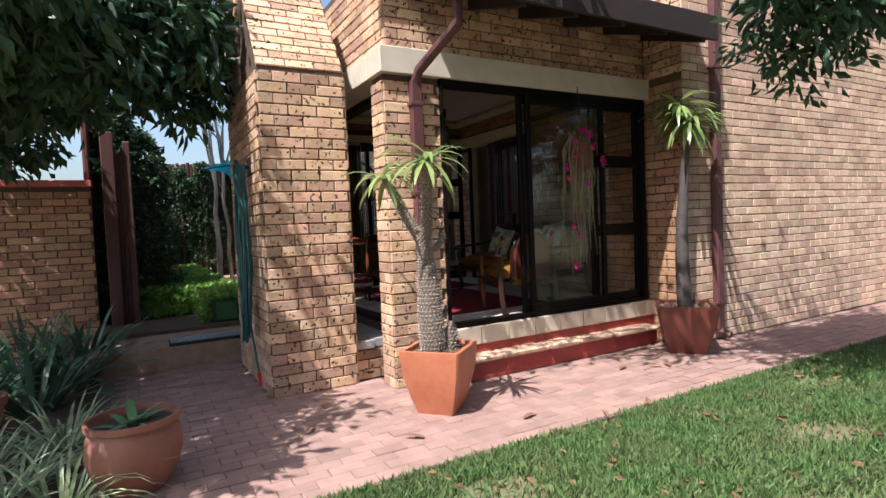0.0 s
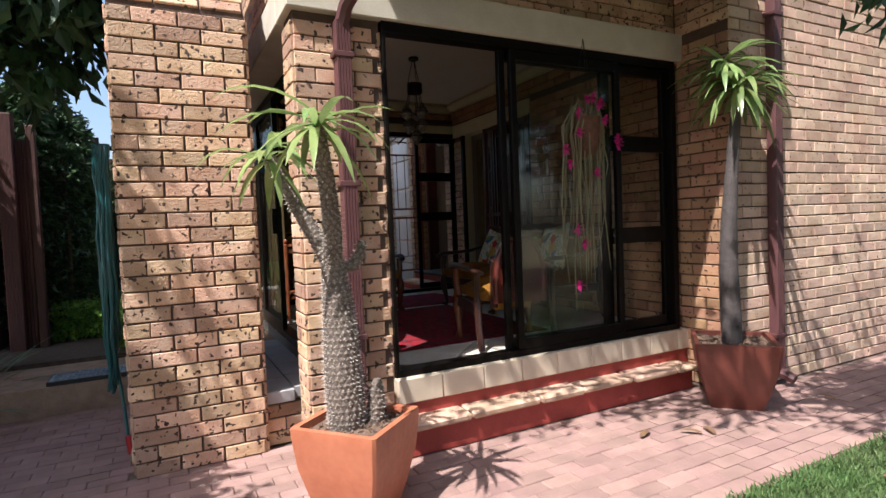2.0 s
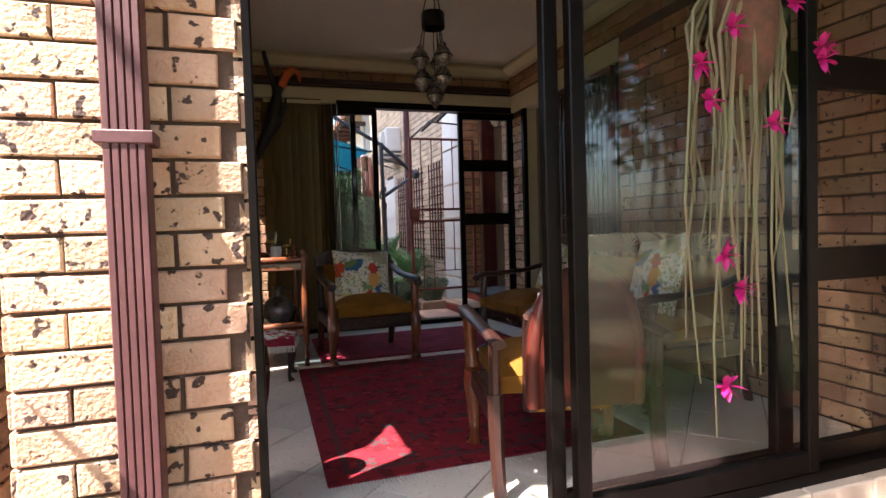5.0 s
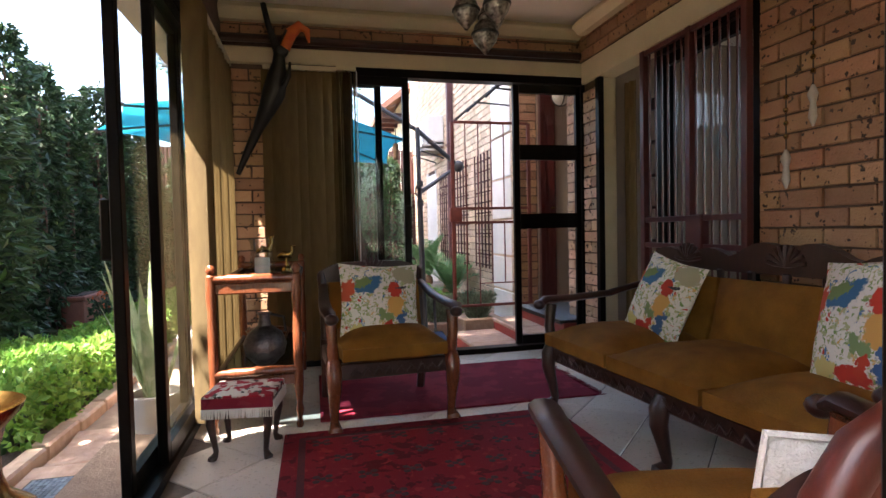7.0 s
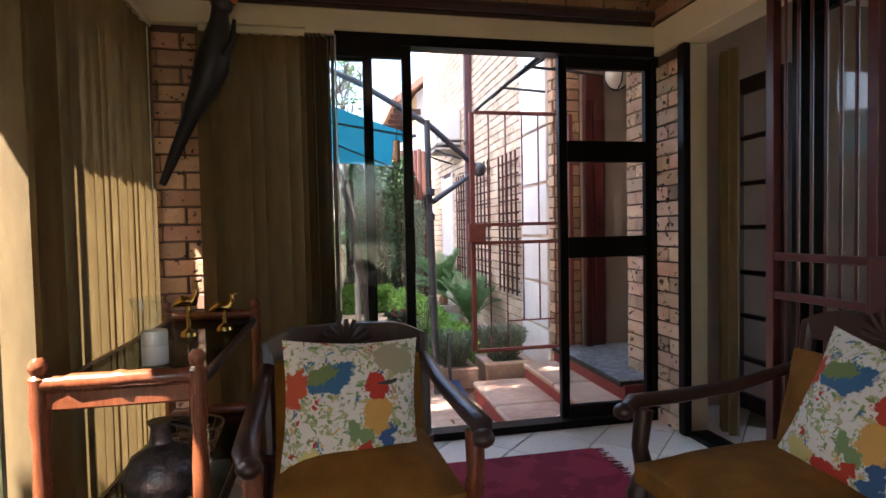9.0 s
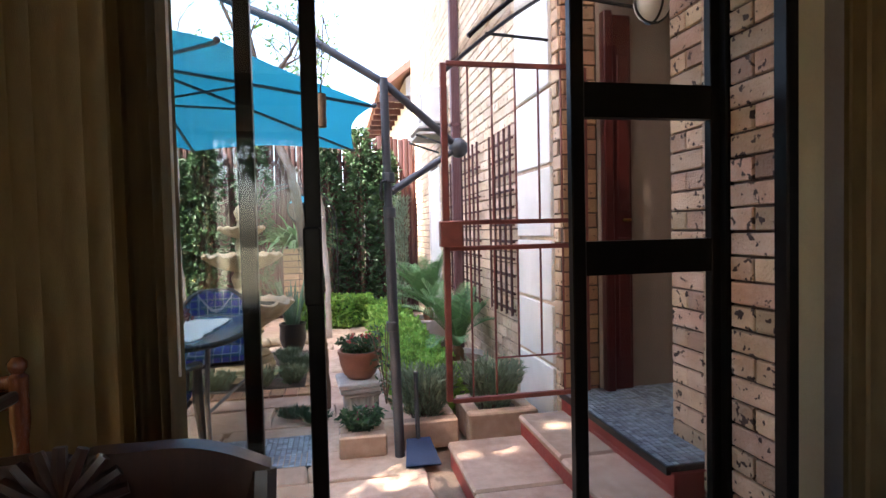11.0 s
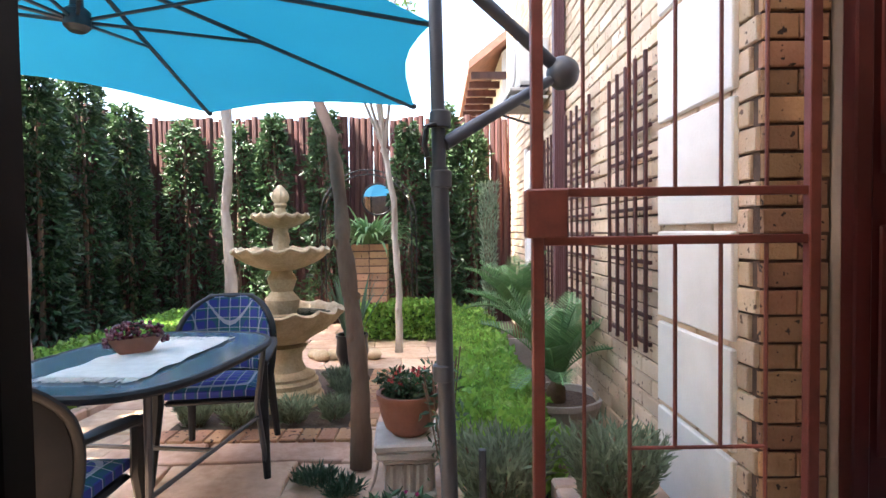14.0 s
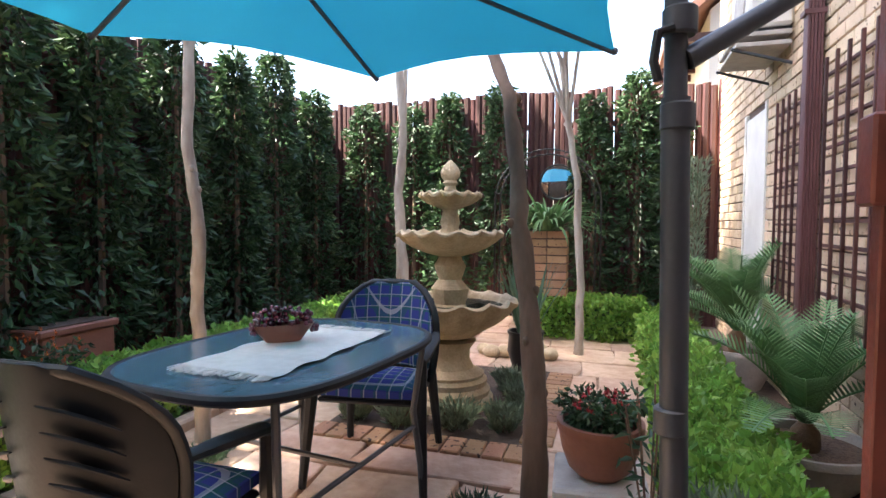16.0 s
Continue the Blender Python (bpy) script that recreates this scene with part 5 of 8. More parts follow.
# stool
stl = thing("stool", "small wooden stool with a fringed red woven cover", "stool", pose(2.37, 6.37, F, 0, 0, -8))
for x in (-0.11, 0.11):
    for y in (-0.10, 0.10):
        part("leg", Geo().add(*shift_geo(scroll_leg(0.25, 0.016, (math.copysign(0.012, x), math.copysign(0.012, y))), (x, y, 0))), DARKWOOD, stl)
part("seat", Geo().cbox(-0.14, -0.125, 0.235, 0.14, 0.125, 0.27, 0.01), REDWOOD, stl)
part("cover", pad(-0.148, -0.133, 0.262, 0.148, 0.133, 0.295, 0.006), KILIM, stl, "red, black and cream woven cover")
part("cover_edge", Geo().box(-0.150, -0.138, 0.225, 0.150, -0.130, 0.28), REDRUG, stl, "crimson edge", False)
fr = Geo()
for k in range(60):
    x = -0.148 + 0.296 * k / 59
    fr.tube([(x, -0.140, 0.235), (x + rs.uniform(-0.006, 0.006), -0.146, 0.195)], 0.003, 4)
    fr.tube([(0.152, -0.13 + 0.26 * k / 59, 0.26), (0.156, -0.13 + 0.26 * k / 59, 0.215)], 0.003, 4)
tagged(part("fringe", fr, FRINGE, stl, "cream cotton fringe", False), kind="stuff")

# brass vase
vase = thing("floor_vase", "tall polished brass vase on the tiled floor", "vase", pose(2.21, 4.60, F))
part("body", Geo().lathe([(0.09, 0), (0.095, 0.02), (0.075, 0.06), (0.07, 0.12), (0.10, 0.25), (0.128, 0.40), (0.135, 0.48), (0.128, 0.56), (0.10, 0.61), (0.070, 0.635), (0.062, 0.66), (0.060, 0.70), (0.068, 0.73), (0.088, 0.752), (0.091, 0.762), (0.064, 0.74), (0.055, 0.70)], 36), BRASS, vase)

# chandelier of pierced lanterns
ch = thing("chandelier", "cluster of pierced metal lanterns hung from the ceiling", "chandelier", pose(3.43, 6.02, 3.02))
CHZ = 0.055
part("rose", Geo().lathe([(0.05, -0.03), (0.05, -0.004), (0.03, 0.0)], 16), BLACK, ch)
part("hoop", Geo().lathe([(0.072, -0.36), (0.075, -0.35), (0.075, -0.27), (0.072, -0.26), (0.066, -0.26), (0.066, -0.36)], 20), BRONZE, ch, "pierced metal hoop")
for i in range(3):
    a = 2.094 * i + 0.4
    part("chain", Geo().tube([(0.01 * math.cos(a), 0.01 * math.sin(a), -0.02), (0.07 * math.cos(a), 0.07 * math.sin(a), -0.26)], 0.004, 5), BLACK, ch)
lantern_metal = mat("pierced dark metal", (0.05, 0.04, 0.035), (0.35, 0.33, 0.30), 55, 0.35, 0.4, 55, metal=0.9)
for i in range(7):
    a = 2.094 * i + 0.9
    r, z = ((0.09, -0.62) if i < 3 else (0.08, -0.75)) if i < 6 else (0.0, -0.85)
    x, y = r * math.cos(a), r * math.sin(a)
    z += CHZ
    part("chain", Geo().tube([(x * 0.7, y * 0.7, -0.35), (x, y, z + 0.10)], 0.003, 5), BLACK, ch)
    ln = part("lantern", Geo().lathe([(0.005, z - 0.075), (0.02, z - 0.055), (0.05, z - 0.02), (0.057, z + 0.01), (0.045, z + 0.045), (0.022, z + 0.07), (0.024, z + 0.085), (0.008, z + 0.10)], 16, (x, y)), lantern_metal, ch, "pierced silver lantern")
    part("collar", Geo().lathe([(0.059, z + 0.004), (0.061, z + 0.01), (0.059, z + 0.016)], 16, (x, y)), BLACK, ln)

# carved bird on the brick column: one plain mesh
g = Geo().tube([(2.195, 7.80, 1.82), (2.27, 7.77, 1.98), (2.34, 7.74, 2.12), (2.41, 7.72, 2.26), (2.455, 7.70, 2.36), (2.48, 7.70, 2.47), (2.495, 7.70, 2.57), (2.50, 7.70, 2.63)], [0.016, 0.028, 0.036, 0.060, 0.078, 0.068, 0.044, 0.038], 12)
g.ball((2.51, 7.70, 2.65), 0.05, 12, 8).tube([(2.53, 7.70, 2.67), (2.58, 7.69, 2.77), (2.64, 7.68, 2.82), (2.69, 7.68, 2.79), (2.70, 7.68, 2.71)], [0.044, 0.044, 0.036, 0.024, 0.008], 10)
g.tube([(2.49, 7.71, 2.64), (2.43, 7.73, 2.84), (2.40, 7.74, 2.98)], [0.03, 0.022, 0.02], 8).tube([(2.52, 7.66, 2.40), (2.56, 7.64, 2.47), (2.57, 7.64, 2.56)], [0.022, 0.016, 0.008], 8)
statue = solo("carved_ornament", g, BLACK, "carved black wooden ornament with an orange beak shape", "ornament")
statue.data.materials.append(ORANGE)
for p in statue.data.polygons:
    c = p.center
    if c.x > 2.545 and c.z > 2.66:
        p.material_index = 1

# blinds
def blinds(label, x0, y0, x1, y1, n, z0, z1, turn, material=BLIND):
    b = thing("vertical_blind", label, "blind", pose(0, 0, 0), "vertical blinds")
    part("head_rail", Geo().tube([(x0, y0, z1 + 0.02), (x1, y1, z1 + 0.02)], 0.022, 4), CREAM, b)
    d = Vector((x1 - x0, y1 - y0, 0))
    base = math.atan2(d.y, d.x)
    for k in range(n):
        p = Vector((x0, y0, 0)) + d * ((k + 0.5) / n)
        a = base + radians(turn + 6 * math.sin(k * 1.7))
        u = Vector((math.cos(a), math.sin(a), 0)) * 0.048
        w = Vector((-u.y, u.x, 0)) * 0.12
        g = Geo().add([p - u + Vector((0, 0, z0)), p + w + Vector((0, 0, z0)), p + u + Vector((0, 0, z0)), p - u + Vector((0, 0, z1)), p + w + Vector((0, 0, z1)), p + u + Vector((0, 0, z1))], [(0, 1, 4, 3), (1, 2, 5, 4)])
        part("slat", g, material, b)
    part("cord", Geo().tube([(x1, y1 - 0.02, z0 + 0.7), (x1 + 0.003, y1 - 0.02, z1)], 0.004, 5), FRINGE, b)
    return b


blinds("beige fabric vertical blind drawn beside the garden door", 2.38, 7.80, 2.98, 7.80, 10, F + 0.06, 2.55, 28)
blinds("beige fabric vertical blind drawn along the side glass", 2.16, 6.85, 2.16, 7.78, 12, F + 0.06, 2.55, -12)
blinds("beige fabric vertical blind stacked at the side door", 2.15, 6.60, 2.15, 6.82, 8, F + 0.06, 2.55, 78)
blinds("beige fabric vertical blind stacked beside the garden door", 2.88, 7.76, 3.02, 7.76, 6, F + 0.06, 2.55, 75)
# inner doorway: jambs, curtain, security gate, far door, stairs
setting("door_frame_inner", Geo().cbox(4.84, 7.58, F, 4.885, 7.64, DOOR_TOP).cbox(4.84, 6.02, F, 5.0, 6.08, DOOR_TOP).box(4.86, 6.08, F, 4.98, 7.58, F + 0.03), BRONZE, "bronze aluminium frame of the inner door")
door_4 = slider("door_4", "bronze aluminium inner sliding door with dark glass", pose(4.93, 6.92, F, 0, 0, -90), 0.86, DOOR_TOP - F, [(0.0, 0.86, 0.0, ())])
cur = Geo()
pv = []
for i in range(13):
    pv.append((5.07 + 0.022 * math.sin(i * 1.3), 7.46 + 0.012 * i))
cur.add([(x, y, F + 0.02) for x, y in pv] + [(x, y, 2.5) for x, y in pv], [(i, i + 1, 14 + i, 13 + i) for i in range(12)])
setting("door_reveal_inner", Geo().cbox(4.886, 7.60, F, 5.0, 7.629, DOOR_TOP), CREAM, "cream plaster reveal of the inner door")
solo("curtain", cur, BLIND, "beige curtain drawn aside in the inner doorway", "curtain")
sg = thing("security_gate", "maroon steel security gate slid across the inner door", "gate", pose(4.79, 6.06, F))
for y in (0.0, 0.42, 0.86):
    part("stile", Geo().cbox(-0.02, y - 0.02, 0.02, 0.02, y + 0.02, 2.10, 0.003), MAROON, sg)
for z in (0.04, 0.86, 1.02, 2.08):
    part("rail", Geo().cbox(-0.014, 0.0, z - 0.016, 0.014, 0.86, z + 0.016, 0.003), MAROON, sg)
for k in range(1, 14):
    if k != 7:
        part("bar", Geo().tube([(0, 0.86 * k / 14, 0.05), (0, 0.86 * k / 14, 2.07)], 0.0065, 6), MAROON, sg)
part("lock_box", Geo().cbox(-0.03, 0.30, 0.84, 0.03, 0.42, 1.04, 0.006), MAROON, sg)
door_5 = tagged(thing("door_5", "dark wooden glazed door standing open in the hall", "door", pose(5.5, 7.97, F, 0, 0, -90)), kind="structure")
part("stile", Geo().cbox(0, -0.02, 0, 0.03, 0.02, 2.05), DARKWOOD, door_5)
part("stile", Geo().cbox(0.24, -0.02, 0, 0.40, 0.02, 2.05), DARKWOOD, door_5)
for z in (0.0, 0.30, 0.57, 0.84, 1.12, 1.39, 1.67, 1.95):
    part("rail", Geo().cbox(0.03, -0.018, z, 0.24, 0.018, z + (0.10 if z in (0.0, 1.95) else 0.03)), DARKWOOD, door_5)
st = tagged(thing("stairs", "pale tiled staircase in the hall", "stairs"), kind="structure")
for k in range(9):
    part("step", Geo().cbox(6.4, 7.3 - 0.26 * k - 0.28, F + 0.0, 7.58, 7.3 - 0.26 * k, F + 0.18 * (k + 1), 0.008), SILLTILE, st)
part("handrail", Geo().tube([(6.38, 7.3, F + 0.95), (6.38, 5.0, F + 2.5)], 0.03, 8), DARKWOOD, st)
for y, z in ((5.86, 1.72), (5.72, 1.98)):
    o = thing("wall_charm", "small string of metal charms on the brick wall", "ornament", pose(4.82, y, z), "wall charms")
    part("string", Geo().tube([(0, 0, 0), (0, 0, 0.36)], 0.003, 5), BLACK, o)
    part("charm", Geo().lathe([(0.004, -0.16), (0.02, -0.12), (0.012, -0.06), (0.024, -0.02), (0.006, 0.02)], 10), PALESTONE, o)
    for k in range(4):
        part("bead", Geo().ball((0, 0, 0.08 + 0.06 * k), 0.012, 8, 5), BRASS, o)

# ---- garden ----
def fence(label, m, length, height, seed):
    f = thing("log_fence", label, "fence", m, "log fences")
    r = random.Random(seed)
    x = 0.05
    while x < length:
        rad = r.uniform(0.042, 0.058)
        h = height + r.uniform(-0.04, 0.04)
        part("log", Geo().tube([(x, 0, 0), (x + r.uniform(-0.01, 0.01), 0, h * 0.5), (x + r.uniform(-0.012, 0.012), 0, h)], [rad, rad * 0.97, rad * 0.9], 8), LOG, f)
        x += rad * 1.62
    for z in (0.5, height - 0.4):
        part("rail", Geo().tube([(0, 0.08, z), (length, 0.08, z)], 0.04, 7), LOG, f)
    return f


fence("dark red-brown log fence along the garden's end", pose(-0.45, 15.0, G), 5.25, 2.82, 1)
fence("dark red-brown log fence along the garden's side", pose(-0.45, 15.0, G, 0, 0, -90), 7.0, 2.82, 2)


def ivy(label, x, y, rx, ry, h, n, seed, material=LEAF, group="climbing shrubs on the fence"):
    rng = np.random.default_rng(seed)
    z = rng.uniform(0.05, 1, n) ** 0.85 * h
    a = rng.uniform(0, 2 * math.pi, n)
    taper = np.clip(1.2 - 0.5 * z / h - 0.9 * np.maximum(z / h - 0.88, 0) * 4, 0.15, 1.2) * (1 + 0.22 * np.sin(z * 7 + seed) + 0.15 * np.sin(z * 17 + a * 3))
    rr = rng.uniform(0.35, 1, n) ** 0.4 * taper
    P = np.stack([x + rx * rr * np.cos(a), y + ry * rr * np.sin(a), G + z], 1) + rng.normal(0, 0.025, (n, 3))
    W = np.stack([np.cos(a), np.sin(a), rng.normal(-0.25, 0.5, n)], 1) + rng.normal(0, 0.5, (n, 3))
    ob = leaves("climbing_shrub", P, W, 0.085, material, None, label, "shrub", 0.45, 0.4, seed)
    ob["group"] = group
    st = Geo().tube([(x, y, G), (x + 0.02, y, G + h * 0.5), (x, y + 0.02, G + h * 0.9)], [0.03, 0.025, 0.01], 6)
    s = part("stem", st, BARKBROWN, ob)
    return ob


rg = random.Random(4)
y = 8.25
k = 0
while y < 14.8:
    ivy("dark green climbing shrub clipped flat against the log fence", -0.12 + rg.uniform(-0.05, 0.05), y, 0.23, 0.27, rg.uniform(2.8, 3.2), 3800, 100 + k)
    y += rg.uniform(0.66, 0.84)
    k += 1
for x, h, w in ((0.35, 2.75, 0.28), (1.05, 2.7, 0.25), (1.55, 2.85, 0.24), (2.25, 2.9, 0.26), (3.35, 2.7, 0.22), (3.85, 2.95, 0.2), (4.25, 2.6, 0.2)):
    k += 1
    ivy("dark green climbing shrub against the garden's end fence", x, 14.85, w, 0.18, h, 2600, 100 + k)
ivy("dense dark green hedge shrub beside the gate", 0.12, 8.6, 0.34, 0.5, 2.5, 5200, 170)


def hedge(label, x0, y0, x1, y1, h, n, seed, material=LEAFLIME, size=0.05):
    """A clipped low hedge: leaves through its outer skin over a dark box standing in for inner shade."""
    rng = np.random.default_rng(seed)
    face = rng.random(n)
    u, v, w = rng.random(n), rng.random(n), rng.random(n)
    X, Y = x0 + (x1 - x0) * u, y0 + (y1 - y0) * v
    Z = G + h * (0.95 + 0.07 * np.sin(X * 9) * np.sin(Y * 8) + 0.05 * rng.normal(size=n))
    N = np.stack([np.zeros(n), np.zeros(n), np.ones(n)], 1)
    side = face > 0.5
    sx = rng.random(n) > 0.5
    long_y = (y1 - y0) > (x1 - x0)
    bulge = 0.03 * np.sin((Y if long_y else X) * 11) + 0.03 * rng.normal(size=n)
    if long_y:
        X = np.where(side, np.where(sx, x1 + bulge, x0 - bulge), X)
        N[:, 0] = np.where(side, np.where(sx, 1, -1), 0)
    else:
        Y = np.where(side, np.where(sx, y1 + bulge, y0 - bulge), Y)
        N[:, 1] = np.where(side, np.where(sx, 1, -1), 0)
    Z = np.where(side, G + 0.03 + (h * 0.97) * w, Z)
    W = N * 0.22 + rng.normal(0, 0.6, (n, 3))
    hd = thing("low_hedge", label, "hedge", pose(0, 0, 0), "clipped low hedges")
    leaves("foliage", np.stack([X, Y, Z], 1), W, size, material, hd, "", "", 0.75, 0.4, seed)
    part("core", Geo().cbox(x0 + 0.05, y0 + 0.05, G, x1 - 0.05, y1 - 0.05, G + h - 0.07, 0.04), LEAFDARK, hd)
    return hd


hedge("bright green clipped low hedge along the house wall", 3.93, 9.85, 4.24, 13.9, 0.32, 32000, 1)
hedge("bright green clipped low hedge at the garden's end", 2.85, 13.7, 3.92, 14.1, 0.40, 8000, 2)
hedge("bright green clipped low hedge along the side path", 0.72, 7.0, 1.14, 13.8, 0.36, 26000, 3)
hedge("bright green clipped low hedge beyond the paving step", 0.02, 8.0, 0.70, 8.45, 0.36, 6000, 4)
setting("bed_side", Geo().box(-0.4, 6.9, G - 0.03, 1.19, 14.9, G + 0.01), SOIL, "dark planting bed below the fence")
setting("bed_wall", Geo().box(3.92, 9.75, G - 0.03, 4.77, 14.9, G + 0.012), SOIL, "dark planting bed below the house wall")
kerb = tagged(thing("kerb_side", "stone edging along the planting bed", "edging"), kind="structure")
for i in range(18):
    part("edging_stone", Geo().cbox(1.19, 6.2 + i * 0.42, G - 0.05, 1.29, 6.2 + i * 0.42 + 0.41, G + 0.045 + 0.006 * (i % 3), 0.012), FLAG, kerb)

# flagstones
gf = bpy.data.objects["garden_floor"]
rf = random.Random(31)
y = 6.10
while y < 14.8:
    rh = rf.uniform(0.36, 0.56)
    x = 1.30
    while x < 3.9:
        w = min(rf.uniform(0.42, 0.85), 3.9 - x)
        if w < 0.12:
            break
        if not (y < 7.95 and x + w > 2.02) and not (10.75 < y + rh / 2 < 12.4 and 2.0 < x + w / 2 < 3.2):
            j = lambda: rf.uniform(-0.022, 0.022)
            g = 0.004
            o = [(x + g + j(), y + g + j()), (x + w * 0.5 + j(), y + g + j()), (x + w - g + j(), y + g + j()), (x + w - g + j(), y + rh * 0.5 + j()), (x + w - g + j(), y + rh - g + j()), (x + w * 0.5 + j(), y + rh - g + j()), (x + g + j(), y + rh - g + j()), (x + g + j(), y + rh * 0.5 + j())]
            z = G + rf.uniform(-0.004, 0.006)
            cx, cy = x + w / 2, y + rh / 2
            inner = [(cx + (a - cx) * 0.97, cy + (b - cy) * 0.97) for a, b in o]
            gg = Geo().add([(a, b, G - 0.03) for a, b in o] + [(a, b, z - 0.006) for a, b in o] + [(a, b, z + rf.uniform(-0.001, 0.002)) for a, b in inner],
                           [(i, (i + 1) % 8, 8 + (i + 1) % 8, 8 + i) for i in range(8)] + [(8 + i, 8 + (i + 1) % 8, 16 + (i + 1) % 8, 16 + i) for i in range(8)] + [tuple(range(16, 24))])
            part("flagstone", gg, FLAG, gf, "", False)
        x += w
    y += rh
# brick edging and bed round the fountain
setting("bed_fountain", Geo().box(2.02, 10.8, G - 0.02, 3.22, 12.4, G + 0.008), SOIL, "dark planting bed round the fountain")
fe = tagged(thing("edging_fountain", "row of clay brick edging round the fountain bed", "edging"), kind="structure")
for i in range(11):
    part("brick", Geo().cbox(2.0 + 0.112 * i, 10.66, G - 0.02, 2.105 + 0.112 * i, 10.85, G + 0.022, 0.006), BRICKRED, fe)
for i in range(13):
    part("brick", Geo().cbox(3.16, 10.9 + 0.112 * i, G - 0.02, 3.34, 11.005 + 0.112 * i, G + 0.022, 0.006), BRICKRED, fe)

# fountain
fo = thing("fountain", "three-tiered cast stone fountain with scalloped bowls", "fountain", pose(2.60, 11.45, G))
part("base", Geo().lathe([(0.29, 0), (0.29, 0.06), (0.265, 0.08), (0.27, 0.11), (0.245, 0.14), (0.25, 0.175), (0.225, 0.195), (0.23, 0.215), (0.16, 0.25), (0.135, 0.31), (0.135, 0.37), (0.18, 0.43)], 32), STONE, fo)


def bowl(z, r, d, lobes, neck):
    """A shell-like bowl whose thick rim waves up and down, with flutes below."""
    g = Geo().lathe([(neck, z - d), (neck * 1.3, z - d * 0.97), (r * 0.5, z - d * 0.82), (r * 0.72, z - d * 0.58), (r * 0.88, z - d * 0.30), (r * 0.95, z - d * 0.10), (r, z - 0.004), (r * 1.01, z + 0.012), (r * 0.97, z + 0.022),
                     (r * 0.91, z + 0.012), (r * 0.85, z - d * 0.14), (r * 0.5, z - d * 0.3), (neck, z - d * 0.35)], 120)
    out = []
    for x, y, h in g.v:
        q = math.hypot(x, y)
        f = max(q / r - 0.35, 0) / 0.65
        wave = abs(math.cos(math.atan2(y, x) * lobes / 2))
        k = 1 + f * f * 0.06 * (wave - 0.5)
        out.append((x * k, y * k, h - f ** 3 * 0.03 * (0.5 + r) * (wave - 0.4)))
    g.v = out
    return g


part("bowl", bowl(0.69, 0.44, 0.24, 14, 0.13), STONE, fo, "wide scalloped bowl")
part("column", Geo().lathe([(0.12, 0.58), (0.13, 0.62), (0.10, 0.67), (0.115, 0.72), (0.125, 0.77), (0.075, 0.83), (0.09, 0.87), (0.105, 0.92), (0.08, 0.96), (0.06, 1.03)], 28, (0, 0), 0.05, 8), STONE, fo)
part("bowl", bowl(1.13, 0.345, 0.15, 14, 0.07), STONE, fo, "middle scalloped bowl")
part("column", Geo().lathe([(0.07, 1.06), (0.075, 1.12), (0.055, 1.17), (0.065, 1.20), (0.05, 1.27), (0.055, 1.31)], 24, (0, 0), 0.05, 8), STONE, fo)
part("bowl", bowl(1.38, 0.205, 0.09, 14, 0.05), STONE, fo, "small scalloped bowl")
part("column", Geo().lathe([(0.05, 1.34), (0.045, 1.40), (0.035, 1.44), (0.05, 1.46), (0.04, 1.48)], 20), STONE, fo)
part("finial", Geo().lathe([(0.035, 1.47), (0.058, 1.50), (0.062, 1.53), (0.05, 1.56), (0.03, 1.585), (0.008, 1.61)], 24, (0, 0), 0.08, 9), STONE, fo, "stone pine cone finial")
for zz, r in ((0.66, 0.40), (1.115, 0.31), (1.375, 0.18)):
    part("water", Geo().lathe([(r * 0.9, zz - 0.01), (r * 0.9, zz - 0.004)], 32), AMBERGLASS, fo, "still water", False)

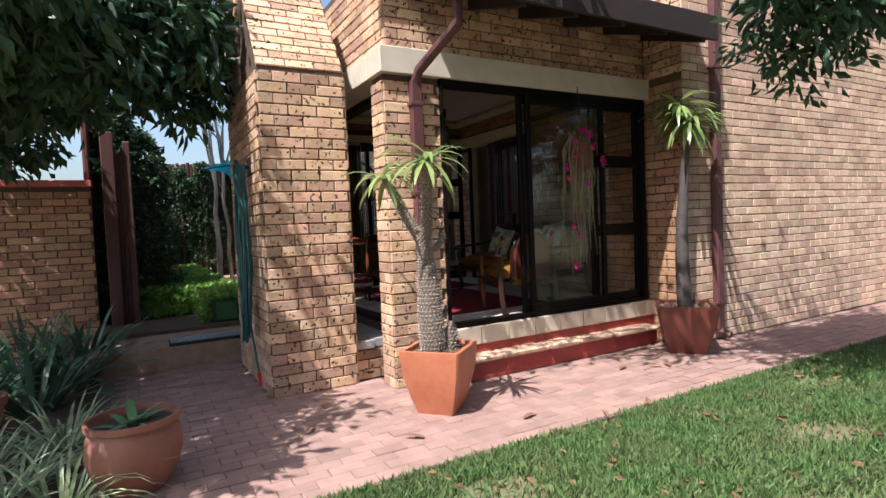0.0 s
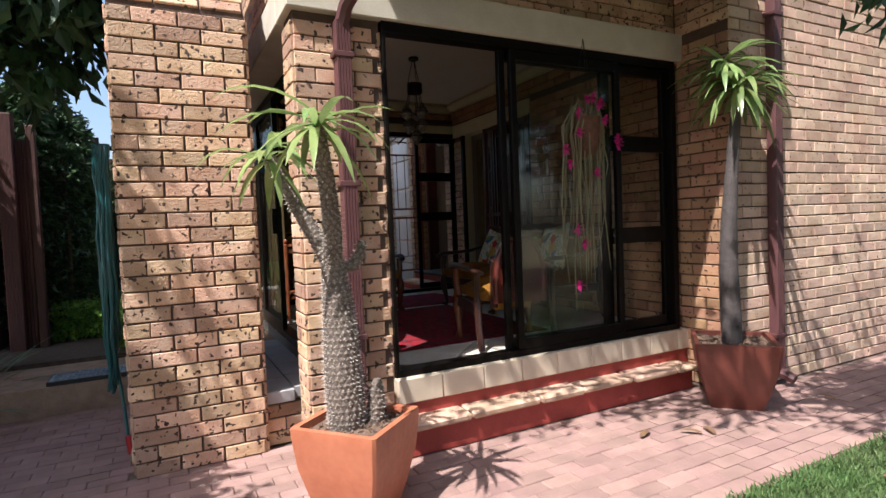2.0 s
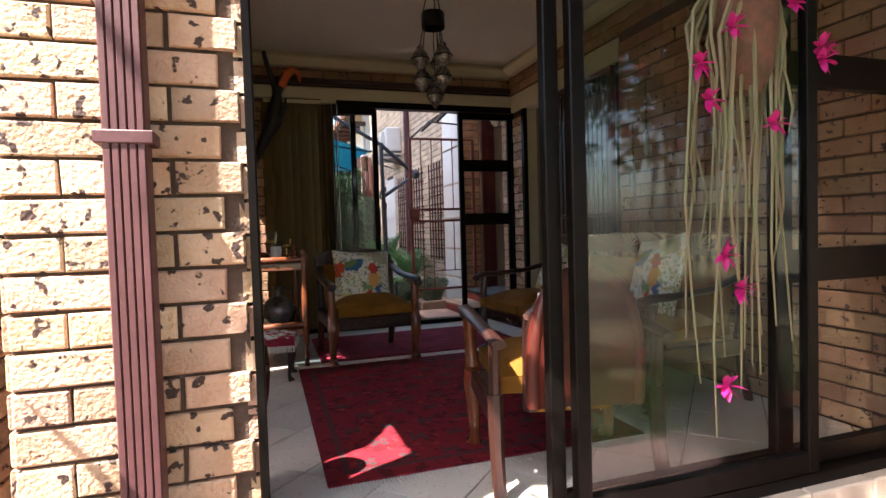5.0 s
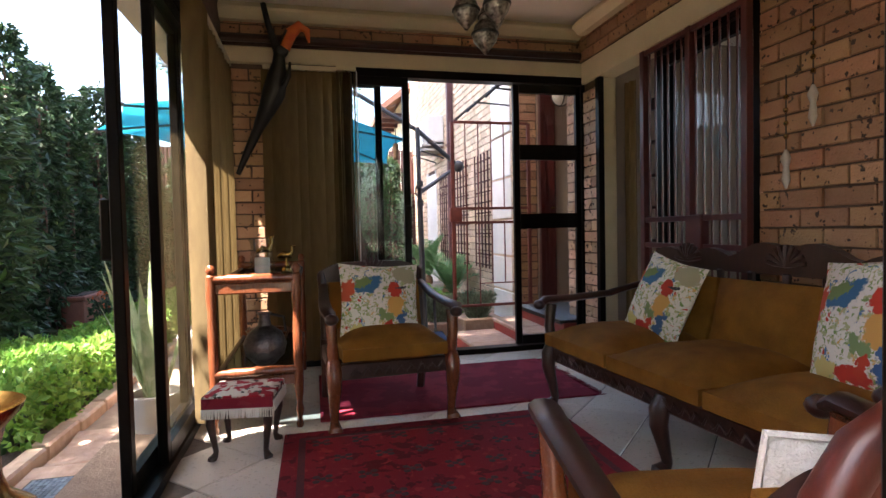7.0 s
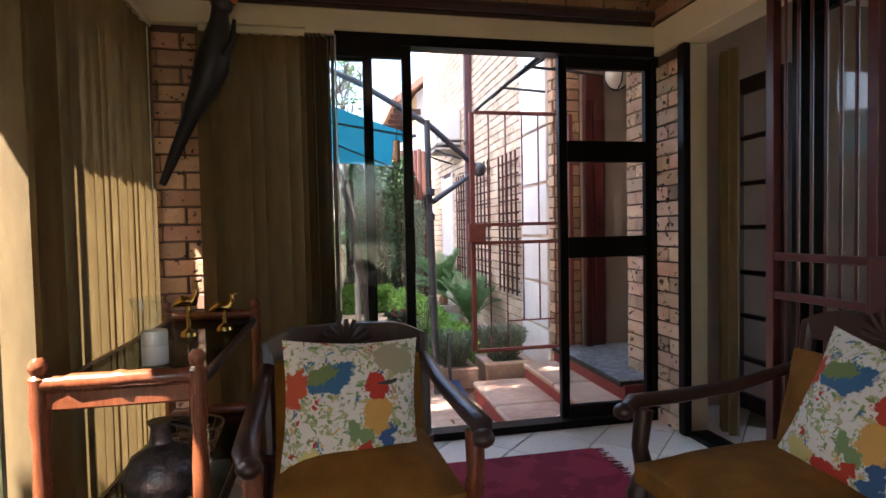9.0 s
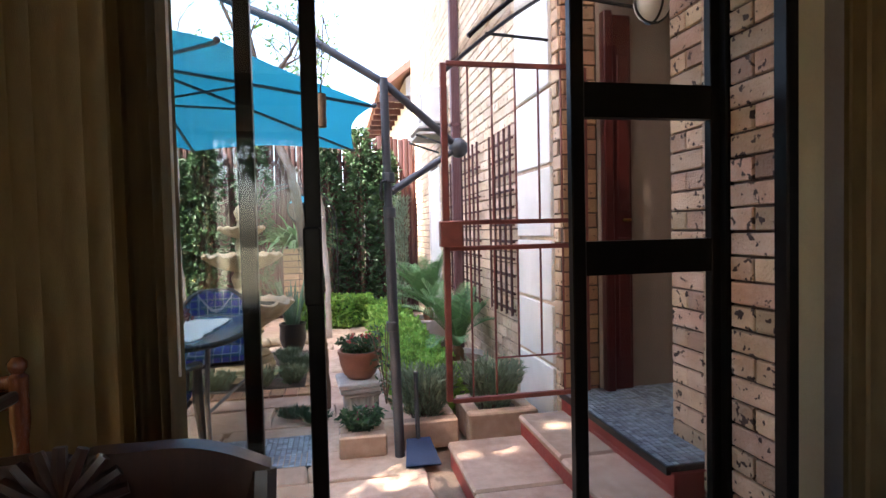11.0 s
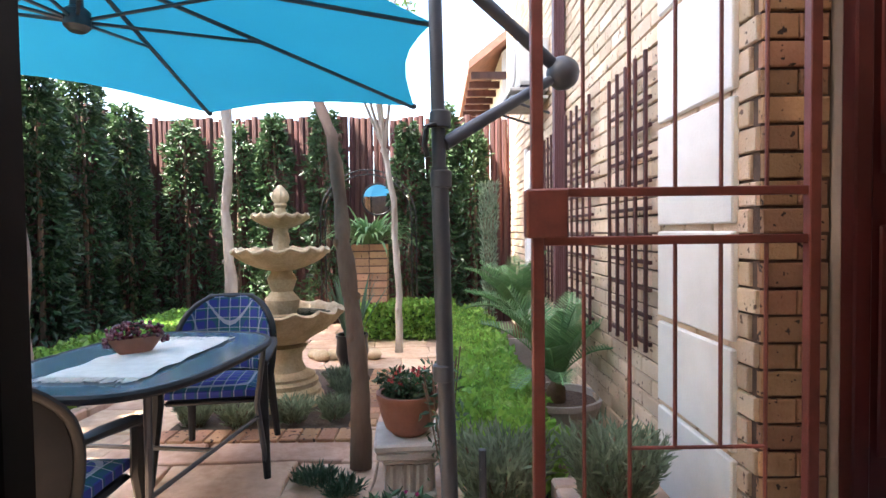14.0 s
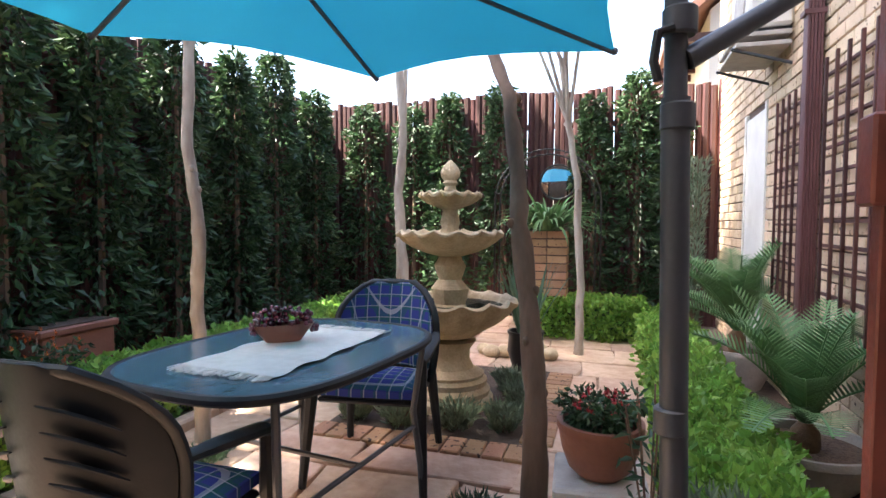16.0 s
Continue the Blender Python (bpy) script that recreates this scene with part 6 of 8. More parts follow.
# trees with bare trunks
def bare_tree(label, base, pts, r, bark, twigs, seed, h=1.4):
    t = thing("garden_tree", label, "tree", pose(*base), "bare-stemmed garden trees")
    rr = random.Random(seed)
    fine = []
    for p, q in zip(pts[:-1], pts[1:]):
        fine += [Vector(p).lerp(Vector(q), f / 4) + Vector((rr.uniform(-0.006, 0.006), rr.uniform(-0.006, 0.006), 0)) for f in range(4)]
    fine.append(Vector(pts[-1]))
    part("trunk", Geo().tube(fine, [r * (1 - 0.45 * i / (len(fine) - 1)) * rr.uniform(0.88, 1.14) for i in range(len(fine))], 10), bark, t)
    for k in range(5):
        f = fine[rr.randrange(3, len(fine) - 3)]
        a = rr.uniform(0, 6.283)
        part("knot", Geo().ball(f + Vector((math.cos(a), math.sin(a), 0)) * r * 0.75, r * 0.36, 8, 5, 1.3), bark, t)
    top = Vector(pts[-1])
    P, W = [], []
    for k in range(twigs):
        a = rr.uniform(0, 6.283)
        e = top + Vector((math.cos(a) * rr.uniform(0.2, 0.7), math.sin(a) * rr.uniform(0.2, 0.7), rr.uniform(0.4, h)))
        mid = top.lerp(e, 0.5) + Vector((rr.uniform(-0.1, 0.1), rr.uniform(-0.1, 0.1), 0.05))
        limb = part("limb", Geo().tube([pts[-2] if k % 2 else pts[-1], mid, e], [r * 0.45, r * 0.28, 0.006], 7), bark, t)
        for q in range(5):
            s = mid.lerp(e, rr.random())
            f = s + Vector((rr.uniform(-0.35, 0.35), rr.uniform(-0.35, 0.35), rr.uniform(0.05, 0.4)))
            part("twig", Geo().tube([s, s.lerp(f, 0.5) + Vector((0, 0, 0.04)), f], [0.007, 0.005, 0.003], 5), bark, limb)
            for z in range(10):
                P.append(tuple(s.lerp(f, rr.uniform(0.4, 1)) + Vector((rr.uniform(-0.06, 0.06), rr.uniform(-0.06, 0.06), rr.uniform(-0.04, 0.04)))))
                W.append((rr.uniform(-1, 1), rr.uniform(-1, 1), rr.uniform(-0.8, 0.3)))
    leaves("crown", P, W, 0.055, LEAFLIME, t, "", "", 0.45, 0.4, seed)
    return t


bare_tree("slender brown tree trunk leaning over the flagstones", (3.33, 10.30, G), [(0, 0, 0), (0.0, 0.03, 0.35), (-0.05, 0.12, 0.8), (-0.12, 0.25, 1.2), (-0.16, 0.38, 1.5), (-0.23, 0.55, 1.85), (-0.38, 0.75, 2.2), (-0.48, 0.95, 2.6)], 0.054, BARKBROWN, 5, 3)
bare_tree("pale slender tree trunk in a round bed", (3.33, 13.10, G), [(0, 0, 0), (0.01, 0, 0.6), (-0.02, 0, 1.2), (-0.03, 0, 1.6), (-0.12, 0, 2.1), (-0.16, 0, 2.6)], 0.043, BARK, 11, 5, 1.6)
bare_tree("pale smooth tree trunk beside the low hedge", (1.50, 10.42, G), [(0, 0, 0), (0.0, 0, 0.4), (-0.03, 0, 0.8), (0.0, 0, 1.15), (-0.07, 0, 1.6), (-0.05, 0, 2.1), (-0.06, 0, 2.7)], 0.043, BARK, 6, 7)
bare_tree("pale smooth tree trunk before the fence", (1.62, 13.0, G), [(0, 0, 0), (0.02, 0, 0.8), (-0.02, 0, 1.5), (0.03, 0, 2.0), (-0.02, 0, 2.8)], 0.062, BARK, 7, 9)


def shrub(name, label, m, n, r, h, size, material, seed, ratio=0.25, category="plant", petals=None, group=""):
    rng = np.random.default_rng(seed)
    a, z = rng.uniform(0, 6.283, n), rng.random(n) ** 0.7
    d = rng.random(n) ** 0.5 * r * (0.5 + 0.6 * z)
    P = np.stack([d * np.cos(a), d * np.sin(a), z * h], 1)
    W = np.stack([np.cos(a) * 0.5, np.sin(a) * 0.5, np.full(n, 0.9 if ratio < 0.3 else 0.2)], 1) + rng.normal(0, 0.35 if ratio < 0.3 else 0.8, (n, 3))
    t = thing(name, label, category, m, group)
    leaves("foliage", P, W, size, material, t, "", "", ratio, 0.4, seed)
    rr = random.Random(seed)
    for k in range(9):
        b = 0.7 * k
        part("stem", Geo().tube([(0, 0, 0), (r * 0.4 * math.cos(b), r * 0.4 * math.sin(b), h * 0.5), (r * 0.7 * math.cos(b), r * 0.7 * math.sin(b), h * rr.uniform(0.8, 1.1))], 0.0035, 5), BARKBROWN, t)
    if petals:
        pm, count, size2 = petals
        for k in range(count):
            q = Geo()
            b, dd = rr.uniform(0, 6.283), r * rr.uniform(0.3, 1.05)
            flower(q, (dd * math.cos(b), dd * math.sin(b), h * rr.uniform(0.8, 1.2)), size2, rr)
            part("flower", q, pm, t, "small bright petals")
    return t


for k, (x, y, r) in enumerate([(2.15, 10.98, 0.15), (2.45, 10.95, 0.17), (2.78, 11.0, 0.16), (3.05, 11.05, 0.14), (3.08, 11.45, 0.15), (2.95, 11.8, 0.15), (2.12, 11.35, 0.14), (2.3, 12.1, 0.15)]):
    shrub("lavender", "grey-green lavender bush in the fountain bed", pose(x, y, G), 800, r * 0.8, 0.13, 0.05, LAVENDER, 200 + k, 0.14, group="lavender bushes")
for k, (x, y) in enumerate([(3.12, 10.12), (3.28, 10.0), (1.72, 10.2)]):
    shrub("mondo_tuft", "dark grassy tuft between the flagstones", pose(x, y, G), 500, 0.10, 0.04, 0.045, STRAP, 230 + k, 0.1, group="grassy tufts")

# umbrella
um = thing("cantilever_umbrella", "turquoise cantilever umbrella on a charcoal pole", "umbrella", pose(0, 0, 0))
hub = Vector((2.32, 9.65, 2.62))
rim = [Vector(p) for p in ((3.62, 10.70, 2.25), (2.36, 10.82, 2.25), (1.48, 9.82, 2.25), (0.95, 8.9, 2.30), (1.35, 8.25, 2.38), (2.2, 8.2, 2.44), (2.95, 8.78, 2.46), (3.74, 9.88, 2.43))]
cv, cf = [], []
n = len(rim)
for k in range(n):
    a, b = rim[k], rim[(k + 1) % n]
    base = len(cv)
    m = 6
    for i in range(m + 1):
        s = i / m
        for j in range(m + 1):
            t = j / m
            e = a.lerp(b, t)
            sag = 0.05 * math.sin(math.pi * t) * s
            inn = (hub - e)
            inn.z = 0
            p = hub.lerp(e, s) + inn.normalized() * (0.09 * math.sin(math.pi * t) * s * s) + Vector((0, 0, -0.05 * math.sin(math.pi * s) * 0 + sag * 0.6))
            cv.append(p)
    for i in range(m):
        for j in range(m):
            q = base + i * (m + 1) + j
            cf.append((q, q + 1, q + m + 2, q + m + 1))
canopy = part("canopy", Geo().add(cv, cf), CANVAS, um, "stretched turquoise canvas")
for k in range(n):
    e = rim[k]
    part("rib", Geo().tube([hub + Vector((0, 0, -0.03)), hub.lerp(e, 0.5) + Vector((0, 0, -0.018)), e + Vector((0, 0, -0.01))], 0.011, 6), POLE, um)
    part("tip", Geo().ball(e, 0.018, 8, 5), POLE, um)
    part("strut", Geo().tube([hub + Vector((0, 0, -0.26)), hub.lerp(e, 0.45) + Vector((0, 0, -0.02))], 0.008, 6), POLE, um)
part("hub", Geo().lathe([(0.03, hub.z - 0.30), (0.05, hub.z - 0.28), (0.05, hub.z - 0.22), (0.025, hub.z - 0.2), (0.025, hub.z + 0.05)], 14, (hub.x, hub.y)), POLE, um)
pole = part("pole", Geo().tube([(3.79, 9.28, G), (3.77, 9.28, 1.1), (3.76, 9.28, 1.72)], 0.030, 14).tube([(3.76, 9.28, 1.70), (3.75, 9.28, 2.45)], 0.024, 14), POLE, um)
for z in (1.02, 1.68, 1.88):
    part("collar", Geo().lathe([(0.031, z - 0.03), (0.036, z - 0.025), (0.036, z + 0.025), (0.031, z + 0.03)], 14, (3.765, 9.28)), POLE, pole)
part("crank", Geo().tube([(3.75, 9.25, 1.86), (3.72, 9.24, 1.85), (3.712, 9.24, 1.79), (3.722, 9.24, 1.75)], 0.010, 8), BLACK, pole)
arm = part("arm", Geo().tube([(4.22, 9.45, 2.08), (3.76, 9.29, 2.42), (3.2, 9.35, 2.76), (2.75, 9.5, 2.98), (hub.x, hub.y, 3.04)], 0.024, 12), POLE, um)
part("end_knob", Geo().ball((4.22, 9.45, 2.08), 0.062, 14, 8), POLE, arm)
part("brace", Geo().tube([(3.78, 9.28, 1.80), (4.17, 9.43, 2.05)], [0.024, 0.018], 10), POLE, um)
part("hanger", Geo().tube([(hub.x, hub.y, 3.04), (hub.x, hub.y, hub.z)], 0.02, 10), POLE, um)

# table and chairs
T = G + 0.73
tb = thing("garden_table", "oval glass-topped garden table with dark steel legs", "table", pose(2.48, 9.78, G, 0, 0, -7))
def oval(a, b, p=3.3, n=56):
    return [(a * math.copysign(abs(math.cos(t)) ** (2 / p), math.cos(t)), b * math.copysign(abs(math.sin(t)) ** (2 / p), math.sin(t))) for t in [2 * math.pi * i / n for i in range(n)]]
part("tabletop", Geo().prism(oval(0.41, 0.57), 0.722, 0.73), mat("frosted table glass", (0.10, 0.19, 0.24), (0.08, 0.16, 0.21), 12, 0.16, 0.05, 60, coat=0.5), tb, "blue-grey frosted glass top", False)
part("rim", Geo().tube([(x, y, 0.718) for x, y in oval(0.42, 0.58)] + [(oval(0.42, 0.58)[0][0], oval(0.42, 0.58)[0][1], 0.718)], 0.017, 8), PLASTIC, tb)
for sx in (-1, 1):
    for sy in (-1, 1):
        part("leg", Geo().tube([(sx * 0.33, sy * 0.46, 0.71), (sx * 0.30, sy * 0.42, 0.40), (sx * 0.33, sy * 0.47, 0.0)], 0.014, 8), POLE, tb)
for sx in (-1, 1):
    part("stretcher", Geo().tube([(sx * 0.305, -0.425, 0.33), (sx * 0.305, 0.425, 0.33)], 0.01, 7), POLE, tb)
part("stretcher", Geo().tube([(-0.305, 0, 0.33), (0.305, 0, 0.33)], 0.01, 7), POLE, tb)
cl = thing("table_runner", "white cotton table runner with frayed ends", "runner", pose(2.51, 9.76, T + 0.004, 0, 0, -4))
cvs, n1, n2 = [], 8, 24
for i in range(n1 + 1):
    for j in range(n2 + 1):
        cvs.append((-0.19 + 0.38 * i / n1 + 0.006 * math.sin(j), -0.36 + 0.72 * j / n2, 0.004 + 0.003 * math.sin(i * 2 + j * 0.8)))
part("cloth", Geo().add(cvs, [(i * (n2 + 1) + j, (i + 1) * (n2 + 1) + j, (i + 1) * (n2 + 1) + j + 1, i * (n2 + 1) + j + 1) for i in range(n1) for j in range(n2)]), FRINGE, cl)
fr = Geo()
for k in range(80):
    x = -0.19 + 0.38 * k / 79
    for sy in (-1, 1):
        fr.tube([(x, sy * 0.355, 0.005), (x + rs.uniform(-0.02, 0.02), sy * (0.395 + 0.03 * rs.random()), 0.003)], 0.0022, 4)
tagged(part("fringe", fr, FRINGE, cl, "", False), kind="stuff")
bw = thing("fruit_boat", "brown pottery boat filled with dark red glass grapes", "ornament", pose(2.42, 9.82, T + 0.01, 0, 0, 42) @ Matrix.Scale(0.8, 4))
part("dish", Geo().add([(x * s, y * s * 1.0, z) for s, z in ((0.55, 0.0), (1.0, 0.085), (0.94, 0.085), (0.5, 0.02)) for x, y in oval(0.15, 0.055, 2, 20)], [(k * 20 + i, k * 20 + (i + 1) % 20, k * 20 + 20 + (i + 1) % 20, k * 20 + 20 + i) for k in range(3) for i in range(20)] + [tuple(range(20)), tuple(range(60, 80))]), CLAY, bw)
for k in range(130):
    u = rs.uniform(-1, 1)
    part("grape", Geo().ball((0.155 * u, rs.uniform(-0.05, 0.05), 0.08 + 0.09 * (1 - u * u * 0.5) * rs.random() - (0.04 if abs(u) > 0.85 else 0)), 0.0125, 7, 5), GRAPE, bw)
for k in range(4):
    part("leaf", Geo().blade((0.03 * k - 0.05, 0, 0.12), (rs.uniform(-1, 1), rs.uniform(-1, 1), 1.0), 0.07, 0.05, 0.5), STRAP, bw)


def garden_chair(label, m):
    c = thing("garden_chair", label, "chair", m, "plastic garden chairs")
    part("seat", Geo().cbox(-0.23, -0.22, 0.38, 0.23, 0.21, 0.405, 0.012), PLASTIC, c)
    def width(z):
        return 0.235 + 0.03 * math.sin(math.pi * min(z / 0.5, 1)) if z < 0.27 else 0.262 * math.sqrt(max(1 - ((z - 0.27) / 0.235) ** 2, 0.0))

    def sheet(z0, z1, inset, front, thick, puff=0.0):
        """A curved back panel that wraps forward at its sides."""
        rows, cols, vs, fs = 14, 14, [], []
        for side in (0, 1):
            for i in range(rows + 1):
                z = z0 + (z1 - z0) * i / rows
                w = max(width(z) - inset, 0.02)
                for j in range(cols + 1):
                    u = 2 * j / cols - 1
                    x = w * u
                    swell = puff * (1 - u * u) * math.sin(math.pi * i / rows) ** 0.5 if side else 0
                    vs.append((x, 0.25 + 0.14 * z - 2.3 * x * x - front - side * thick - swell, 0.40 + z))
        m = (rows + 1) * (cols + 1)
        for i in range(rows):
            for j in range(cols):
                p = i * (cols + 1) + j
                fs += [(p, p + cols + 1, p + cols + 2, p + 1), (m + p, m + p + 1, m + p + cols + 2, m + p + cols + 1)]
        edge = [j for j in range(cols + 1)] + [i * (cols + 1) + cols for i in range(1, rows + 1)] + [rows * (cols + 1) + j for j in range(cols - 1, -1, -1)] + [i * (cols + 1) for i in range(rows - 1, 0, -1)]
        fs += [(p, q, m + q, m + p) for p, q in zip(edge, edge[1:] + edge[:1])]
        return Geo().add(vs, fs)

    part("back_shell", sheet(0.0, 0.498, 0.012, 0.0, 0.012), PLASTIC, c)
    rim = [(sx * width(z), z) for sx, zs in ((-1, [0.04 * k for k in range(13)]), (1, [0.04 * k for k in range(12, -1, -1)])) for z in zs]
    part("back_frame", Geo().tube([(x, 0.25 + 0.14 * z - 2.3 * x * x, 0.40 + z) for x, z in rim], 0.018, 8, 0.8), PLASTIC, c)
    for sx in (-1, 1):
        for k in range(5):
            z = 0.12 + 0.06 * k
            part("louvre", Geo().tube([(sx * x, 0.262 + 0.14 * zz - 2.3 * x * x, 0.40 + zz) for x, zz in ((0.05, z + 0.05), (0.10, z + 0.035), (0.15, z + 0.01), (0.19, z - 0.02))], [0.004, 0.010, 0.010, 0.004], 6, 0.6), PLASTIC, c)
    for sx in (-1, 1):
        part("arm_rest", Geo().tube([(sx * 0.262, 0.12, 0.645), (sx * 0.275, 0.02, 0.64), (sx * 0.27, -0.17, 0.61), (sx * 0.26, -0.22, 0.585)], [0.022, 0.028, 0.03, 0.024], 8, 0.7), PLASTIC, c)
        part("front_leg", Geo().tube([(sx * 0.26, -0.21, 0.60), (sx * 0.255, -0.22, 0.40), (sx * 0.28, -0.27, 0.0)], [0.024, 0.03, 0.018], 8), PLASTIC, c)
        part("back_leg", Geo().tube([(sx * 0.22, 0.22, 0.42), (sx * 0.25, 0.30, 0.0)], [0.028, 0.018], 8), PLASTIC, c)
    part("seat_cushion", pad(-0.22, -0.23, 0.405, 0.22, 0.17, 0.465, 0.016), PLAID, c, "blue and green plaid pad")
    part("back_cushion", sheet(0.06, 0.485, 0.022, 0.012, 0.03, 0.022), PLAID, c, "blue and green plaid back pad")
    return c


garden_chair("dark plastic garden chair with blue plaid pads facing the house", pose(2.55, 10.42, G, 0, 0, 8))
garden_chair("dark plastic garden chair with blue plaid pads facing the fountain", pose(2.42, 9.14, G, 0, 0, 181))

# pedestals and potted flowers
def pedestal(label, m):
    p = thing("pedestal", label, "pedestal", m, "fluted pedestals")
    for a, z0, z1 in ((0.15, 0, 0.05), (0.125, 0.05, 0.08), (0.13, 0.22, 0.25), (0.155, 0.25, 0.29), (0.165, 0.29, 0.33)):
        part("moulding", Geo().cbox(-a, -a, z0, a, a, z1, 0.01), PALESTONE, p)
    part("shaft", Geo().box(-0.105, -0.105, 0.08, 0.105, 0.105, 0.22), PALESTONE, p, "", False)
    for k in range(5):
        u = -0.08 + 0.04 * k
        for q in range(4):
            a = q * math.pi / 2
            c, s = math.cos(a), math.sin(a)
            x, y = u, -0.108
            part("flute", Geo().tube([(x * c - y * s, x * s + y * c, 0.085), (x * c - y * s, x * s + y * c, 0.215)], 0.014, 6), PALESTONE, p)
    return p


pedestal("pale fluted stone pedestal beside the umbrella pole", pose(3.60, 10.06, G - 0.05, 0, 0, 4))
round_pot("clay_pot", "terracotta bowl pot on a stone pedestal", CLAY, pose(3.60, 10.06, G + 0.28), [(0.08, 0), (0.115, 0.035), (0.138, 0.10), (0.15, 0.165), (0.157, 0.175), (0.157, 0.20)], SOIL)
shrub("red_flowers", "bushy pot plant with small red flowers", pose(3.60, 10.06, G + 0.43), 900, 0.15, 0.13, 0.030, LEAF, 301, 0.6, petals=(REDPETAL, 26, 0.014))
shrub("sage_spikes", "thin upright plant with dark flower spikes", pose(3.76, 9.80, G + 0.15), 90, 0.12, 0.55, 0.05, STRAP, 302, 0.3)
pedestal("pale fluted stone pedestal beside the house", pose(1.72, 8.75, G, 0, 0, 10))
round_pot("clay_pot", "round clay pot below the climbing shrubs", CLAY, pose(0.95, 9.15, G), [(0.15, 0), (0.19, 0.15), (0.22, 0.30), (0.24, 0.31), (0.24, 0.36)], SOIL)
shrub("orange_flowers", "pot plant with orange flowers by the hedge", pose(0.56, 10.25, G), 700, 0.2, 0.48, 0.05, LEAF, 303, 0.5, petals=(ORANGE, 20, 0.018))

trough = thing("clay_trough", "brown clay trough with soil below the climbing shrubs", "planter", pose(0.12, 10.74, G))
part("body", Geo().cbox(-0.12, -0.27, 0.2, 0.10, 0.27, 0.46, 0.015).cbox(-0.14, -0.29, 0.46, 0.12, 0.29, 0.51, 0.01), CLAY, trough)
part("foot", Geo().cbox(-0.09, -0.24, 0.0, 0.07, -0.12, 0.2, 0.008), CLAY, trough)
part("foot", Geo().cbox(-0.09, 0.12, 0.0, 0.07, 0.24, 0.2, 0.008), CLAY, trough)
part("soil", Geo().box(-0.11, -0.26, 0.50, 0.09, 0.26, 0.518), SOIL, trough, "", False)

# square block planters
def block(label, x0, y0, x1, y1, h):
    b = thing("block_planter", label, "planter", pose(0, 0, 0), "sandstone block planters")
    t = 0.09
    part("side", Geo().cbox(x0, y0, G, x1, y0 + t, G + h, 0.01), FLAG, b)
    part("side", Geo().cbox(x0, y1 - t, G, x1, y1, G + h, 0.01), FLAG, b)
    part("side", Geo().cbox(x0, y0 + t, G, x0 + t, y1 - t, G + h - 0.003, 0.01), FLAG, b)
    part("side", Geo().cbox(x1 - t, y0 + t, G, x1, y1 - t, G + h - 0.003, 0.01), FLAG, b)
    part("soil", Geo().box(x0 + t, y0 + t, G, x1 - t, y1 - t, G + h - 0.03), SOIL, b, "", False)


block("sandstone block planter with lavender beside the steps", 3.80, 9.34, 4.16, 9.72, 0.17)
block("sandstone block planter with lavender under the gate", 4.22, 9.30, 4.66, 9.72, 0.20)
block("low sandstone block planter beside the pedestal", 3.44, 9.30, 3.72, 9.60, 0.13)
shrub("lavender", "tall grey-green lavender in a block planter", pose(3.98, 9.53, G + 0.14), 2200, 0.20, 0.27, 0.055, LAVENDER, 310, 0.12, group="lavender bushes")
shrub("lavender", "tall grey-green lavender under the steel gate", pose(4.42, 9.50, G + 0.16), 2200, 0.19, 0.27, 0.055, LAVENDER, 311, 0.12, group="lavender bushes")
shrub("purple_herb", "small dark green herb with purple flowers in a block planter", pose(3.58, 9.45, G + 0.10), 400, 0.12, 0.12, 0.05, LEAFDARK, 312, 0.4, petals=(PINK, 8, 0.012))

# mosaics
def mosaic(label, x0, y0, x1, y1, z, step=0.032):
    m = tagged(thing("mosaic", label, "mosaic"), kind="structure")
    part("bed", Geo().box(x0, y0, z - 0.03, x1, y1, z + 0.002), BLACK, m, "", False)
    g = Geo()
    i = x0 + 0.012
    while i < x1 - 0.02:
        j = y0 + 0.012
        while j < y1 - 0.02:
            g.box(i, j, z, i + step - 0.005, j + step - 0.005, z + 0.006)
            j += step
        i += step
    tagged(part("tesserae", g, BLUETILE, m, "small blue, grey and white tiles", False), kind="stuff")
    return m


mosaic("blue and white mosaic panel set in the flagstones", 2.70, 9.25, 3.28, 9.75, G + 0.004)
mosaic("blue and white mosaic strip on the garden step", 0.25, 6.06, 1.0, 6.36, G + 0.002)
mosaic("round blue mosaic on the side path", 1.36, 6.30, 1.62, 6.70, G + 0.008, 0.022)

# porch steps
ps = tagged(thing("steps_porch", "sandstone steps with red painted risers", "steps"), kind="structure")
for x0, x1, z in ((4.06, 4.50, 0.37), (4.48, 4.76, 0.49)):
    part("riser", Geo().box(x0, 8.03, G - 0.02, 5.0, 9.12, z - 0.04), REDPAINT, ps, "red painted riser", False)
    part("flagstone", Geo().cbox(x0 - 0.02, 8.03, z - 0.04, x1, 8.5, z, 0.012), FLAG, ps)
    part("flagstone", Geo().cbox(x0 - 0.015, 8.51, z - 0.04, x1, 9.12, z + 0.003, 0.012), FLAG, ps)
part("riser", Geo().box(4.74, 8.03, G, 6.4, 9.13, 0.585), REDPAINT, ps, "red painted riser", False)
mosaic("grey and white mosaic landing before the red door", 4.72, 8.05, 5.55, 9.12, 0.605, 0.03)

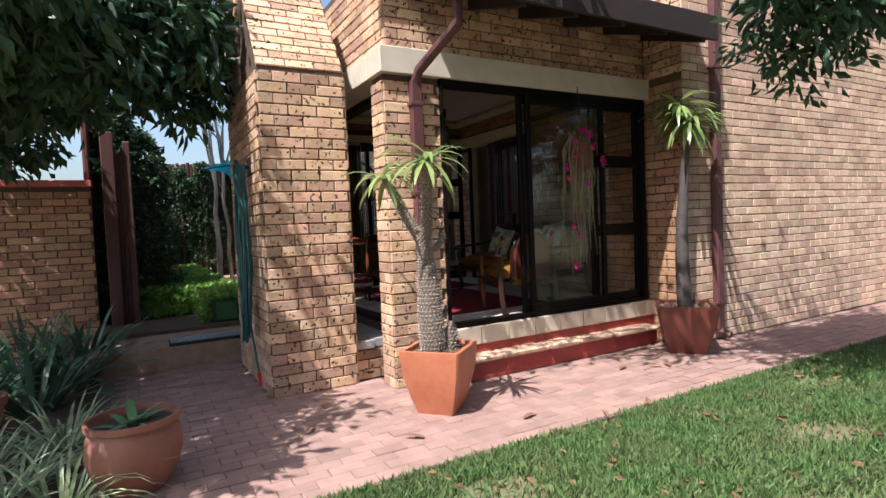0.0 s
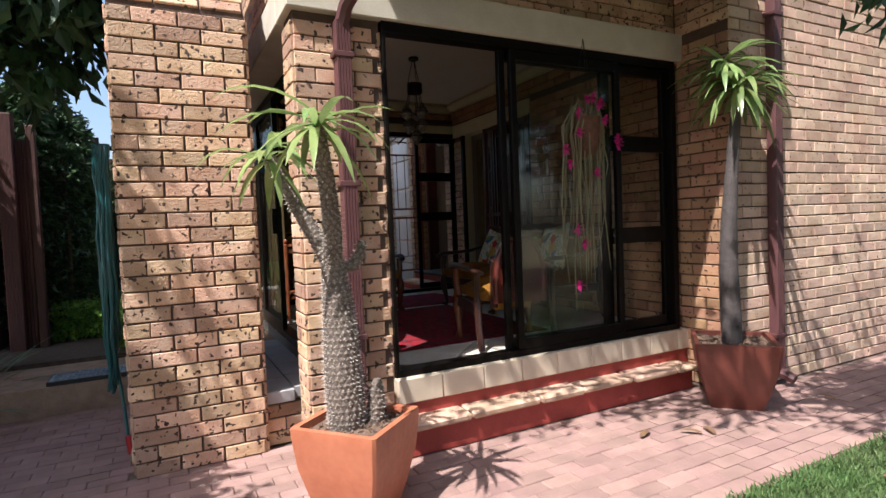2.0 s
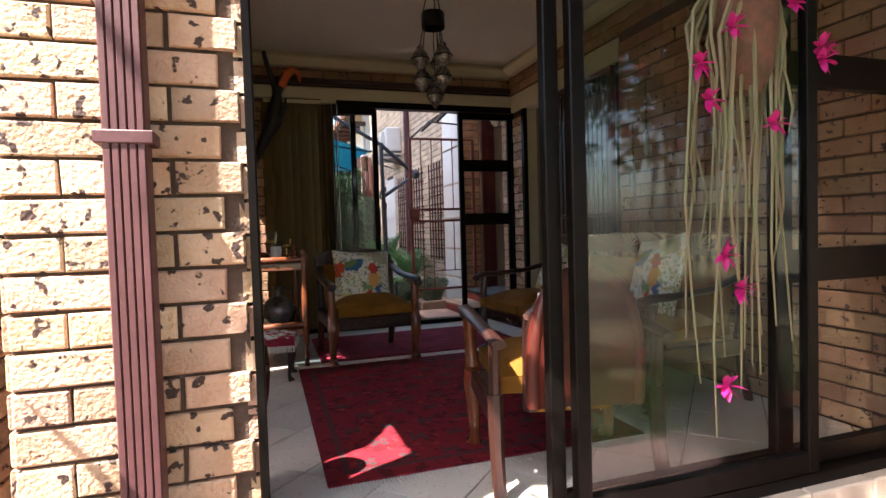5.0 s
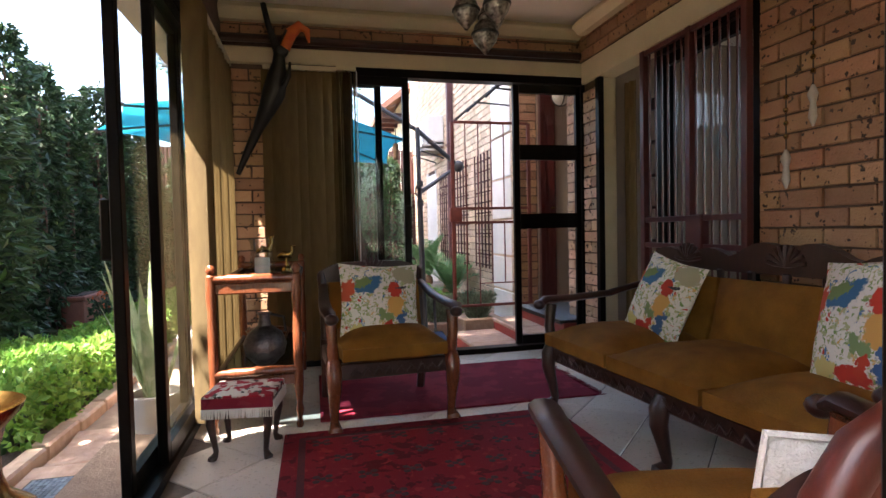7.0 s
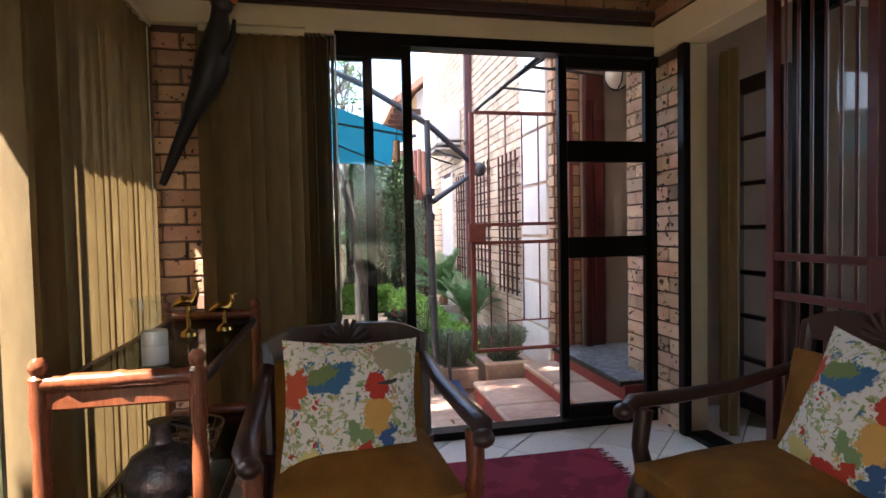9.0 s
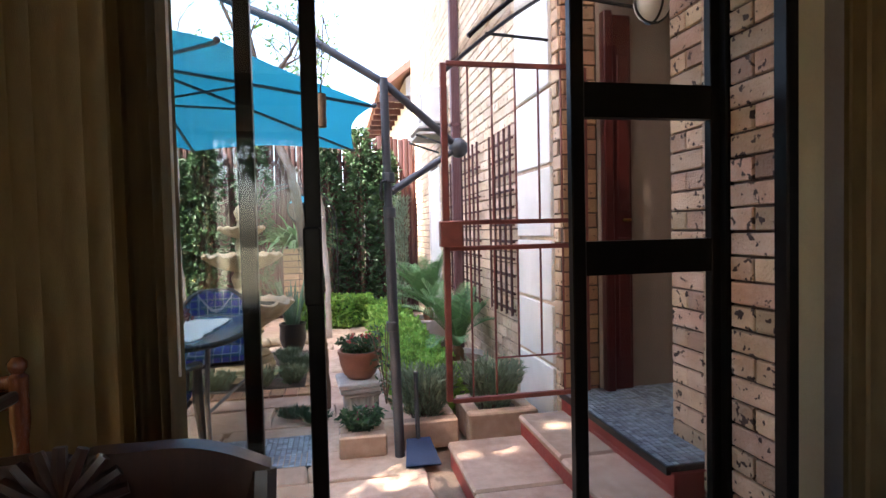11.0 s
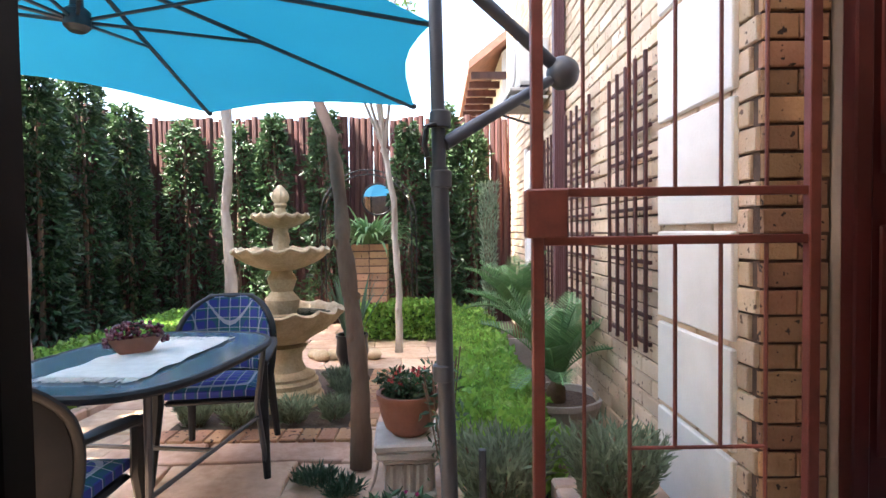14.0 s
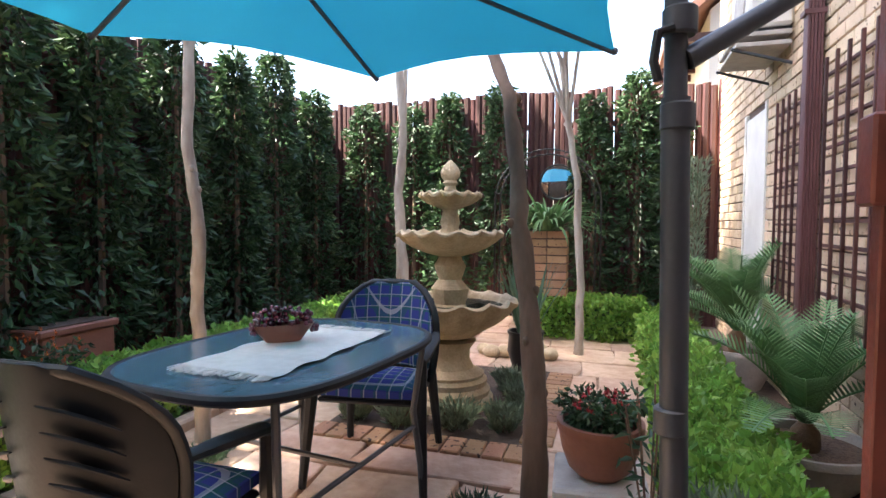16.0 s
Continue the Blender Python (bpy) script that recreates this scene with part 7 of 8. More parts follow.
# steel garden gate, standing open
gt = thing("steel_gate", "red oxide steel bar gate standing open against the wall", "gate", pose(4.04, 9.0, 0.64))
W_, H_ = 0.80, 1.82
part("frame_bar", Geo().cbox(-0.017, -0.017, 0, 0.017, 0.017, H_, 0.003), REDOXIDE, gt)
part("frame_bar", Geo().cbox(W_ - 0.017, -0.017, 0, W_ + 0.017, 0.017, H_, 0.003), REDOXIDE, gt)
for z in (0.0, 0.83, 0.97, H_):
    part("frame_bar", Geo().cbox(0.017, -0.013, z - 0.013, W_ - 0.017, 0.013, z + 0.013, 0.003), REDOXIDE, gt)
for k in range(1, 6):
    x = W_ * k / 6
    part("bar", Geo().tube([(x, 0, 0.97), (x, 0, H_)], 0.006, 6), REDOXIDE, gt)
    z0 = 0.22 if k in (3, 4) else 0.0
    part("bar", Geo().tube([(x, 0, z0), (x, 0, 0.83)], 0.006, 6), REDOXIDE, gt)
part("bar", Geo().tube([(W_ / 3, 0, 0.22), (W_ * 5 / 6, 0, 0.22)], 0.006, 6), REDOXIDE, gt)
part("lock_box", Geo().cbox(-0.035, -0.03, 0.84, 0.085, 0.03, 0.98, 0.005), REDOXIDE, gt, "red steel lock box")
# second gate leaf beside the porch wall
wp = tagged(thing("panel_white", "white painted panels at the end of the brick wall", "panel"), kind="structure")
for z0, z1 in ((0.3, 0.72), (0.73, 1.10), (1.11, 1.50), (1.51, 1.95), (1.96, 2.42), (2.43, 3.2)):
    part("panel", Geo().cbox(4.735, 9.24, z0 + 0.008, 4.762, 9.86, z1 - 0.008, 0.006), WHITEPAINT, wp, "", True)

# trellises on the long wall
def trellis(label, y0, y1, z0, z1):
    t = thing("trellis", label, "trellis", pose(4.735, y0, z0), "dark wall trellises")
    w, h = y1 - y0, z1 - z0
    nx, nz = 5, 11
    for i in range(nx):
        part("upright", Geo().cbox(-0.035, w * i / (nx - 1) - 0.009, 0, -0.018, w * i / (nx - 1) + 0.009, h, 0.002), LOG, t)
    for j in range(nz):
        part("crossbar", Geo().cbox(-0.018, -0.02, h * (j + 0.3) / nz - 0.009, -0.002, w + 0.02, h * (j + 0.3) / nz + 0.009, 0.002), LOG, t)


trellis("dark wooden square trellis on the brick wall", 9.93, 10.46, 0.93, 2.32)
trellis("dark wooden square trellis on the brick wall", 10.86, 11.48, 0.90, 2.35)
trellis("dark wooden square trellis on the brick wall", 11.88, 12.42, 0.90, 2.30)
downpipe("red-brown round downpipe on the garden wall", 4.70, 11.68, G, 4.6)
door_6 = tagged(thing("door_6", "narrow white back door in the garden wall", "door", pose(4.75, 12.92, G)), kind="structure")
part("leaf", Geo().cbox(0.0, 0.0, 0.02, 0.05, 0.66, 2.12, 0.006), WHITEPAINT, door_6)
part("frame", Geo().cbox(-0.01, -0.05, 0, 0.045, 0.0, 2.17, 0.004).cbox(-0.01, 0.66, 0, 0.045, 0.71, 2.17, 0.004), WHITEPAINT, door_6)

# cycads in round planters
def cycad(label, m, n, L, seed):
    c = thing("cycad", label, "cycad", m, "cycads by the wall")
    r = random.Random(seed)
    part("trunk", Geo().lathe([(0.05, 0), (0.065, 0.06), (0.06, 0.12), (0.03, 0.16)], 14), WICKER, c)
    for k in range(n):
        a = 2.4 * k
        up = r.uniform(0.7, 3.0)
        way = Vector((0.75 * math.cos(a) - 0.22, math.sin(a), up)).normalized()
        p = Vector((0, 0, 0.15))
        pts = [p.copy()]
        g = Geo()
        steps, seg = 30, L * r.uniform(0.8, 1.1) / 30
        bend = r.uniform(0.02, 0.045)
        for s in range(steps):
            way = (way + Vector((0, 0, -bend))).normalized()
            q = p + way * seg
            side = way.cross(Vector((0, 0, 1))).normalized()
            ll = (0.125 * math.sin(math.pi * (0.10 + 0.84 * s / steps)) + 0.012) * (L / 0.6)
            lift = side.cross(way)
            for sd in (-1, 1):
                tip = p + side * sd * ll * 0.85 + way * ll * 0.55 + lift * ll * 0.28
                w = way * 0.0062
                g.add([p - w, p + w, p.lerp(tip, 0.6) + w, tip, p.lerp(tip, 0.6) - w], [(0, 1, 2, 3, 4)])
            p = q
            pts.append(p.copy())
        fr_ = tagged(part("frond", g, CYCAD, c, "", False), kind="stuff")
        part("rachis", Geo().tube(pts, 0.005, 5), CYCAD, fr_)
    return c


round_pot("stone_planter", "wide shallow round cement planter with bark mulch", PALESTONE, pose(4.505, 10.90, G), [(0.19, 0), (0.24, 0.07), (0.272, 0.15), (0.285, 0.165), (0.285, 0.20)], MULCH, 36)
cycad("green cycad with arching fronds in a cement planter", pose(4.50, 10.90, G + 0.12), 24, 0.64, 3)
round_pot("stone_planter", "dark round cement planter beside the hedge", PALESTONE, pose(4.50, 12.45, G), [(0.16, 0), (0.21, 0.12), (0.24, 0.24), (0.25, 0.26), (0.25, 0.30)], MULCH, 36)
cycad("large green cycad with arching fronds by the wall", pose(4.50, 12.45, G + 0.26), 26, 0.72, 4)
shrub("conifer_spire", "thin grey-green conifer spire before the fence", pose(4.30, 13.3, G), 1600, 0.09, 1.75, 0.06, LAVENDER, 320, 0.2, "conifer")

# end of the garden: arch, mirror, brick pillar with fern
ar = thing("garden_arch", "dark wire arch with a round mirror before the fence", "arch", pose(2.85, 14.55, G))
for r in (0.62, 0.56):
    part("hoop", Geo().tube([(-r, 0, 0.0), (-r, 0, 1.45)] + [(-r * math.cos(a), 0, 1.45 + r * math.sin(a)) for a in [math.pi * i / 16 for i in range(1, 16)]] + [(r, 0, 1.45), (r, 0, 0)], 0.011, 6), BLACK, ar)
for i in range(9):
    a = math.pi * (i + 0.5) / 9
    part("brace", Geo().tube([(-0.56 * math.cos(a), 0, 1.45 + 0.56 * math.sin(a)), (-0.62 * math.cos(a), 0, 1.45 + 0.62 * math.sin(a))], 0.008, 5), BLACK, ar)
mm = bpy.data.materials.new("mirror")
mm.use_nodes = True
mm.node_tree.nodes["Principled BSDF"].inputs["Metallic"].default_value = 1.0
mm.node_tree.nodes["Principled BSDF"].inputs["Roughness"].default_value = 0.02
mm.node_tree.nodes["Principled BSDF"].inputs["Base Color"].default_value = (0.9, 0.92, 0.92, 1)
mi = thing("garden_mirror", "round mirror hung on the log fence", "mirror", pose(2.95, 14.87, 1.95) @ Matrix.Scale(0.78, 4))
part("glass", Geo().add([(0.26 * math.cos(a), -0.05, 0.26 * math.sin(a)) for a in [2 * math.pi * i / 40 for i in range(40)]] + [(0.26 * math.cos(a), -0.03, 0.26 * math.sin(a)) for a in [2 * math.pi * i / 40 for i in range(40)]], [tuple(range(40)), tuple(range(40, 80))[::-1]] + [(i, 40 + i, 40 + (i + 1) % 40, (i + 1) % 40) for i in range(40)]), mm, mi, "silvered glass", False)
part("frame", Geo().tube([(0.27 * math.cos(a), -0.05, 0.27 * math.sin(a)) for a in [2 * math.pi * i / 40 for i in range(41)]], 0.018, 7), BLACK, mi)
bpil = thing("brick_pillar", "small square brick pillar with a fern on top", "pillar", pose(2.95, 13.9, G))
part("core", Geo().box(-0.2, -0.11, 0, 0.2, 0.11, 1.12), MORTAR, bpil, "", False)
for k in range(13):
    for q in range(2):
        x0 = -0.21 + 0.21 * q + (0.0 if k % 2 else -0.0)
        part("brick", Geo().cbox(x0 + 0.004, -0.12, k * COURSE + 0.006, x0 + 0.206, 0.12, k * COURSE + 0.08, 0.004), BRICKRED, bpil)
tuft("fern", "feathery bright green fern on a brick pillar", pose(2.95, 13.88, G + 1.12), 170, 0.52, 0.035, CYCAD, 0.12, 1.1, 1.9, 330, "fern", "stuff")
tuft("sword_fern", "upright green strap plant in a dark pot behind the fountain", pose(2.95, 12.45, G + 0.3), 26, 0.6, 0.035, STRAP, 0.08, 2.4, 0.5, 55, single=True)
round_pot("dark_pot", "dark glazed pot behind the fountain", BLACK, pose(2.95, 12.45, G), [(0.10, 0), (0.15, 0.15), (0.14, 0.28), (0.15, 0.30), (0.15, 0.32)], SOIL)
for k in range(7):
    g = Geo().ball((0, 0, 0), rs.uniform(0.07, 0.13), 9, 6, 0.7)
    g.v = [(x * (1 + 0.25 * noise.noise((x * 9 + k, y * 9, z * 9))), y * (1 + 0.25 * noise.noise((x * 7, y * 7 + k, z * 7))), z) for x, y, z in g.v]
    solo("boulder", g, STONE, "rounded grey garden boulder", "stone", "boulders behind the fountain", m=pose(2.5 + 0.1 * k, 12.75 + 0.3 * rs.random(), G + 0.05, 0, 0, 30 * k))
snake = tuft("snake_plant", "tall striped snake plant in a pale pot on the path", pose(1.80, 7.1, G + 0.22), 16, 0.75, 0.05, VARIEG, 0.06, 4.0, 0.15, 58, single=True)
round_pot("white_pot", "pale round pot on the side path", PALESTONE, pose(1.80, 7.1, G), [(0.09, 0), (0.12, 0.1), (0.14, 0.24), (0.145, 0.25), (0.145, 0.28)], SOIL)

# porch: red door, awning, lamp, dustpan
door_7 = tagged(thing("door_7", "red enamelled front door standing ajar in the porch", "door", pose(5.03, 9.06, 0.605)), kind="structure")
part("jamb", Geo().cbox(-0.045, -0.035, 0, 0.01, 0.026, 2.2, 0.006), REDDOOR, door_7)
part("leaf", Geo().cbox(0.012, -0.02, 0.01, 0.13, 0.022, 2.18, 0.006), REDDOOR, door_7)
part("panel", Geo().cbox(0.035, -0.032, 0.2, 0.11, -0.021, 0.9, 0.005), REDDOOR, door_7)
part("panel", Geo().cbox(0.035, -0.032, 1.05, 0.11, -0.021, 1.95, 0.005), REDDOOR, door_7)
part("handle", Geo().tube([(0.09, -0.02, 1.0), (0.09, -0.07, 1.0), (0.04, -0.07, 1.0)], 0.009, 7), BRASS, door_7)
aw = thing("awning", "smoked polycarbonate awning on curved black brackets", "awning", pose(4.80, 8.1, 2.72))
av = []
for i in range(9):
    u = i / 8
    for y in (0.0, 1.15):
        av.append((0.25 - 0.95 * u, y, 0.42 - 0.42 * u - 0.22 * u * u))
part("sheet", Geo().add(av, [(2 * i, 2 * i + 1, 2 * i + 3, 2 * i + 2) for i in range(8)]), glass("smoked awning sheet", (0.55, 0.48, 0.42), 0.1), aw, "smoked clear sheet")
for y in (0.0, 0.57, 1.15):
    br = part("bracket", Geo().tube([(0.25 - 0.95 * u, y, 0.41 - 0.42 * u - 0.22 * u * u) for u in [i / 8 for i in range(9)]], 0.012, 6), BLACK, aw)
    part("stay", Geo().tube([(0.2, y, -0.05), (-0.1, y, -0.02), (-0.45, y, 0.0)], 0.010, 6), BLACK, br)
lt = thing("bulkhead_light", "round caged white bulkhead lamp on the porch wall", "wall lamp", pose(4.96, 8.5, 2.62))
part("dome", Geo().ball((0, 0, 0), 0.085, 14, 8), CANDLE, lt, "opal glass dome")
part("cage", Geo().tube([(0.09 * math.cos(a), 0.0, 0.09 * math.sin(a)) for a in [2 * math.pi * i / 20 for i in range(21)]], 0.006, 5), BLACK, lt)
part("cage", Geo().tube([(0.0, 0.09 * math.cos(a), 0.09 * math.sin(a)) for a in [2 * math.pi * i / 20 for i in range(21)]], 0.006, 5), BLACK, lt)
part("base", Geo().cbox(-0.02, -0.06, 0.06, 0.12, 0.06, 0.10), BLACK, lt)
dpn = thing("dustpan", "dark blue dustpan leaning on a block planter", "dustpan", pose(3.90, 9.22, G))
part("pan", Geo().add([(-0.10, -0.14, 0.01), (0.10, -0.14, 0.01), (0.07, 0.06, 0.06), (-0.07, 0.06, 0.06), (-0.10, -0.14, 0.02), (0.10, -0.14, 0.02), (0.07, 0.06, 0.10), (-0.07, 0.06, 0.10)], [(0, 3, 2, 1), (0, 4, 7, 3), (1, 2, 6, 5), (3, 7, 6, 2), (4, 5, 6, 7)]), mat("navy plastic", (0.02, 0.04, 0.10), (0.015, 0.03, 0.08), 10, 0.4), dpn)
part("handle", Geo().tube([(0, 0.06, 0.09), (0, 0.10, 0.30), (0, 0.11, 0.48)], 0.014, 8), POLE, dpn)

# neighbour's gable and roof beyond the fence
nb = thing("neighbour_house", "neighbouring brick house with a tiled roof behind the fence", "house")
part("wall", Geo().box(4.9, 17.0, 0, 9.5, 22, 4.6), WHITEWALL, nb, "", False)
part("wall", Geo().add([(4.9, 17.0, 4.6), (9.5, 17.0, 4.6), (7.2, 17.0, 6.4), (4.9, 22, 4.6), (9.5, 22, 4.6), (7.2, 22, 6.4)], [(0, 1, 2), (3, 5, 4), (0, 2, 5, 3), (1, 4, 5, 2)]), WHITEWALL, nb, "", False)
part("roof", Geo().add([(4.3, 16.6, 4.2), (7.2, 16.6, 6.5), (7.2, 22.4, 6.5), (4.3, 22.4, 4.2), (4.3, 16.6, 4.35), (7.2, 16.6, 6.65), (7.2, 22.4, 6.65), (4.3, 22.4, 4.35)], [(0, 1, 2, 3)[::-1], (4, 5, 6, 7), (0, 1, 5, 4), (1, 2, 6, 5), (2, 3, 7, 6), (3, 0, 4, 7)]), ROOFTILE, nb, "", False)
part("roof", Geo().add([(10.1, 16.6, 4.2), (7.2, 16.6, 6.5), (7.2, 22.4, 6.5), (10.1, 22.4, 4.2), (10.1, 16.6, 4.35), (7.2, 16.6, 6.65), (7.2, 22.4, 6.65), (10.1, 22.4, 4.35)], [(0, 1, 2, 3), (4, 5, 6, 7)[::-1], (0, 1, 5, 4), (1, 2, 6, 5), (2, 3, 7, 6), (3, 0, 4, 7)]), ROOFTILE, nb, "", False)
for k in range(9):
    part("rafter_end", Geo().cbox(4.35, 16.75 + 0.6 * k, 4.08, 4.95, 16.82 + 0.6 * k, 4.2), LOG, nb)
wn_ = part("window", Geo().cbox(5.6, 16.95, 2.6, 6.6, 17.02, 3.7), WHITEPAINT, nb)
part("pane", Geo().box(5.68, 16.94, 2.68, 6.52, 16.95, 3.62), BLACK, wn_, "", False)
for k, (x, y, s) in enumerate([(-3.5, -4.5, 1.8), (0.8, -5.2, 2.0), (4.8, -5.4, 2.1), (8.8, -4.8, 2.0), (12.5, -4.0, 1.9), (16.0, -2.0, 1.7)]):
    tree("garden_edge_tree", "leafy tree along the lawn's far edge", (x, y, 0), [([(0, 0, 0), (0.1, 0, 1.5), (0.0, 0.1, 2.8 * s)], 0.16)],
         [(0, 0, 2.6 * s, 2.0 * s, 1.5 * s, 1.5 * s, 0.7), (0.4, 0.3, 4.2 * s, 1.2 * s, 1.0 * s, 0.8 * s, 0.3)], 0.24, LEAF, BARKBROWN, 5200, 60 + k)["group"] = "trees along the lawn"
# Invented tree: its high unseen crown only blocks sun from the garden.
tree("sun_screen_tree", "added tree with its crown out of sight, to keep sun off the garden", (-1.6, 9.3, 0), [([(0, 0, 0), (0.05, 0, 3.5), (0.0, -0.1, 7.0), (0.1, -0.1, 9.8)], 0.24), ([(0.0, 0, 6.8), (0.8, 1.0, 8.8), (1.6, 1.8, 10.2)], 0.1), ([(0.0, 0, 7.0), (-0.8, -1.0, 8.9), (-1.4, -1.6, 10.2)], 0.1)],
     [(0.1, 0.2, 10.4, 2.5, 3.5, 0.8, 0.85), (0.6, -0.5, 11.2, 1.8, 2.2, 0.7, 0.3), (2.0, -2.0, 10.4, 1.6, 1.6, 0.6, 0.3), (3.1, 1.2, 10.5, 1.4, 2.4, 0.6, 0.4)], 0.2, LEAF, BARKBROWN, 23000, 91)

hood = thing("wall_shelf", "grey slatted bracket shelf on the garden wall", "shelf", pose(4.76, 12.25, 2.66))
for k in range(2):
    part("slat", Geo().cbox(-0.36, 0.0, 0.07 * k, -0.02, 0.66, 0.07 * k + 0.03, 0.004), PALESTONE, hood)
for y in (0.04, 0.64):
    part("bracket", Geo().tube([(0, y, -0.12), (-0.38, y, 0.0)], 0.012, 6), POLE, hood)
ac = thing("air_conditioner", "white air conditioner unit on the garden wall", "air conditioner", pose(4.76, 12.27, 2.80))
part("case", Geo().cbox(-0.28, 0, 0, 0.0, 0.62, 0.42, 0.02), WHITEPAINT, ac)
part("grille", Geo().lathe([(0.17, 0.0), (0.17, 0.012), (0.05, 0.016)], 24), PALESTONE, ac, "round fan grille", True, pose(-0.282, 0.28, 0.21, 0, -90, 0))
part("bracket", Geo().cbox(-0.26, 0.05, -0.03, 0.0, 0.08, 0.0), POLE, ac)
part("bracket", Geo().cbox(-0.26, 0.54, -0.03, 0.0, 0.57, 0.0), POLE, ac)
chime = thing("wind_chime", "bamboo wind chime hanging below the umbrella arm", "wind chime", pose(3.41, 8.51, 2.02))
part("bamboo", Geo().lathe([(0.022, 0), (0.024, 0.03), (0.022, 0.06), (0.024, 0.10), (0.023, 0.14)], 12), WICKER, chime)
part("cord", Geo().tube([(0, 0, 0.14), (0.02, 0.1, 0.5), (0.04, 0.75, 0.62)], 0.003, 5), BLACK, chime)

# ---- brick faces and paving, piece by piece ----
brickwork(wall_pier, (0.9, 4.42, 0), (1, 0, 0), UPZ, (0, -1, 0), 0.70, 2.62, (0, 0.7, 0, 2.62), seed=1)
brickwork(wall_pier, (0.9, 5.85, 0), (0, -1, 0), UPZ, (-1, 0, 0), 1.43, 2.62, (0, 1.43, 0, 2.62), seed=2, cap=190)
brickwork(wall_pier, (1.6, 4.42, 0), (0, 1, 0), UPZ, (1, 0, 0), 1.43, 2.62, seed=3)
sl = Vector((0, 0.93, 1.48)).normalized()
brickwork(wall_pier, (0.9, 4.42, 2.62), (1, 0, 0), sl, (0, -sl.z, sl.y), 0.70, 1.21, seed=4)
brickwork(wall_pier, (0.9, 5.85, 2.62), (0, -1, 0), UPZ, (-1, 0, 0), 0.78, 1.0, seed=5)
brickwork(wall_pier, (1.6, 5.07, 2.62), (0, 1, 0), UPZ, (1, 0, 0), 0.78, 1.0, seed=6)
brickwork(wall_corner, (1.62, 4.5, 0), (1, 0, 0), UPZ, (0, -1, 0), 0.37, 0.27, seed=7)
brickwork(wall_corner, (1.8, 4.06, 0), (1, 0, 0), UPZ, (0, -1, 0), 0.50, DOOR_TOP, (0, 0.5, 0, 2.6), seed=8)
brickwork(wall_corner, (1.8, 4.28, 0), (0, -1, 0), UPZ, (-1, 0, 0), 0.22, DOOR_TOP, (0, 0.44, 0, 2.6), seed=9, shift=0.116)
brickwork(wall_corner, (2.3, 4.06, 0.42), (0, 1, 0), UPZ, (1, 0, 0), 0.22, 2.1, (0, 0.44, 0, 2.6), seed=10)
brickwork(wall_corner, (1.85, 4.1, 2.76), (1, 0, 0), UPZ, (0, -1, 0), 3.0, 0.7, seed=11)
brickwork(wall_corner, (1.85, 8.0, 2.76), (0, -1, 0), UPZ, (-1, 0, 0), 3.9, 0.8, seed=12)
brickwork(wall_corner, (1.85, 4.28, F), (1, 0, 0), UPZ, (0, 1, 0), 0.45, 2.1, seed=13)
brickwork(wall_east, (4.84, 3.61, 0), (1, 0, 0), UPZ, (0, -1, 0), 11.1, 6.1, (0, 2.2, 0, 2.8), seed=14, material=BRICKPINK)
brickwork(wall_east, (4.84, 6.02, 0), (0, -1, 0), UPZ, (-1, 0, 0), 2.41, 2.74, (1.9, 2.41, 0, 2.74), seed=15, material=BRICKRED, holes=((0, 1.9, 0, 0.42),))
brickwork(wall_east, (4.84, 4.06, 2.75), (0, -1, 0), UPZ, (-1, 0, 0), 0.45, 3.3, seed=36)
brickwork(wall_east, (5.04, 6.02, F), (-1, 0, 0), UPZ, (0, 1, 0), 0.2, 2.3, seed=16)
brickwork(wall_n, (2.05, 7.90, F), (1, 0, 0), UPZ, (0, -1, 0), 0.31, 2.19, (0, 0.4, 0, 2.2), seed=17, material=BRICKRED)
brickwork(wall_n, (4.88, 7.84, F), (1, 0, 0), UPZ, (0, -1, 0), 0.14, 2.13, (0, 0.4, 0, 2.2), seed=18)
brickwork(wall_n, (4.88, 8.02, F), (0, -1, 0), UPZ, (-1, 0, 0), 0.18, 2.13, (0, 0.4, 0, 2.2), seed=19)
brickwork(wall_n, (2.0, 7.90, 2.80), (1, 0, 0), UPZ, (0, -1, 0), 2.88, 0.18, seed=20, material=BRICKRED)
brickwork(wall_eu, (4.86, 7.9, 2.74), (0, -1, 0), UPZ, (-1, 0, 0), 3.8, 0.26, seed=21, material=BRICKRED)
brickwork(wall_eu, (4.86, 7.84, F), (0, -1, 0), UPZ, (-1, 0, 0), 0.21, 2.13, seed=22)
brickwork(wall_p, (4.97, 8.36, G), (0, -1, 0), UPZ, (-1, 0, 0), 0.33, 2.95, (0, 0.4, 0, 2.7), seed=23)
brickwork(wall_p, (5.3, 8.36, G), (-1, 0, 0), UPZ, (0, 1, 0), 0.33, 2.95, seed=24)
brickwork(wall_g, (4.77, 15.2, 0.1), (0, -1, 0), UPZ, (-1, 0, 0), 6.06, 5.4, (3.1, 5.7, 0, 2.7), material=BRICKPALE, seed=25, holes=((1.62, 2.3, 0, 2.3),))
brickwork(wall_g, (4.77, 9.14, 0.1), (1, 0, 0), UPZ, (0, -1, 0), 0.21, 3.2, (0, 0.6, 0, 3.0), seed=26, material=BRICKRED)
brickwork(wall_b, (-6, 7.8, 0), (1, 0, 0), UPZ, (0, -1, 0), 5.58, 1.95, (3.6, 5.6, 0, 2.0), seed=27, material=BRICKRED, cap=200)

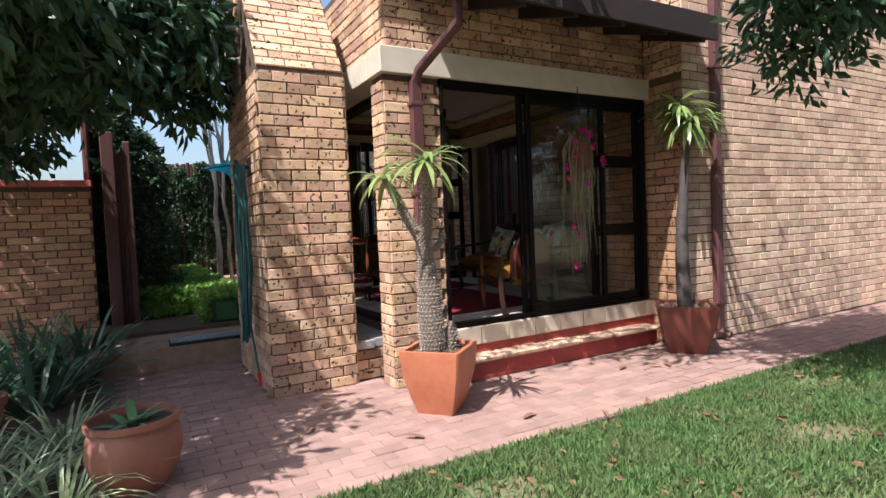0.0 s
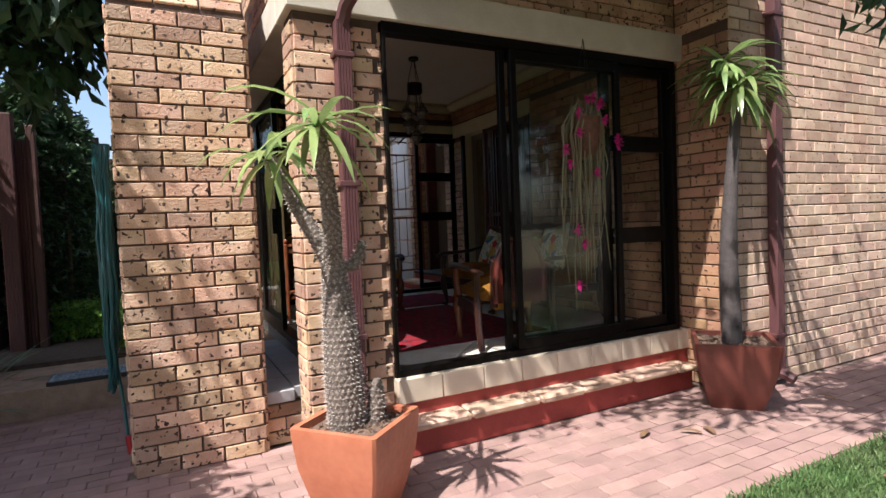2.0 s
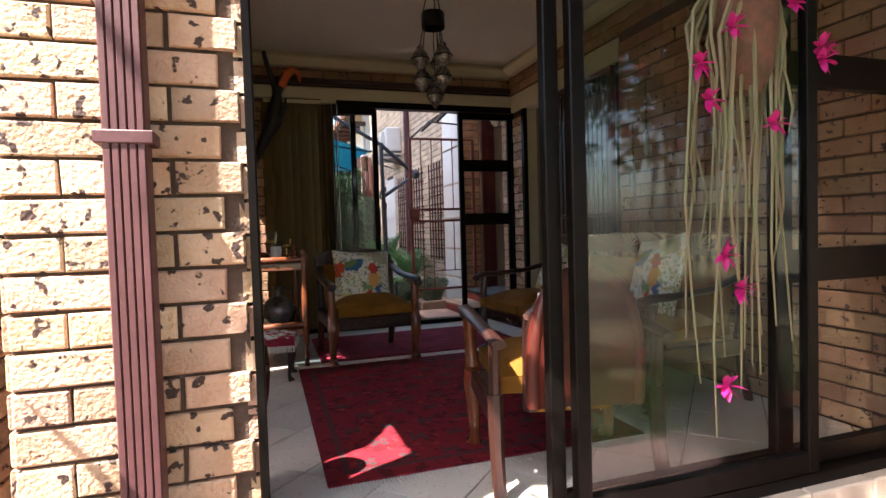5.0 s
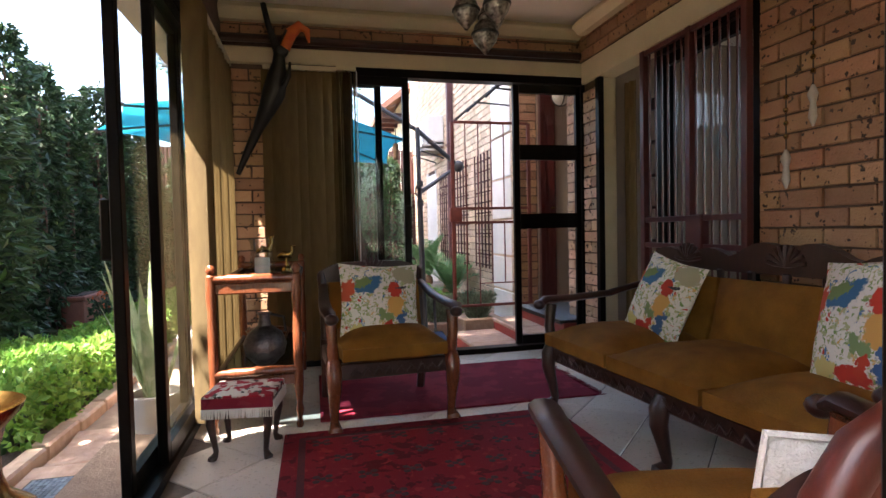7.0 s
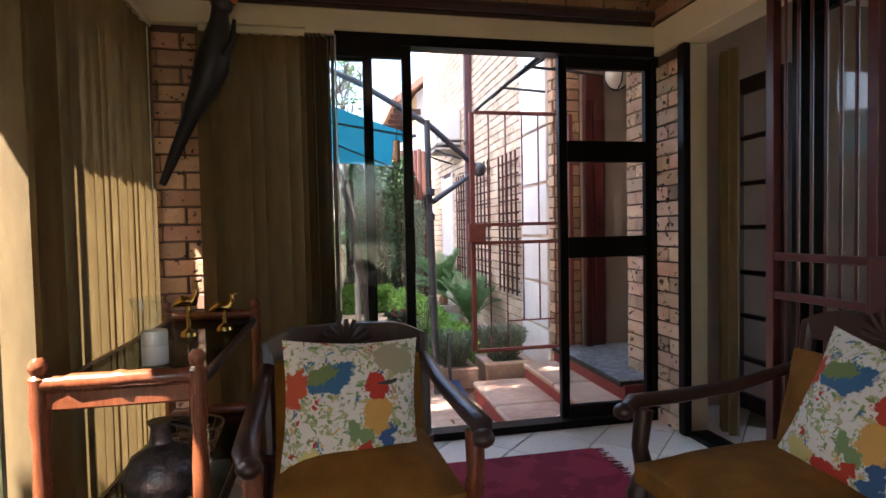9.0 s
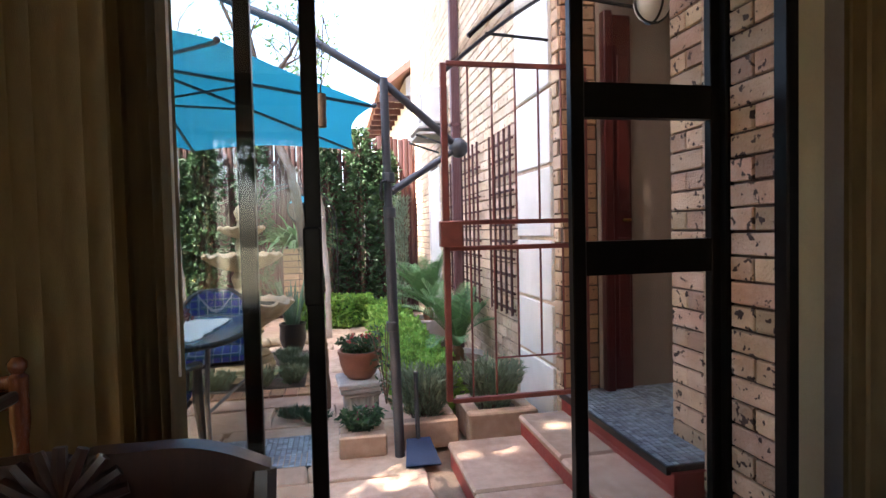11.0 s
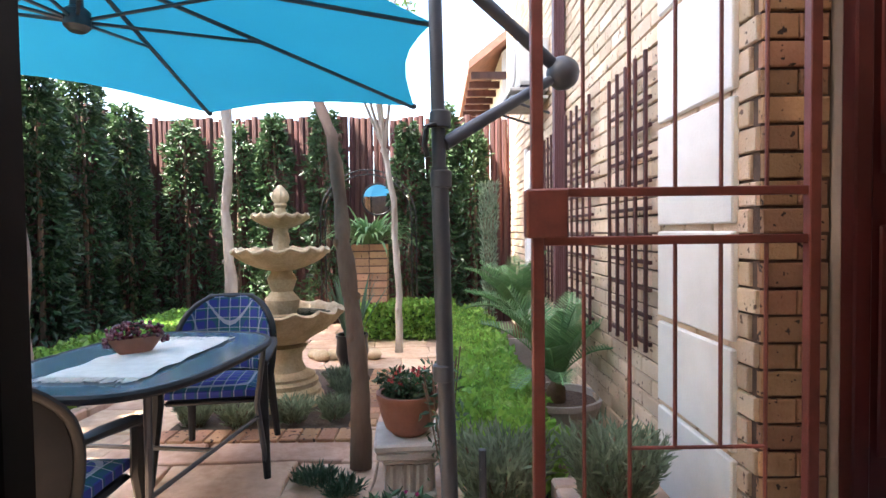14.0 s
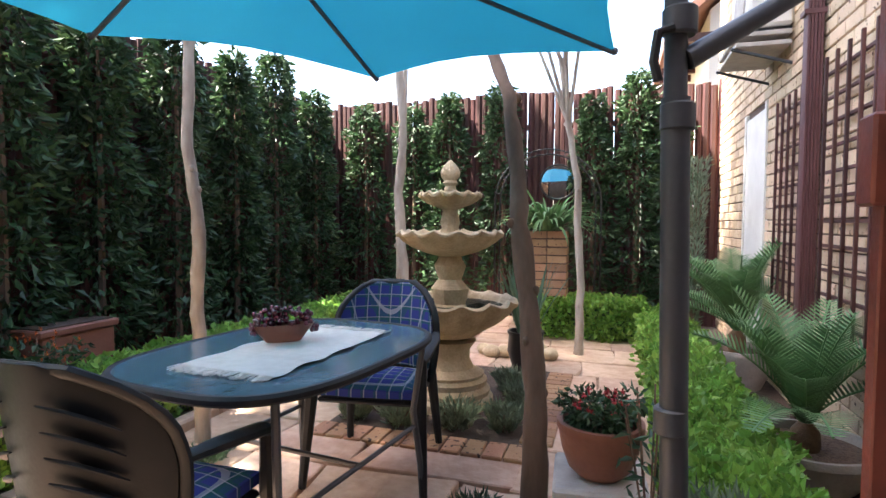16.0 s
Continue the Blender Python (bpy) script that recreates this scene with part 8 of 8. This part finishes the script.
paver_meshes = []
rs = random.Random(77)
for k in range(6):
    g = Geo()
    g.cbox(0.002, 0.002, -0.03, 0.198, 0.098, rs.uniform(-0.001, 0.003), 0.005)
    paver_meshes.append(g.mesh("paver", PAVER))
pave = bpy.data.objects["pavement_front"]
rest, made = Geo(), 0
for j in range(34):
    y = 2.64 + j * 0.1
    x = -0.34 - 0.1 * (j % 2)
    while x < 15.6:
        x += 0.2
        if y > 4.4 and x > 0.8:
            break
        if y > 3.8 and x > 2.2 or (y > 3.5 and x > 4.75):
            break
        if made < 300 and 0.3 < x < 3.6 and y < 4.5:
            ob = new("paver", paver_meshes[rs.randrange(6)])
            ob.parent = pave
            ob.matrix_basis = pose(x, y, rs.uniform(-0.002, 0.002), rs.uniform(-0.6, 0.6), rs.uniform(-0.6, 0.6), rs.uniform(-0.6, 0.6))
            made += 1
        else:
            rest.box(x + 0.003, y + 0.003, -0.03, x + 0.197, y + 0.097, rs.uniform(-0.002, 0.003))
tagged(part("paver_rows", rest, PAVER, pave, "", False), kind="stuff")

# room tiles, laid on the diagonal
floor_ob = bpy.data.objects["floor"]
g = Geo()
g.cbox(-0.164, -0.164, -0.008, 0.164, 0.164, 0.0, 0.003)
tile_mesh = g.mesh("tile", TILE)
for i in range(-12, 14):
    for j in range(-12, 14):
        x, y = 3.4 + 0.2355 * (i + j), 6.0 + 0.2355 * (i - j)
        if 2.12 < x < 5.3 and 4.20 < y < 7.95:
            ob = new("tile", tile_mesh)
            ob.parent = floor_ob
            ob.matrix_basis = pose(x, y, F + 0.003, 0, 0, 45)

# sparse trodden grass: denser by the path
rng = np.random.default_rng(9)
n = 120000
gx = rng.uniform(-0.4, 12, n) ** 1.0
gx = np.where(rng.random(n) < 0.75, rng.uniform(0.2, 6.0, n), gx)
gy = 2.64 - np.abs(rng.normal(0, 0.9, n)) - 0.03 * rng.random(n)
patch = np.sin(gx * 3.1) * np.sin(gy * 4.3 + gx) > 0.5 + 0.3 * rng.random(n)
keep = ~patch | (rng.random(n) < 0.12)
gx, gy = gx[keep], gy[keep]
P = np.stack([gx, gy, np.full_like(gx, -0.03)], 1)
W = np.stack([rng.normal(0, 0.55, len(gx)), rng.normal(0, 0.55, len(gx)), np.ones(len(gx))], 1)
leaves("grass", P, W, 0.05, GRASS, None, "short green lawn grass with thin dry patches", "grass", 0.12, 0.5, 10)
n = 160
P = np.stack([rng.uniform(0.5, 6.5, n), 2.6 - np.abs(rng.normal(0, 1.0, n)), np.full(n, 0.015)], 1)
W = np.stack([rng.normal(0, 1, n), rng.normal(0, 1, n), rng.normal(0.1, 0.25, n)], 1)
leaves("leaf_litter", P, W, 0.06, WICKER, None, "dry brown leaves scattered on the lawn", "leaves", 0.5, 0.4, 12)
